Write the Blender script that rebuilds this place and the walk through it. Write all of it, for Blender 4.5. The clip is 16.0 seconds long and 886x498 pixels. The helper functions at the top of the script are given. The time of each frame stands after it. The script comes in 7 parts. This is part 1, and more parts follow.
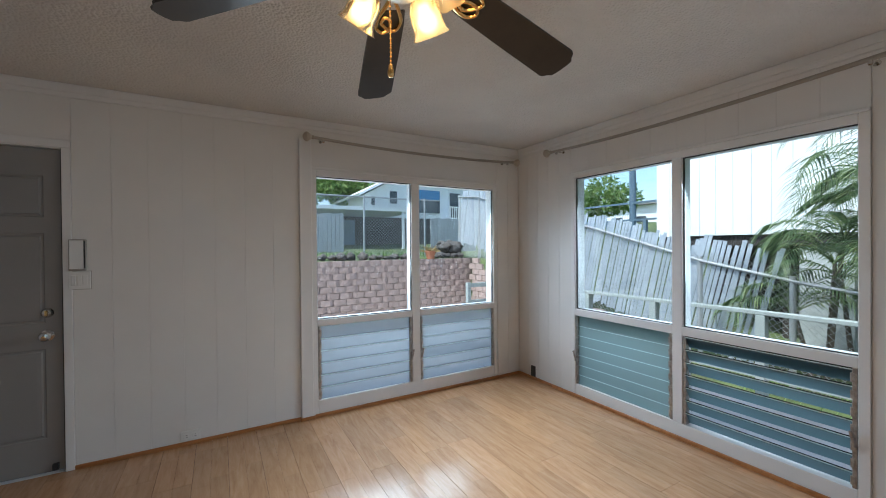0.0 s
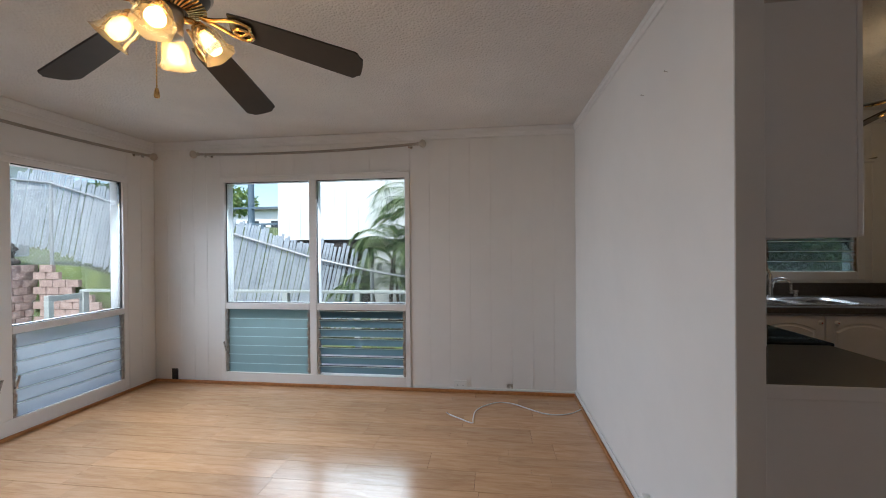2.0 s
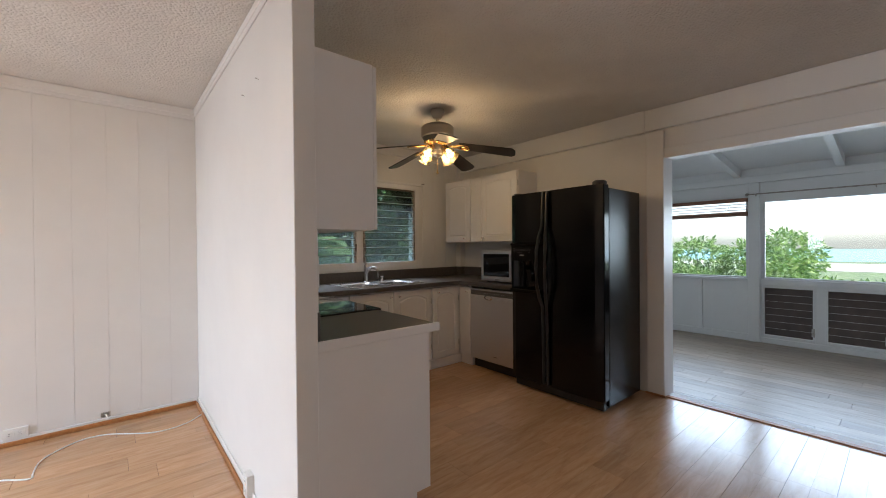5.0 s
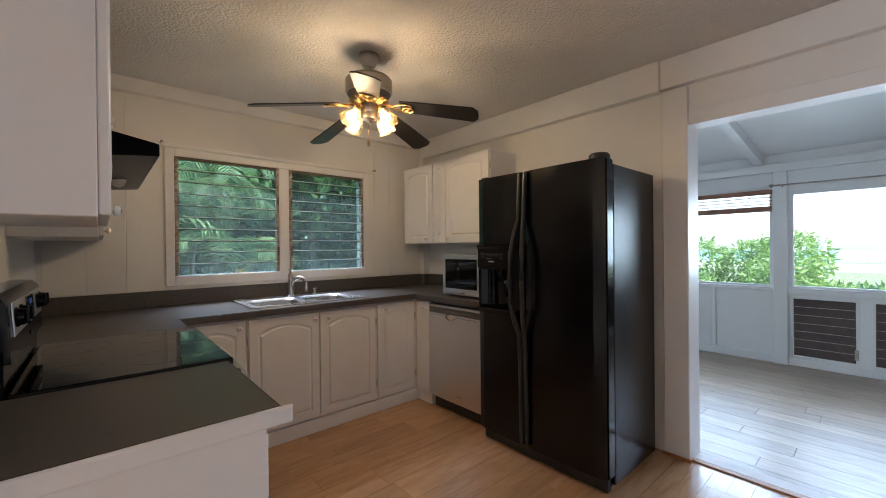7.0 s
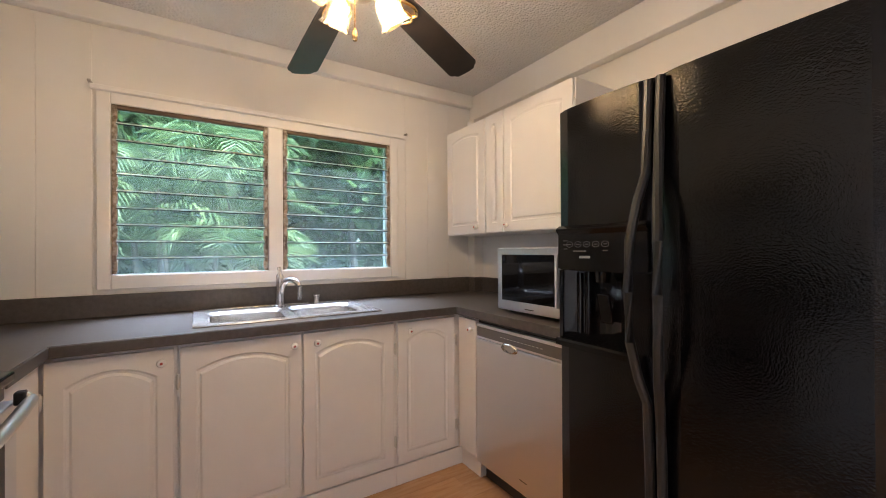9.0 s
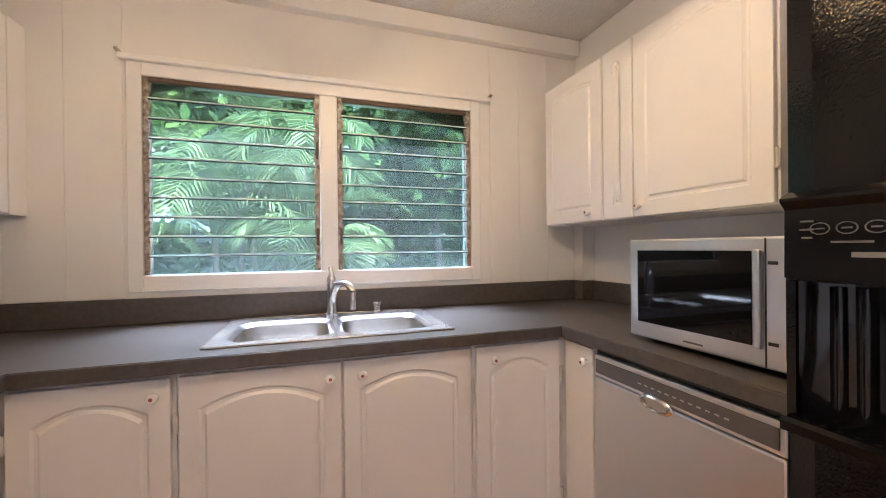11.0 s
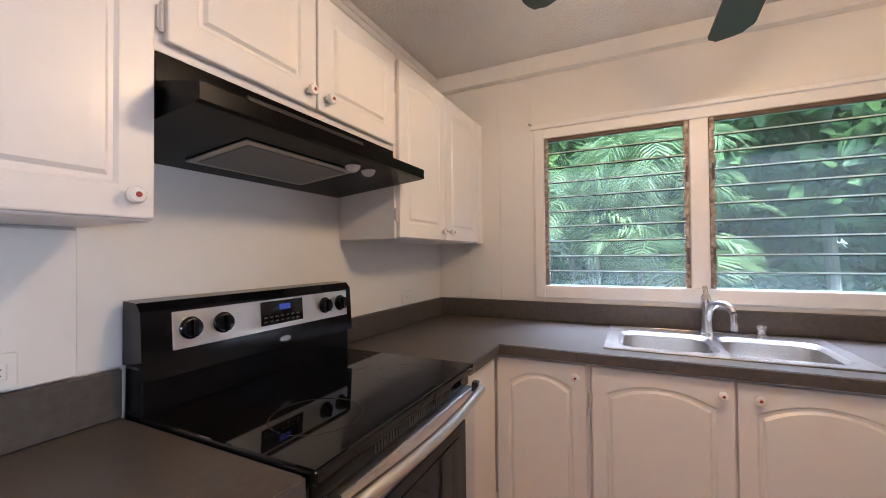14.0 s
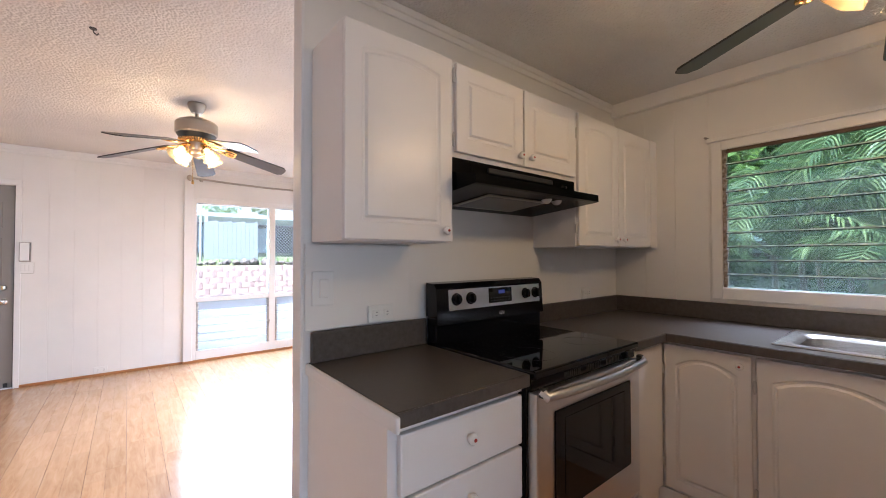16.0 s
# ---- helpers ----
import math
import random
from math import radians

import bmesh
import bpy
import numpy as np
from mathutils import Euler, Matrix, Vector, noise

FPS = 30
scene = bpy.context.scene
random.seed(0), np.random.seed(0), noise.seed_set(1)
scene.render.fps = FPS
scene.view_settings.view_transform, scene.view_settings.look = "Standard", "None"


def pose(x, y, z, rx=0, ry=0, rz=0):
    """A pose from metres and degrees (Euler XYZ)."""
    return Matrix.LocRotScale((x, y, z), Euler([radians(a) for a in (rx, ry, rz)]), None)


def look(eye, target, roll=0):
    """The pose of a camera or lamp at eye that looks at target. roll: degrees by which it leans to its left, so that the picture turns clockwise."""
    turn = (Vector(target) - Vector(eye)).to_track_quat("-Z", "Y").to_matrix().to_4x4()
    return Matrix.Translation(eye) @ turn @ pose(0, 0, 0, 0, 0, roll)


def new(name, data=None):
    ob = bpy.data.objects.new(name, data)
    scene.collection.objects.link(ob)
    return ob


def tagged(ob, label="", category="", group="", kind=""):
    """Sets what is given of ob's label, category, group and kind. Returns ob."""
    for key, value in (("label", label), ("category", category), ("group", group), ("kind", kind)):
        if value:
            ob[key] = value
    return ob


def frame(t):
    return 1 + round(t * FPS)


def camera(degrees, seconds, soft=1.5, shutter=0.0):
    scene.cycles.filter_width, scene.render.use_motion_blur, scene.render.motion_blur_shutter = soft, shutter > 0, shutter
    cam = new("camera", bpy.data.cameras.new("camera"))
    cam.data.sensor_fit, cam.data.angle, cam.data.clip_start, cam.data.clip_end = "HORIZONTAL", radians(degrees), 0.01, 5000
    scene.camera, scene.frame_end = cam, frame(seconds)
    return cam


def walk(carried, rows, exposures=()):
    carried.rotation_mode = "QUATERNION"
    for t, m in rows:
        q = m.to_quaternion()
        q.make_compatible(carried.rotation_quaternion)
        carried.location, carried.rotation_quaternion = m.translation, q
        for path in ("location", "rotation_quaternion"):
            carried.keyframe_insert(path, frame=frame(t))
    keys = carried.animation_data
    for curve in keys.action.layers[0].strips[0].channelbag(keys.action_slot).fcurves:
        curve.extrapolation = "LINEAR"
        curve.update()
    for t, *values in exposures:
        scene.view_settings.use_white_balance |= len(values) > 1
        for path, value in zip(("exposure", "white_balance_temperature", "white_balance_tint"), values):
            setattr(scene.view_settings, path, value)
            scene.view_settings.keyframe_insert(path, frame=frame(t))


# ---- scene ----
import functools

cam = camera(97.2, 16.0, 1.0)
PATH = [
    (0, (0.145, -0.146, 1.399), (1.138, 1.59, 1.384), -0.5),
    (0.5, (-0.093, -0.19, 1.378), (1.14, 1.385, 1.365), -0.6),
    (1, (-0.323, -0.248, 1.369), (1.146, 1.11, 1.357), -0.5),
    (1.5, (-0.512, -0.275, 1.37), (1.263, 0.647, 1.356), -0.5),
    (2, (-0.622, -0.276, 1.345), (1.363, -0.028, 1.337), -0.5),
    (2.5, (-0.688, -0.193, 1.365), (1.288, -0.504, 1.339), -0.5),
    (3, (-0.736, -0.171, 1.332), (1.165, -0.79, 1.317), -0.4),
    (3.5, (-0.774, -0.177, 1.301), (1.023, -1.055, 1.294), -0.4),
    (4, (-0.806, -0.226, 1.313), (0.877, -1.307, 1.293), -0.5),
    (4.5, (-0.825, -0.33, 1.302), (0.753, -1.558, 1.28), -0.4),
    (4.7, (-0.834, -0.392, 1.292), (0.713, -1.659, 1.274), -0.6),
    (6.8, (-0.345, -1.275, 1.296), (1.155, -2.599, 1.286), -0.4),
    (7, (-0.285, -1.383, 1.299), (1.216, -2.705, 1.291), -0.6),
    (7.5, (-0.072, -1.598, 1.295), (1.464, -2.88, 1.288), -0.7),
    (8, (0.176, -1.733, 1.274), (1.736, -2.983, 1.27), -0.9),
    (8.2, (0.244, -1.837, 1.258), (1.835, -3.049, 1.257), -0.7),
    (10.3, (0.942, -2.413, 1.22), (2.743, -3.283, 1.217), -0.7),
    (10.5, (0.988, -2.448, 1.225), (2.806, -3.281, 1.217), -0.7),
    (11, (1.052, -2.46, 1.221), (2.948, -3.099, 1.215), -0.6),
    (11.5, (1.063, -2.404, 1.224), (3.035, -2.74, 1.228), -0.5),
    (12, (1.039, -2.344, 1.232), (3.037, -2.427, 1.243), -0.6),
    (12.5, (1.018, -2.295, 1.246), (3.009, -2.102, 1.256), -0.5),
    (13, (0.977, -2.249, 1.268), (2.924, -1.793, 1.284), -0.5),
    (13.5, (0.895, -2.224, 1.279), (2.762, -1.507, 1.299), -0.5),
    (14, (0.732, -2.24, 1.295), (2.531, -1.368, 1.326), -0.5),
    (14.5, (0.562, -2.292, 1.313), (2.317, -1.334, 1.348), -0.5),
    (15, (0.447, -2.349, 1.32), (2.157, -1.314, 1.355), -0.6),
    (15.5, (0.322, -2.462, 1.32), (1.858, -1.182, 1.357), -0.5),
    (16, (0.176, -2.577, 1.313), (1.431, -1.02, 1.349), -0.1),
]
EXPOSURES = [(0.0, 1.0, 5600, 7), (1.0, 1.05, 5850, 11), (2.0, 1.1, 5900, 12), (3.0, 1.4, 6050, 13), (4.5, 2.1, 6100, 14), (7.0, 2.9, 5700, 13), (8.0, 3.4, 5730, 15), (10.5, 3.98, 5680, 19), (12.0, 3.8, 5620, 19), (13.5, 3.75, 5620, 22), (14.5, 3.9, 5650, 24), (15.2, 3.85, 5700, 24), (16.0, 3.0, 5780, 20)]
walk(cam, [(t, look(eye, target, roll)) for t, eye, target, roll in PATH], EXPOSURES)

# world and sun
SKY = 1.0
world = bpy.data.worlds.new("sky")
scene.world = world
world.use_nodes = True
_wn = world.node_tree
_sky = _wn.nodes.new("ShaderNodeTexSky")
_sky.sky_type = "NISHITA"
_sky.sun_disc = False
_sky.sun_elevation = radians(60)
_sky.sun_rotation = radians(262)
_sky.air_density, _sky.dust_density, _sky.ozone_density = 1.0, 2.0, 1.0
_wn.nodes["Background"].inputs[1].default_value = 0.15
_wn.links.new(_sky.outputs[0], _wn.nodes["Background"].inputs[0])
sun = new("sun", bpy.data.lights.new("sun", "SUN"))
sun.data.energy, sun.data.angle, sun.data.color = 3.4, radians(0.6), (1.0, 0.95, 0.88)
_az = radians(262)
_sd = Vector((math.sin(_az) * math.cos(radians(60)), math.cos(_az) * math.cos(radians(60)), math.sin(radians(60))))
sun.matrix_world = look((0, 0, 30), Vector((0, 0, 30)) - _sd)

# skylight entering through the window openings
def skylight(name, at, toward, down, width, height, watts, spread, color=(0.84, 0.93, 1.0)):
    """An area lamp in a window's opening that stands for the sky's light; it shines down into the room."""
    ob = new(name, bpy.data.lights.new(name, "AREA"))
    d = Vector(toward) * math.cos(radians(down)) - Vector((0, 0, math.sin(radians(down))))
    ob.matrix_world = look(at, Vector(at) + d)
    ob.data.shape, ob.data.size, ob.data.size_y = "RECTANGLE", width, height
    ob.data.energy, ob.data.color, ob.data.spread = watts, color, radians(spread)
    return ob


skylight("skylight_north", (1.74, 3.42, 1.45), (0, -1, 0), 33, 1.75, 0.9, SKY * 14, 112)
skylight("skylight_east", (3.25, 1.45, 1.45), (-1, 0, 0), 34, 1.8, 0.9, SKY * 9.5, 108)
skylight("skylight_kitchen", (3.26, -2.54, 1.65), (-1, 0, 0), 62, 1.45, 0.6, SKY * 1.5, 64)
skylight("skylight_sunroom", (0.3, -7.15, 1.4), (0, 1, 0), 16, 3.6, 0.8, SKY * 8.2, 115, (0.78, 0.90, 1.0))

# ---- building helpers ----
WM = {}


def thing(name, at, label, category, group="", kind=""):
    ob = new(name)
    ob.empty_display_size = 0.05
    ob.location = at
    WM[ob] = Matrix.Translation(at)
    return tagged(ob, label, category, group, kind)


def part(name, bm, material, parent=None, label="", smooth=False, category="", group="", kind=""):
    """One mesh object from a bmesh in world coordinates, under a thing or a part."""
    me = bpy.data.meshes.new(name)
    bmesh.ops.recalc_face_normals(bm, faces=bm.faces)
    bm.to_mesh(me)
    bm.free()
    me.materials.append(material)
    if smooth:
        me.polygons.foreach_set("use_smooth", [True] * len(me.polygons))
        me.set_sharp_from_angle(angle=radians(35))
    ob = new(name, me)
    WM[ob] = Matrix.Identity(4)
    if parent is not None:
        ob.parent = parent
        ob.matrix_parent_inverse = WM[parent].inverted()
    return tagged(ob, label, category, group, kind)


def structure(name, bm, material, label="", category="", smooth=False):
    return part(name, bm, material, None, label, smooth, category, "", "structure")


def B():
    return bmesh.new()


def bx(bm, x0, x1, y0, y1, z0, z1, bevel=0.0, seg=1):
    r = bmesh.ops.create_cube(bm, size=1.0)
    vs = r["verts"]
    for v in vs:
        v.co = Vector((x0 + (v.co.x + 0.5) * (x1 - x0), y0 + (v.co.y + 0.5) * (y1 - y0), z0 + (v.co.z + 0.5) * (z1 - z0)))
    if bevel:
        es = {e for v in vs for e in v.link_edges}
        bmesh.ops.bevel(bm, geom=list(es), offset=bevel, segments=seg, affect="EDGES", profile=0.5)
    return bm


def box(x0, x1, y0, y1, z0, z1, bevel=0.0, seg=1):
    return bx(B(), x0, x1, y0, y1, z0, z1, bevel, seg)


def obox(bm, m, sx, sy, sz, bevel=0.0, seg=1):
    """A box of that size centred on the pose m."""
    r = bmesh.ops.create_cube(bm, size=1.0)
    vs = r["verts"]
    for v in vs:
        v.co = Vector((v.co.x * sx, v.co.y * sy, v.co.z * sz))
    out = vs
    if bevel:
        es = {e for v in vs for e in v.link_edges}
        rr = bmesh.ops.bevel(bm, geom=list(es), offset=bevel, segments=seg, affect="EDGES", profile=0.5)
        out = list({v for f in rr["faces"] for v in f.verts} | {v for v in vs if v.is_valid})
    for v in out:
        v.co = m @ v.co
    return bm


def cyl(bm, p0, p1, r0, r1=None, seg=16, caps=True):
    p0, p1 = Vector(p0), Vector(p1)
    r1 = r0 if r1 is None else r1
    q = (p1 - p0).to_track_quat("Z", "Y").to_matrix()
    rings = []
    for p, r in ((p0, r0), (p1, r1)):
        rings.append([bm.verts.new(p + q @ Vector((r * math.cos(2 * math.pi * k / seg), r * math.sin(2 * math.pi * k / seg), 0))) for k in range(seg)])
    for k in range(seg):
        bm.faces.new((rings[0][k], rings[0][(k + 1) % seg], rings[1][(k + 1) % seg], rings[1][k]))
    if caps:
        bm.faces.new(list(reversed(rings[0])))
        bm.faces.new(rings[1])
    return bm


def lathe(bm, profile, m, seg=24, closed=False):
    """Turns (radius, height) pairs round the local z of the pose m."""
    rings = [[bm.verts.new(m @ Vector((max(r, 1e-4) * math.cos(2 * math.pi * k / seg), max(r, 1e-4) * math.sin(2 * math.pi * k / seg), h))) for k in range(seg)] for r, h in profile]
    for a, b in zip(rings, rings[1:]):
        for k in range(seg):
            bm.faces.new((a[k], a[(k + 1) % seg], b[(k + 1) % seg], b[k]))
    if closed:
        bm.faces.new(list(reversed(rings[0])))
        bm.faces.new(rings[-1])
    return bm


def tube(bm, pts, r, seg=8, r_end=None):
    pts = [Vector(p) for p in pts]
    rings = []
    n = len(pts)
    up = Vector((0, 0, 1))
    for i, p in enumerate(pts):
        d = (pts[min(i + 1, n - 1)] - pts[max(i - 1, 0)]).normalized()
        a = d.cross(up)
        if a.length < 1e-3:
            a = d.cross(Vector((1, 0, 0)))
        a.normalize()
        b = d.cross(a)
        rr = r if r_end is None else r + (r_end - r) * i / (n - 1)
        rings.append([bm.verts.new(p + (a * math.cos(2 * math.pi * k / seg) + b * math.sin(2 * math.pi * k / seg)) * rr) for k in range(seg)])
    for a, b in zip(rings, rings[1:]):
        for k in range(seg):
            bm.faces.new((a[k], a[(k + 1) % seg], b[(k + 1) % seg], b[k]))
    bm.faces.new(list(reversed(rings[0])))
    bm.faces.new(rings[-1])
    return bm


def prism(bm, outline, m, depth):
    """A flat outline of (u, v) pairs on the pose m, extruded along its local z."""
    a = [bm.verts.new(m @ Vector((u, v, 0))) for u, v in outline]
    b = [bm.verts.new(m @ Vector((u, v, depth))) for u, v in outline]
    n = len(a)
    bm.faces.new(list(reversed(a)))
    bm.faces.new(b)
    for k in range(n):
        bm.faces.new((a[k], a[(k + 1) % n], b[(k + 1) % n], b[k]))
    return bm


def slab_with_holes(bm, axis, p0, p1, u0, u1, z0, z1, holes):
    """A wall of thickness p0..p1 across axis, u along it, with (u0, u1, z0, z1) openings; one closed shell."""
    us = sorted({u0, u1} | {h[k] for h in holes for k in (0, 1)})
    zs = sorted({z0, z1} | {min(max(h[k], z0), z1) for h in holes for k in (2, 3)})

    def solid(i, j):
        if not (0 <= i < len(us) - 1 and 0 <= j < len(zs) - 1):
            return False
        u, z = (us[i] + us[i + 1]) / 2, (zs[j] + zs[j + 1]) / 2
        return not any(h[0] < u < h[1] and h[2] < z < h[3] for h in holes)

    @functools.lru_cache(None)
    def V(i, j, p):
        return bm.verts.new((us[i], p, zs[j]) if axis == "y" else (p, us[i], zs[j]))
    for i in range(len(us) - 1):
        for j in range(len(zs) - 1):
            if not solid(i, j):
                continue
            c = [(i, j), (i + 1, j), (i + 1, j + 1), (i, j + 1)]
            for p in (p0, p1):
                bm.faces.new([V(*q, p) for q in c])
            for k, (di, dj) in enumerate(((0, -1), (1, 0), (0, 1), (-1, 0))):
                if not solid(i + di, j + dj):
                    q, r = c[k], c[(k + 1) % 4]
                    bm.faces.new([V(*q, p0), V(*r, p0), V(*r, p1), V(*q, p1)])
    return bm


# ---- materials ----
def mat(name, color, rough=0.5, metal=0.0, spec=0.5):
    m = bpy.data.materials.new(name)
    m.use_nodes = True
    b = m.node_tree.nodes["Principled BSDF"]
    b.inputs["Base Color"].default_value = (*color, 1)
    b.inputs["Roughness"].default_value = rough
    b.inputs["Metallic"].default_value = metal
    b.inputs["Specular IOR Level"].default_value = spec
    return m


def node(m, kind, **settings):
    n = m.node_tree.nodes.new(kind)
    for k, v in settings.items():
        if k in n.inputs:
            n.inputs[k].default_value = v
    return n


def link(m, a, b):
    m.node_tree.links.new(a, b)


def shader(m):
    return m.node_tree.nodes["Principled BSDF"]


def coords(m, scale=(1, 1, 1), rot=(0, 0, 0)):
    g = m.node_tree.nodes.new("ShaderNodeNewGeometry")
    mp = m.node_tree.nodes.new("ShaderNodeMapping")
    mp.inputs["Scale"].default_value = scale
    mp.inputs["Rotation"].default_value = rot
    link(m, g.outputs["Position"], mp.inputs["Vector"])
    return mp.outputs["Vector"]


def vary(m, colors, scale=3.0, stretch=(1, 1, 1), detail=5.0, lo=0.3, hi=0.7, rough=None):
    """Base colour from a noise, over two or more colours; and roughness with it."""
    n = node(m, "ShaderNodeTexNoise", Scale=scale, Detail=detail, Roughness=0.6)
    link(m, coords(m, stretch), n.inputs["Vector"])
    r = m.node_tree.nodes.new("ShaderNodeValToRGB")
    els = r.color_ramp.elements
    els[0].position, els[1].position = lo, hi
    els[0].color, els[1].color = (*colors[0], 1), (*colors[-1], 1)
    for k, c in enumerate(colors[1:-1]):
        e = els.new(lo + (hi - lo) * (k + 1) / (len(colors) - 1))
        e.color = (*c, 1)
    link(m, n.outputs["Fac"], r.inputs["Fac"])
    link(m, r.outputs["Color"], shader(m).inputs["Base Color"])
    if rough:
        mr = node(m, "ShaderNodeMapRange")
        mr.inputs["To Min"].default_value, mr.inputs["To Max"].default_value = rough
        link(m, n.outputs["Fac"], mr.inputs["Value"])
        link(m, mr.outputs["Result"], shader(m).inputs["Roughness"])
    return r


def bump(m, scale=60.0, strength=0.2, distance=0.004, stretch=(1, 1, 1), detail=4.0):
    n = node(m, "ShaderNodeTexNoise", Scale=scale, Detail=detail)
    link(m, coords(m, stretch), n.inputs["Vector"])
    b = node(m, "ShaderNodeBump", Strength=strength, Distance=distance)
    link(m, n.outputs["Fac"], b.inputs["Height"])
    link(m, b.outputs["Normal"], shader(m).inputs["Normal"])
    return m


def paint(name, c, rough=0.5, amount=0.04, bumps=0.08, scale=2.5):
    m = mat(name, c, rough)
    vary(m, [tuple(v * (1 - amount) for v in c), c], scale, rough=(rough - 0.06, rough + 0.06))
    return bump(m, 90, bumps, 0.002)


wall_paint = paint("wall_paint", (0.80, 0.775, 0.74), 0.55, 0.05, 0.10)
trim_paint = paint("trim_paint", (0.82, 0.80, 0.775), 0.38, 0.05, 0.12)
cabinet_paint = paint("cabinet_paint", (0.83, 0.80, 0.775), 0.33, 0.04, 0.10, 4.0)
sunroom_paint = paint("sunroom_paint", (0.80, 0.82, 0.82), 0.5, 0.05, 0.10)

ceiling_mat = mat("popcorn_ceiling", (0.74, 0.71, 0.67), 0.9)
vary(ceiling_mat, [(0.66, 0.63, 0.60), (0.76, 0.73, 0.69)], 1.2)
_n = node(ceiling_mat, "ShaderNodeTexVoronoi", Scale=75.0)
link(ceiling_mat, coords(ceiling_mat), _n.inputs["Vector"])
_n2 = node(ceiling_mat, "ShaderNodeTexNoise", Scale=38.0, Detail=5.0)
link(ceiling_mat, coords(ceiling_mat), _n2.inputs["Vector"])
_m = node(ceiling_mat, "ShaderNodeMath")
_m.operation = "SUBTRACT"
link(ceiling_mat, _n2.outputs["Fac"], _m.inputs[0])
link(ceiling_mat, _n.outputs["Distance"], _m.inputs[1])
_b = node(ceiling_mat, "ShaderNodeBump", Strength=0.6, Distance=0.009)
link(ceiling_mat, _m.outputs[0], _b.inputs["Height"])
link(ceiling_mat, _b.outputs["Normal"], shader(ceiling_mat).inputs["Normal"])


def wood(name, dark, mid, light, rough=(0.25, 0.4), axis="x", grain=1.0, tint=0.25, bumps=0.05, island=0.0):
    """Grain along an axis; each piece takes its own tone by Object Info's Random."""
    m = mat(name, mid, 0.3)
    st = {"x": (1.3, 9, 9), "y": (9, 1.3, 9), "z": (9, 9, 1.3)}[axis]
    info = m.node_tree.nodes.new("ShaderNodeObjectInfo")
    add = m.node_tree.nodes.new("ShaderNodeVectorMath")
    add.operation = "MULTIPLY_ADD"
    comb = m.node_tree.nodes.new("ShaderNodeCombineXYZ")
    for k in range(3):
        link(m, info.outputs["Random"], comb.inputs[k])
    link(m, comb.outputs[0], add.inputs[0])
    add.inputs[1].default_value = (37, 53, 71)
    link(m, coords(m, st), add.inputs[2])
    n = node(m, "ShaderNodeTexNoise", Scale=3.2 * grain, Detail=8.0, Roughness=0.65, Distortion=0.6)
    link(m, add.outputs[0], n.inputs["Vector"])
    r = m.node_tree.nodes.new("ShaderNodeValToRGB")
    e = r.color_ramp.elements
    e[0].position, e[1].position = 0.28, 0.74
    e[0].color, e[1].color = (*dark, 1), (*light, 1)
    k = e.new(0.5)
    k.color = (*mid, 1)
    link(m, n.outputs["Fac"], r.inputs["Fac"])
    hsv = m.node_tree.nodes.new("ShaderNodeHueSaturation")
    mr = node(m, "ShaderNodeMapRange")
    mr.inputs["To Min"].default_value, mr.inputs["To Max"].default_value = 1 - tint, 1 + tint
    link(m, info.outputs["Random"], mr.inputs["Value"])
    if island:
        g = m.node_tree.nodes.new("ShaderNodeNewGeometry")
        mi = node(m, "ShaderNodeMapRange")
        mi.inputs["To Min"].default_value, mi.inputs["To Max"].default_value = 1 - island, 1 + island
        link(m, g.outputs["Random Per Island"], mi.inputs["Value"])
        mul = node(m, "ShaderNodeMath")
        mul.operation = "MULTIPLY"
        link(m, mr.outputs["Result"], mul.inputs[0])
        link(m, mi.outputs["Result"], mul.inputs[1])
        link(m, mul.outputs[0], hsv.inputs["Value"])
    else:
        link(m, mr.outputs["Result"], hsv.inputs["Value"])
    link(m, r.outputs["Color"], hsv.inputs["Color"])
    link(m, hsv.outputs["Color"], shader(m).inputs["Base Color"])
    n2 = node(m, "ShaderNodeTexNoise", Scale=2.2, Detail=4.0)
    link(m, coords(m), n2.inputs["Vector"])
    mr2 = node(m, "ShaderNodeMapRange")
    mr2.inputs["To Min"].default_value, mr2.inputs["To Max"].default_value = rough
    link(m, n2.outputs["Fac"], mr2.inputs["Value"])
    link(m, mr2.outputs["Result"], shader(m).inputs["Roughness"])
    b = node(m, "ShaderNodeBump", Strength=bumps, Distance=0.002)
    link(m, n.outputs["Fac"], b.inputs["Height"])
    link(m, b.outputs["Normal"], shader(m).inputs["Normal"])
    return m


floor_wood = wood("laminate_maple", (0.41, 0.215, 0.100), (0.50, 0.285, 0.145), (0.57, 0.355, 0.20), (0.17, 0.25), "y", 1.0, 0.08, 0.05, 0.10)
shader(floor_wood).inputs["Coat Weight"].default_value = 0.4
shader(floor_wood).inputs["Specular IOR Level"].default_value = 0.4
shader(floor_wood).inputs["Coat Roughness"].default_value = 0.2
sunroom_wood = wood("pale_oak_plank", (0.24, 0.185, 0.13), (0.34, 0.27, 0.20), (0.43, 0.36, 0.28), (0.28, 0.42), "x", 1.0, 0.16)
shoe_wood = wood("orange_shoe_moulding", (0.30, 0.11, 0.03), (0.42, 0.17, 0.05), (0.5, 0.23, 0.08), (0.35, 0.5), "x", 1.0, 0.1)
blind_wood = wood("brown_blind_wood", (0.17, 0.075, 0.04), (0.26, 0.12, 0.07), (0.34, 0.17, 0.10), (0.35, 0.5), "x", 1.0, 0.15)
joint_dark = mat("dark_joint", (0.10, 0.06, 0.035), 0.8)


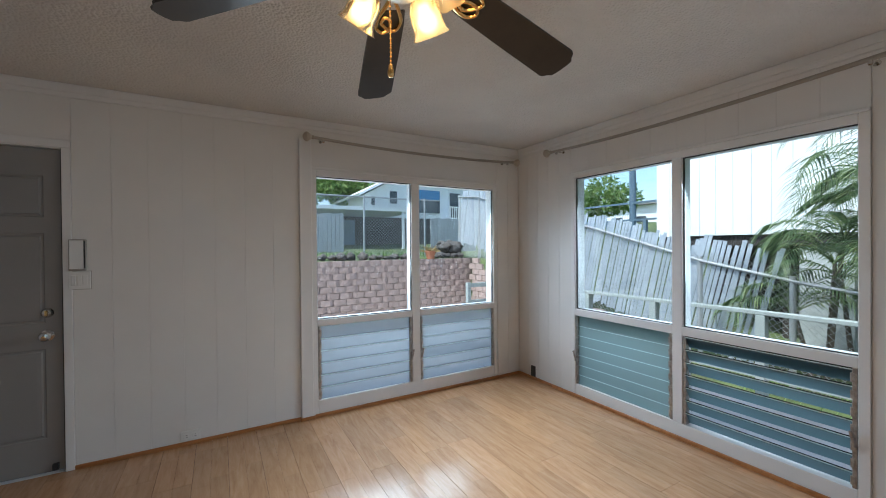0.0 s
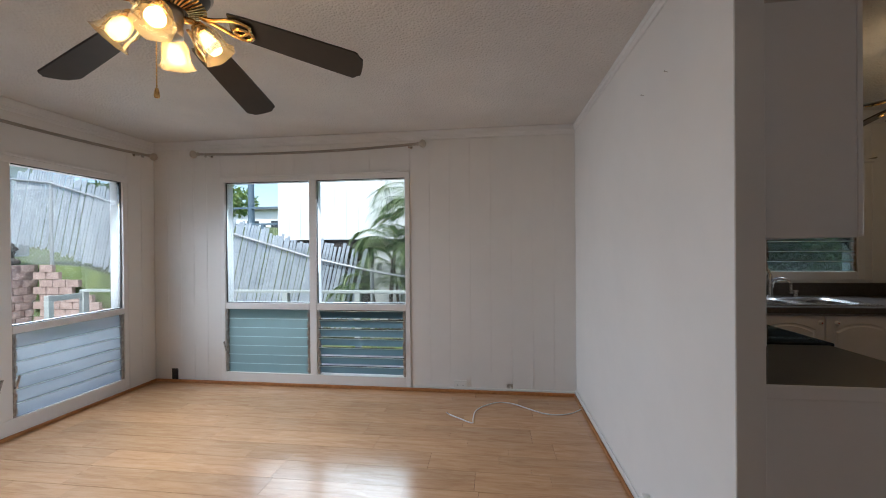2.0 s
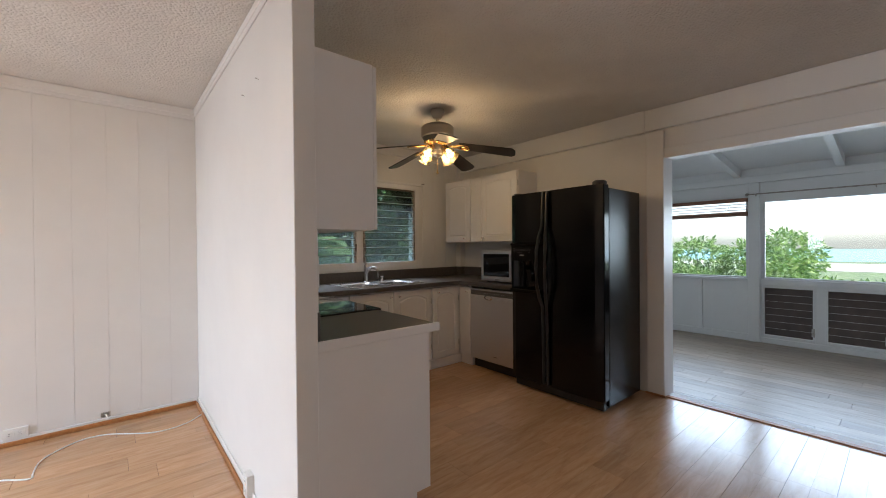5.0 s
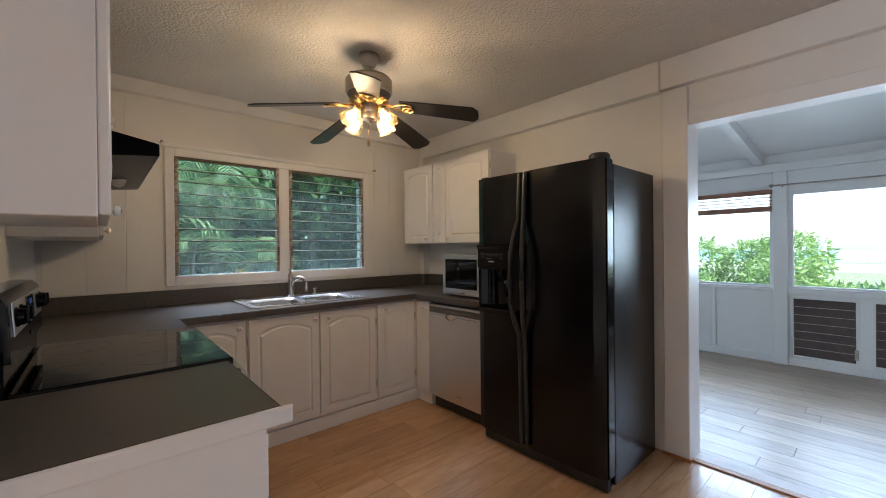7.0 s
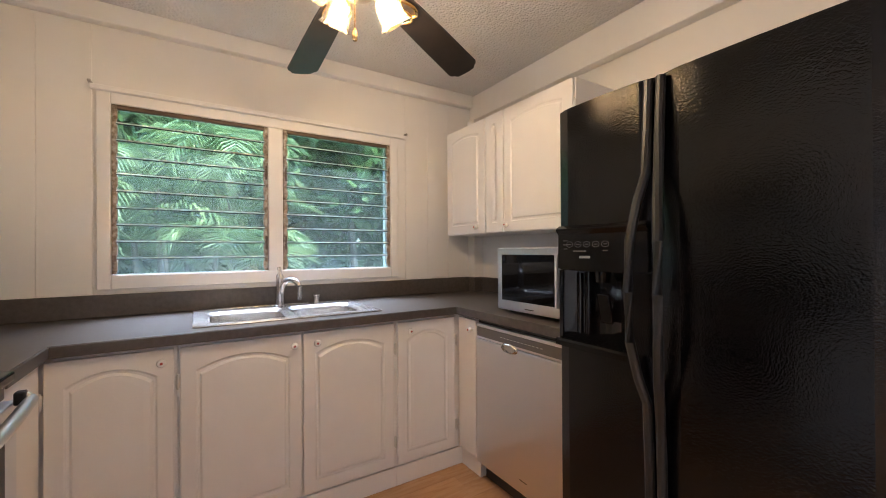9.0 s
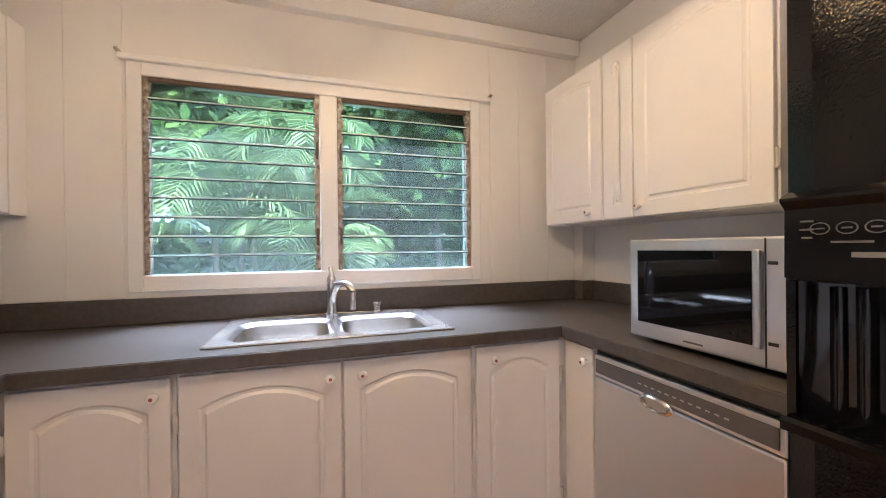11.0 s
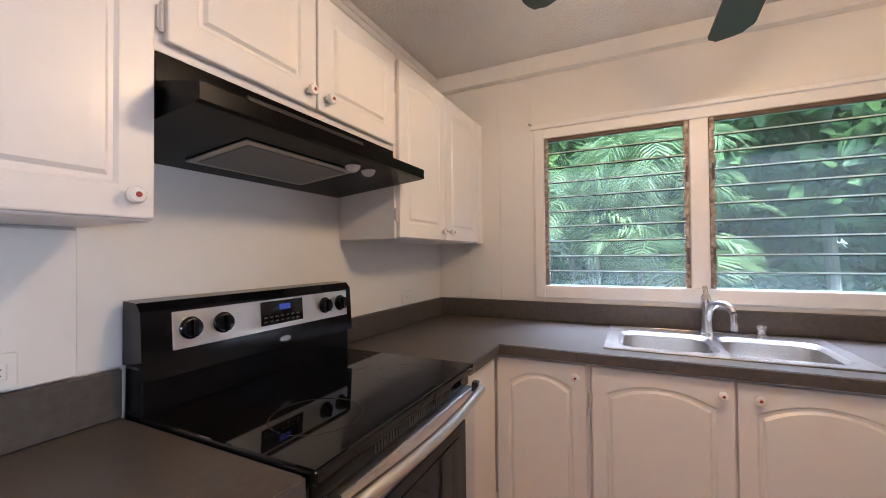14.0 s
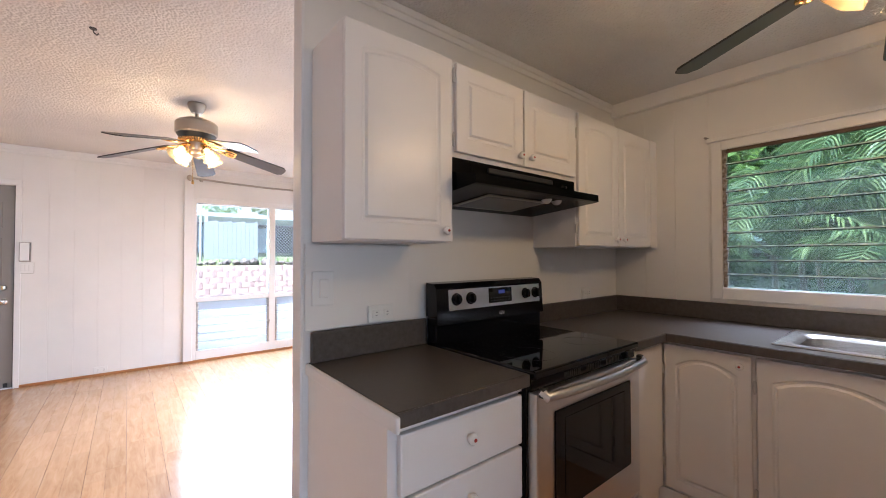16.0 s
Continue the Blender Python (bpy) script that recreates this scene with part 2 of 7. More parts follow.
def clear_glass(name, tint, gloss_rough=0.02, ior=1.45):
    m = bpy.data.materials.new(name)
    m.use_nodes = True
    nt = m.node_tree
    nt.nodes.remove(nt.nodes["Principled BSDF"])
    out = nt.nodes["Material Output"]
    tr = nt.nodes.new("ShaderNodeBsdfTransparent")
    tr.inputs["Color"].default_value = (*tint, 1)
    gl = nt.nodes.new("ShaderNodeBsdfGlossy")
    gl.inputs["Roughness"].default_value = gloss_rough
    fr = nt.nodes.new("ShaderNodeFresnel")
    fr.inputs["IOR"].default_value = ior
    mx = nt.nodes.new("ShaderNodeMixShader")
    nt.links.new(fr.outputs[0], mx.inputs[0])
    nt.links.new(tr.outputs[0], mx.inputs[1])
    nt.links.new(gl.outputs[0], mx.inputs[2])
    nt.links.new(mx.outputs[0], out.inputs["Surface"])
    return m


def frosted_glass(name, tint, clear=0.25, gloss=0.12):
    m = clear_glass(name, tint, gloss)
    nt = m.node_tree
    tl = nt.nodes.new("ShaderNodeBsdfTranslucent")
    tl.inputs["Color"].default_value = (*tint, 1)
    mx = nt.nodes.new("ShaderNodeMixShader")
    mx.inputs[0].default_value = 1 - clear
    tr = next(n for n in nt.nodes if n.bl_idname == "ShaderNodeBsdfTransparent")
    top = next(n for n in nt.nodes if n.bl_idname == "ShaderNodeMixShader" and n != mx)
    nt.links.new(tr.outputs[0], mx.inputs[1])
    nt.links.new(tl.outputs[0], mx.inputs[2])
    nt.links.new(mx.outputs[0], top.inputs[1])
    return m


pane_glass = clear_glass("window_glass", (0.93, 0.96, 0.95))
sea_glass = clear_glass("sunroom_glass", (0.85, 0.88, 0.88))

louver_frost = frosted_glass("louver_glass_frosted", (0.52, 0.56, 0.58), 0.5)
louver_green = frosted_glass("louver_glass_obscure_green", (0.46, 0.57, 0.56), 0.14)
louver_clear = frosted_glass("louver_glass_hazy", (0.60, 0.70, 0.68), 0.93, 0.03)
louver_slate = frosted_glass("louver_glass_slate", (0.23, 0.32, 0.34), 0.10)
glass_edge = mat("louver_glass_edge", (0.72, 0.86, 0.84), 0.15)
# glass edge colour darkened to carry the shadow where slats overlap
edge_shadow_mat = mat("louver_edge_shadow", (0.012, 0.022, 0.024), 0.2)
dark_bead = mat("dark_glazing_bead", (0.045, 0.042, 0.04), 0.7)

steel = mat("brushed_steel", (0.74, 0.74, 0.75), 0.32, 1.0)
bump(steel, 300, 0.04, 0.001, (1, 1, 0.02))
chrome = mat("satin_nickel", (0.62, 0.60, 0.57), 0.22, 1.0)
nickel_dark = mat("aged_nickel_housing", (0.42, 0.38, 0.33), 0.32, 1.0)
brass = mat("polished_brass", (0.80, 0.52, 0.20), 0.18, 1.0)
alu = mat("old_aluminium", (0.45, 0.43, 0.40), 0.45, 1.0)
vary(alu, [(0.28, 0.25, 0.22), (0.55, 0.53, 0.50)], 30)
black_gloss = mat("black_enamel", (0.004, 0.004, 0.005), 0.12, 0.0, 0.28)
black_plastic = mat("black_plastic", (0.018, 0.018, 0.018), 0.4)
black_glass = mat("black_ceramic_glass", (0.004, 0.004, 0.005), 0.04, 0.0, 0.3)
fridge_black = mat("pebbled_black_enamel", (0.003, 0.003, 0.004), 0.09, 0.0, 0.36)
bump(fridge_black, 190, 0.30, 0.0022, detail=1.5)
fridge_side = mat("textured_black_side", (0.004, 0.004, 0.005), 0.27, 0.0, 0.4)
bump(fridge_side, 190, 0.30, 0.0022, detail=1.5)
hood_black = mat("black_hood_enamel", (0.0025, 0.0025, 0.003), 0.25, 0.0, 0.06)
rusty_alu = mat("corroded_channel", (0.30, 0.25, 0.20), 0.6, 0.25)
vary(rusty_alu, [(0.10, 0.065, 0.04), (0.34, 0.28, 0.22), (0.62, 0.59, 0.55)], 38)
rust_stop = paint("dark_stained_stop", (0.13, 0.08, 0.05), 0.6, 0.4)
white_plastic = paint("white_plastic", (0.80, 0.79, 0.76), 0.35, 0.03, 0.02)
porcelain = mat("white_porcelain", (0.84, 0.82, 0.80), 0.15)
red_dot = mat("red_enamel", (0.35, 0.04, 0.03), 0.3)
counter_mat = mat("dark_grey_laminate", (0.085, 0.072, 0.064), 0.4)
vary(counter_mat, [(0.066, 0.055, 0.048), (0.10, 0.086, 0.076)], 45, detail=6.0, rough=(0.30, 0.45))
bump(counter_mat, 180, 0.12, 0.001)
fan_blade_mat = mat("dark_walnut_blade", (0.016, 0.012, 0.010), 0.35)
vary(fan_blade_mat, [(0.010, 0.008, 0.007), (0.022, 0.017, 0.014)], 12, (1, 1, 1))
door_grey = paint("grey_door_paint", (0.30, 0.285, 0.27), 0.45, 0.08, 0.06)

# ---- large structure: living room north, kitchen south-east, sunroom beyond it ----
XW, XE, XK = -2.7, 3.0, 3.04
YN, YP0, YP1, YS = 3.17, -1.10, -1.02, -4.05
ZC, T = 2.44, 0.14
SY, SW0, SW1 = -6.95, -3.2, 3.06

structure("floor", box(XW, XK, YS, YN, -0.16, -0.014), joint_dark, "dark subfloor under the laminate planks", "floor")
structure("floor_sunroom", box(SW0, SW1, SY, YS - 0.001, -0.17, -0.016), joint_dark, "subfloor of the sunroom under pale planks", "floor")
structure("ceiling", box(XW - T, XK + T, YS - T, YN + T, ZC, ZC + 0.12), ceiling_mat, "white popcorn textured ceiling, slightly stained", "ceiling")

W1 = (0.82, 2.66, 0.10, 2.00)
W2 = (0.52, 2.40, 0.10, 2.02)
KW = (-3.30, -1.77, 1.10, 1.98)
DOOR = (-1.62, -0.71, 0.0, 2.03)
structure("wall_north", slab_with_holes(B(), "y", YN, YN + T, XW - T, XE + 0.18, -0.3, ZC, [DOOR, W1]), wall_paint, "white painted wall of vertical boards", "wall")
structure("wall_east", slab_with_holes(B(), "x", XE, XE + T, YP1, YN, -0.3, ZC, [W2]), wall_paint, "white painted living room wall with a window", "wall")
structure("wall_kitchen_east", slab_with_holes(B(), "x", XK, XK + T, YS - T, YP1, -0.3, ZC, [KW]), wall_paint, "cream white kitchen wall above the sink", "wall")
structure("wall_partition", box(0.69, XK, YP0, YP1, -0.01, ZC), wall_paint, "white partition between living room and kitchen", "wall")
structure("wall_west", box(XW - T, XW, YS - T, YN, -0.3, ZC), wall_paint, "plain white painted wall", "wall")
structure("wall_south", slab_with_holes(B(), "y", YS - T, YS, XW, XK, -0.3, ZC, [(-2.0, 0.50, 0.0, 2.02)]), wall_paint, "cream kitchen wall with a wide opening to the sunroom", "wall")

# trims of the living room
def crown(name, axis, at, u0, u1, side, z=ZC, h=0.055, d=0.022, m=trim_paint):
    bm = B()
    for dz, dd in ((0.0, d), (h * 0.45, d * 0.55)):
        lo, hi = sorted((at, at + side * dd))
        if axis == "y":
            bx(bm, u0, u1, lo, hi, z - h + (0 if dz == 0 else -0.03), z - 0.001 - dz, 0.004)
        else:
            bx(bm, lo, hi, u0, u1, z - h + (0 if dz == 0 else -0.03), z - 0.001 - dz, 0.004)
    return structure(name, bm, m, "narrow white crown moulding along the ceiling", "moulding")


crown("trim_crown_north", "y", YN, XW, XE, -1)
crown("trim_crown_east", "x", XE, YP1, YN - 0.02, -1)
crown("trim_crown_partition", "y", YP1, 0.69, XE - 0.02, 1, h=0.035, d=0.014)
crown("trim_crown_range_wall", "y", YP0, 0.69, XK - 0.06, -1, h=0.035, d=0.02)
structure("trim_beam_kitchen_east", box(XK - 0.055, XK, YS + 0.07, YP0, 2.345, ZC - 0.001, 0.004), trim_paint, "white painted beam under the kitchen ceiling", "beam")
structure("trim_beam_kitchen_south", box(0.64, XK - 0.001, YS, YS + 0.065, 2.25, ZC - 0.002, 0.004), trim_paint, "white painted beam above the fridge", "beam")
structure("trim_header", box(XW, 0.64, YS, YS + 0.05, 2.26, ZC - 0.002, 0.004), trim_paint, "white painted header over the wide opening", "beam")
structure("trim_header_casing", box(-2.0, 0.494, YS + 0.0005, YS + 0.022, 2.012, 2.095, 0.004), trim_paint, "white casing over the wide opening", "casing")
structure("trim_post", box(0.495, 0.635, YS - T - 0.02, YS + 0.035, 0.0, 2.249, 0.005), trim_paint, "white painted post beside the fridge", "post")
structure("trim_threshold", box(-2.0, 0.495, YS - 0.035, YS + 0.012, -0.004, 0.009, 0.003), shoe_wood, "worn reddish wooden threshold strip", "threshold")
structure("trim_post_shoe", box(0.485, 0.645, YS + 0.035, YS + 0.048, 0.0, 0.02, 0.004), shoe_wood, "reddish wooden shoe moulding round the post", "moulding")
structure("trim_window_post", box(0.705, 0.80, YN - 0.03, YN - 0.001, 0.0, 2.27, 0.004), trim_paint, "white vertical board beside the north window", "casing")
structure("baseboard_north", box(-0.665, 0.705, YN - 0.018, YN - 0.006, 0.0, 0.028, 0.004), shoe_wood, "orange wooden shoe moulding along the floor", "moulding")
structure("baseboard_post", box(0.695, 0.81, YN - 0.045, YN - 0.031, 0.0, 0.026, 0.004), shoe_wood, "orange wooden shoe moulding round the post", "moulding")
structure("baseboard_window", box(0.81, XE - 0.018, YN - 0.034, YN - 0.018, 0.0, 0.028, 0.004), shoe_wood, "orange wooden shoe moulding below the north window", "moulding")
structure("baseboard_east", box(XE - 0.034, XE - 0.018, YP1 + 0.02, YN - 0.036, 0.0, 0.03, 0.004), shoe_wood, "orange wooden shoe moulding along the floor", "moulding")
structure("baseboard_partition", box(0.70, XE - 0.036, YP1 + 0.012, YP1 + 0.026, 0.0, 0.024, 0.004), shoe_wood, "orange wooden shoe moulding along the partition", "moulding")
structure("baseboard_partition_white", box(0.692, XE - 0.002, YP1, YP1 + 0.011, 0.0, 0.055, 0.003), trim_paint, "low white baseboard along the partition", "baseboard")
structure("baseboard_east_white", box(XE - 0.017, XE, YP1 + 0.012, 0.46, 0.0, 0.045, 0.003), trim_paint, "low white baseboard with chipped paint", "baseboard")
structure("trim_partition_end", box(0.678, 0.6895, YP0 - 0.004, YP1 + 0.004, 0.0, ZC - 0.036, 0.003), trim_paint, "white end board of the partition", "casing")
structure("trim_range_wall_panel", box(0.692, 1.165, YP0 - 0.014, YP0, 1.03, 1.36, 0.002), wall_paint, "white wall panel behind the short counter", "panel")


# ---- windows ----
def louver_set(w, axis, at, u0, u1, z0, z1, count, tilt, glass, out, crank_u=None, frame_m=alu, cover=1.13, dark=False):
    """Glass slats in metal channels; out is the side of the outdoors."""
    def P(u, d, z):
        return (u, at + d, z) if axis == "y" else (at + d, u, z)

    def bb(bm, ua, ub, da, db, za, zb, bev=0.0):
        d0, d1 = sorted((da, db))
        if axis == "y":
            return bx(bm, ua, ub, at + d0, at + d1, za, zb, bev)
        return bx(bm, at + d0, at + d1, ua, ub, za, zb, bev)

    for k, u in enumerate((u0, u1 - 0.02)):
        ch = part("louver_channel", bb(B(), u, u + 0.02, -0.012 * out, 0.03 * out, z0, z1, 0.002), frame_m, w, "weathered metal louver channel")
        clips = B()
        for i in range(count):
            z = z0 + (z1 - z0) * (i + 0.5) / count
            uu = u + (0.012 if k == 0 else 0.0)
            bb(clips, uu - 0.004, uu + 0.014, -0.016 * out, -0.008 * out, z - 0.028, z + 0.02, 0.002)
        part("louver_clip", clips, frame_m, ch)
    pitch = (z1 - z0) / count
    for i in range(count):
        z = z0 + pitch * (i + 0.5)
        c = Vector(P((u0 + u1) / 2, 0.012 * out, z))
        size = (u1 - u0 - 0.036, 0.005, pitch * cover)
        if axis == "y":
            m = Matrix.Translation(c) @ Matrix.Rotation(radians(-tilt * out), 4, "X")
            sl = part("louver_slat", obox(B(), m, *size), glass, w)
            lip = obox(B(), m @ Matrix.Translation((0, -0.001 * out, (-size[2] / 2 - 0.002) * (-1 if tilt < 0 else 1))), size[0], 0.008, 0.006)
        else:
            m = Matrix.Translation(c) @ Matrix.Rotation(radians(tilt * out), 4, "Y")
            sl = part("louver_slat", obox(B(), m, size[1], size[0], size[2]), glass, w)
            lip = obox(B(), m @ Matrix.Translation((-0.001 * out, 0, (-size[2] / 2 - 0.002) * (-1 if tilt < 0 else 1))), 0.008, size[0], 0.006)
        sl.visible_shadow = False
        # dark strip past the slat's edge, painted as the overlap shadow
        if dark:
            e = Vector((0, -0.001 * out, -size[2] / 2 - 0.0075)) if axis == "y" else Vector((-0.001 * out, 0, -size[2] / 2 - 0.0075))
            e.z *= -1 if tilt < 0 else 1
            eb_ = obox(B(), m @ Matrix.Translation(e), *((size[0], 0.006, 0.003) if axis == "y" else (0.006, size[0], 0.003)))
            part("slat_edge", eb_, edge_shadow_mat, sl, "dark green glass edge with painted overlap shadow").visible_shadow = False
        part("ground_edge", lip, glass_edge, sl, "pale ground glass edge").visible_shadow = False
    if crank_u is not None:
        bm = B()
        zc = z0 + 0.22
        cyl(bm, P(crank_u, -0.014 * out, zc), P(crank_u, -0.034 * out, zc), 0.008, seg=10)
        cyl(bm, P(crank_u, -0.03 * out, zc), P(crank_u + 0.01, -0.045 * out, zc + 0.085), 0.006, 0.008, seg=10)
        part("crank_handle", bm, frame_m, w, "small metal louver crank")


def frame_piece(w, axis, at, name, ua, ub, da, db, za, zb, m=trim_paint, bev=0.003):
    d0, d1 = sorted((at + da, at + db))
    b = box(ua, ub, d0, d1, za, zb, bev) if axis == "y" else box(d0, d1, ua, ub, za, zb, bev)
    return part(name, b, m, w)


def view_window(name, axis, at, out, u0, um0, um1, u1, zb, zt0, zt1, ztop, label, low):
    """Two fixed panes over two louver sets, in a white wooden frame."""
    o = (u0, at, 0.0) if axis == "y" else (at, u0, 0.0)
    w = thing(name, o, label, "window", "", "structure")
    f = lambda n, *a: frame_piece(w, axis, at, n, *a)
    i = -0.016 * out
    f("frame_side", u0 - 0.045, u0, i, 0.12 * out, 0.0, ztop + 0.05)
    f("frame_side", u1, u1 + 0.045, i, 0.12 * out, 0.0, ztop + 0.05)
    f("frame_head", u0, u1, i, 0.12 * out, ztop, ztop + 0.05)
    f("frame_sill", u0, u1, i, 0.12 * out, 0.0, zb)
    f("mullion", um0, um1, i, 0.10 * out, zb, ztop)
    for a, b in ((u0, um0), (um1, u1)):
        f("transom", a, b, i, 0.10 * out, zt0, zt1)
        pane = frame_piece(w, axis, at, "glass_pane", a + 0.004, b - 0.004, 0.020 * out, 0.025 * out, zt1 + 0.002, ztop - 0.002, pane_glass, 0.0)
        pane.visible_shadow = False
        bead = B()
        for ua, ub, za, zb2 in ((a, a + 0.005, zt1, ztop), (b - 0.005, b, zt1, ztop), (a, b, zt1, zt1 + 0.006), (a, b, ztop - 0.006, ztop)):
            d0, d1 = sorted((at + 0.006 * out, at + 0.019 * out))
            bx(bead, *((ua, ub, d0, d1) if axis == "y" else (d0, d1, ua, ub)), za, zb2)
        part("glazing_bead", bead, dark_bead, w, "dark bead line round the glass")
    f("casing_top", u0 - 0.045, u1 + 0.045, i - 0.008 * out, 0.0, ztop + 0.0505, ztop + 0.07)
    for k, (a, b) in enumerate(((u0, um0), (um1, u1))):
        louver_set(w, axis, at, a + 0.004, b - 0.004, zb + 0.002, zt0 - 0.002, low[k][0], low[k][1], low[k][2], out, (b - 0.012 if (k == 0) == (axis == "y") else a + 0.012), alu, low[k][3], low[k][2] is louver_slate)
    return w


view_window("window_1", "y", YN, 1, 0.84, 1.70, 1.78, 2.645, 0.135, 0.745, 0.80, 1.985, "white framed picture window over frosted glass louvers",
            [(6, 6, louver_frost, 1.1), (6, 6, louver_frost, 1.1)])
view_window("window_2", "x", XE, 1, 0.535, 1.415, 1.485, 2.375, 0.12, 0.75, 0.81, 2.01, "white framed picture window over green glass louvers",
            [(7, -30, louver_slate, 0.97), (7, 8, louver_green, 1.1)])

# kitchen window: two sets of clear louvers over the sink
kw = thing("window_3", (XK, -2.54, 1.1), "white framed kitchen window with clear glass louvers", "window", "", "structure")
for a, b in ((-3.345, -3.29), (-1.785, -1.73)):
    frame_piece(kw, "x", XK, "frame_side", a, b, -0.018, 0.10, 1.045, 2.03)
frame_piece(kw, "x", XK, "mullion", -2.585, -2.505, -0.012, 0.10, 1.115, 1.965)
frame_piece(kw, "x", XK, "frame_sill", -3.29, -1.785, -0.018, 0.10, 1.045, 1.115)
frame_piece(kw, "x", XK, "frame_head", -3.29, -1.785, -0.018, 0.10, 1.965, 2.03)
frame_piece(kw, "x", XK, "curtain_track", -3.40, -1.71, -0.045, -0.019, 2.018, 2.042)
for u in (-3.405, -1.72):
    frame_piece(kw, "x", XK, "track_bracket", u, u + 0.015, -0.06, -0.001, 2.043, 2.055, alu)
louver_set(kw, "x", XK, -2.502, -1.788, 1.118, 1.962, 10, 22, louver_clear, 1, None, rusty_alu, 1.13, True)
frame_piece(kw, "x", XK, "head_stop", -2.502, -1.788, -0.010, 0.012, 1.945, 1.9645, rust_stop, 0.002)
louver_set(kw, "x", XK, -3.287, -2.588, 1.118, 1.962, 10, 22, louver_clear, 1, None, rusty_alu, 1.13, True)
frame_piece(kw, "x", XK, "head_stop", -3.287, -2.588, -0.010, 0.012, 1.945, 1.9645, rust_stop, 0.002)
for u in (-2.60, -2.49):
    for z in (1.27, 1.68):
        bm = B()
        cyl(bm, (XK - 0.016, u, z), (XK - 0.034, u, z), 0.007, seg=8)
        cyl(bm, (XK - 0.03, u, z - 0.03), (XK - 0.034, u, z + 0.05), 0.005, seg=8)
        part("louver_latch", bm, rust_stop, kw, "corroded metal louver latch")


# ---- living room ----
def raised_panel(bm, axis, at, out, u0, u1, z0, z1, arch=0.0, w=0.022, h=0.005, hollow=0.0):
    """A moulded panel ridge on a door face; arch: rise of its top edge. out: the side it faces."""
    n = 10 if arch else 1
    def ring(inset, depth):
        a, b, c, d = u0 + inset, u1 - inset, z0 + inset, z1 - inset
        pts = [(a, c), (b, c)]
        if arch:
            for k in range(n + 1):
                s = 1 - 2 * k / n
                pts.append(((a + b) / 2 + s * (b - a) / 2, d - arch + arch * (1 - s * s)))
        else:
            pts += [(b, d), (a, d)]
        return [bm.verts.new((u, at + out * depth, z) if axis == "y" else (at + out * depth, u, z)) for u, z in pts]
    rings = [ring(0.0, 0.0005), ring(w * 0.3, -h), ring(w * 0.65, -h), ring(w, h * 0.6), ring(w * 1.9, h * 0.75)]
    for a, b in zip(rings, rings[1:]):
        m = len(a)
        for k in range(m):
            bm.faces.new((a[k], a[(k + 1) % m], b[(k + 1) % m], b[k]))
    bm.faces.new(rings[-1])


def panel_door(name, axis, at, out, u0, u1, z0, z1, m, parent, arch=0.03, thick=0.019, margin=0.055, bevel=0.004, panels=None):
    """A door slab whose front face carries moulded panels."""
    d0, d1 = sorted((at, at - out * thick))
    bm = box(u0, u1, d0, d1, z0, z1, bevel, 2) if axis == "y" else box(d0, d1, u0, u1, z0, z1, bevel, 2)
    if panels is None:
        panels = [(u0 + margin, u1 - margin, z0 + margin, z1 - margin, arch)]
    # the front face is replaced by one with the panel's opening
    front = [f for f in bm.faces if abs(f.calc_center_median()[1 if axis == "y" else 0] - at) < 1e-4]
    bmesh.ops.delete(bm, geom=front, context="FACES_ONLY")
    cuts = sorted(panels, key=lambda p: p[2])
    a0, a1, c0, c1 = u0 + bevel, u1 - bevel, z0 + bevel, z1 - bevel
    V = lambda u, z: bm.verts.new((u, at, z) if axis == "y" else (at, u, z))
    z = c0
    def quad(ua, ub, za, zb):
        bm.faces.new((V(ua, za), V(ub, za), V(ub, zb), V(ua, zb)))
    rows = {}
    for p in panels:
        rows.setdefault((p[2], p[3]), []).append(p)
    for (pz0, pz1), ps in sorted(rows.items()):
        quad(a0, a1, z, pz0)
        u = a0
        for p in sorted(ps):
            quad(u, p[0], pz0, pz1)
            if p[4]:
                n = 10
                for k in range(n):
                    s0, s1 = -1 + 2 * k / n, -1 + 2 * (k + 1) / n
                    ua, ub = (p[0] + p[1]) / 2 + s0 * (p[1] - p[0]) / 2, (p[0] + p[1]) / 2 + s1 * (p[1] - p[0]) / 2
                    za, zb = pz1 - p[4] + p[4] * (1 - s0 * s0), pz1 - p[4] + p[4] * (1 - s1 * s1)
                    bm.faces.new((V(ua, za), V(ub, zb), V(ub, pz1 + 0.0002), V(ua, pz1 + 0.0002)))
            u = p[1]
        quad(u, a1, pz0, pz1)
        z = pz1
    quad(a0, a1, z, c1)
    for p in panels:
        raised_panel(bm, axis, at, out, *p)
    return part(name, bm, m, parent)


def knob(parent, p, d, r=0.016, m=porcelain, dot=True):
    """A round knob at p, sticking out along d."""
    q = Matrix.Translation(p) @ Vector(d).to_track_quat("Z", "Y").to_matrix().to_4x4()
    k = part("knob", lathe(B(), [(0.0, 0), (r * 0.5, 0.0), (r * 0.45, 0.010), (r * 0.95, 0.015), (r, 0.021), (r * 0.8, 0.027), (r * 0.42, 0.029), (0.0, 0.029)], q, 18), m, parent, "white porcelain knob" if m == porcelain else "", True)
    if dot:
        part("screw_cap", lathe(B(), [(0.0, 0.0288), (r * 0.34, 0.0288), (r * 0.3, 0.0305), (0.0, 0.031)], q, 10), red_dot if dot == 2 else nickel_dark, k, "small dark screw cap")
    return k


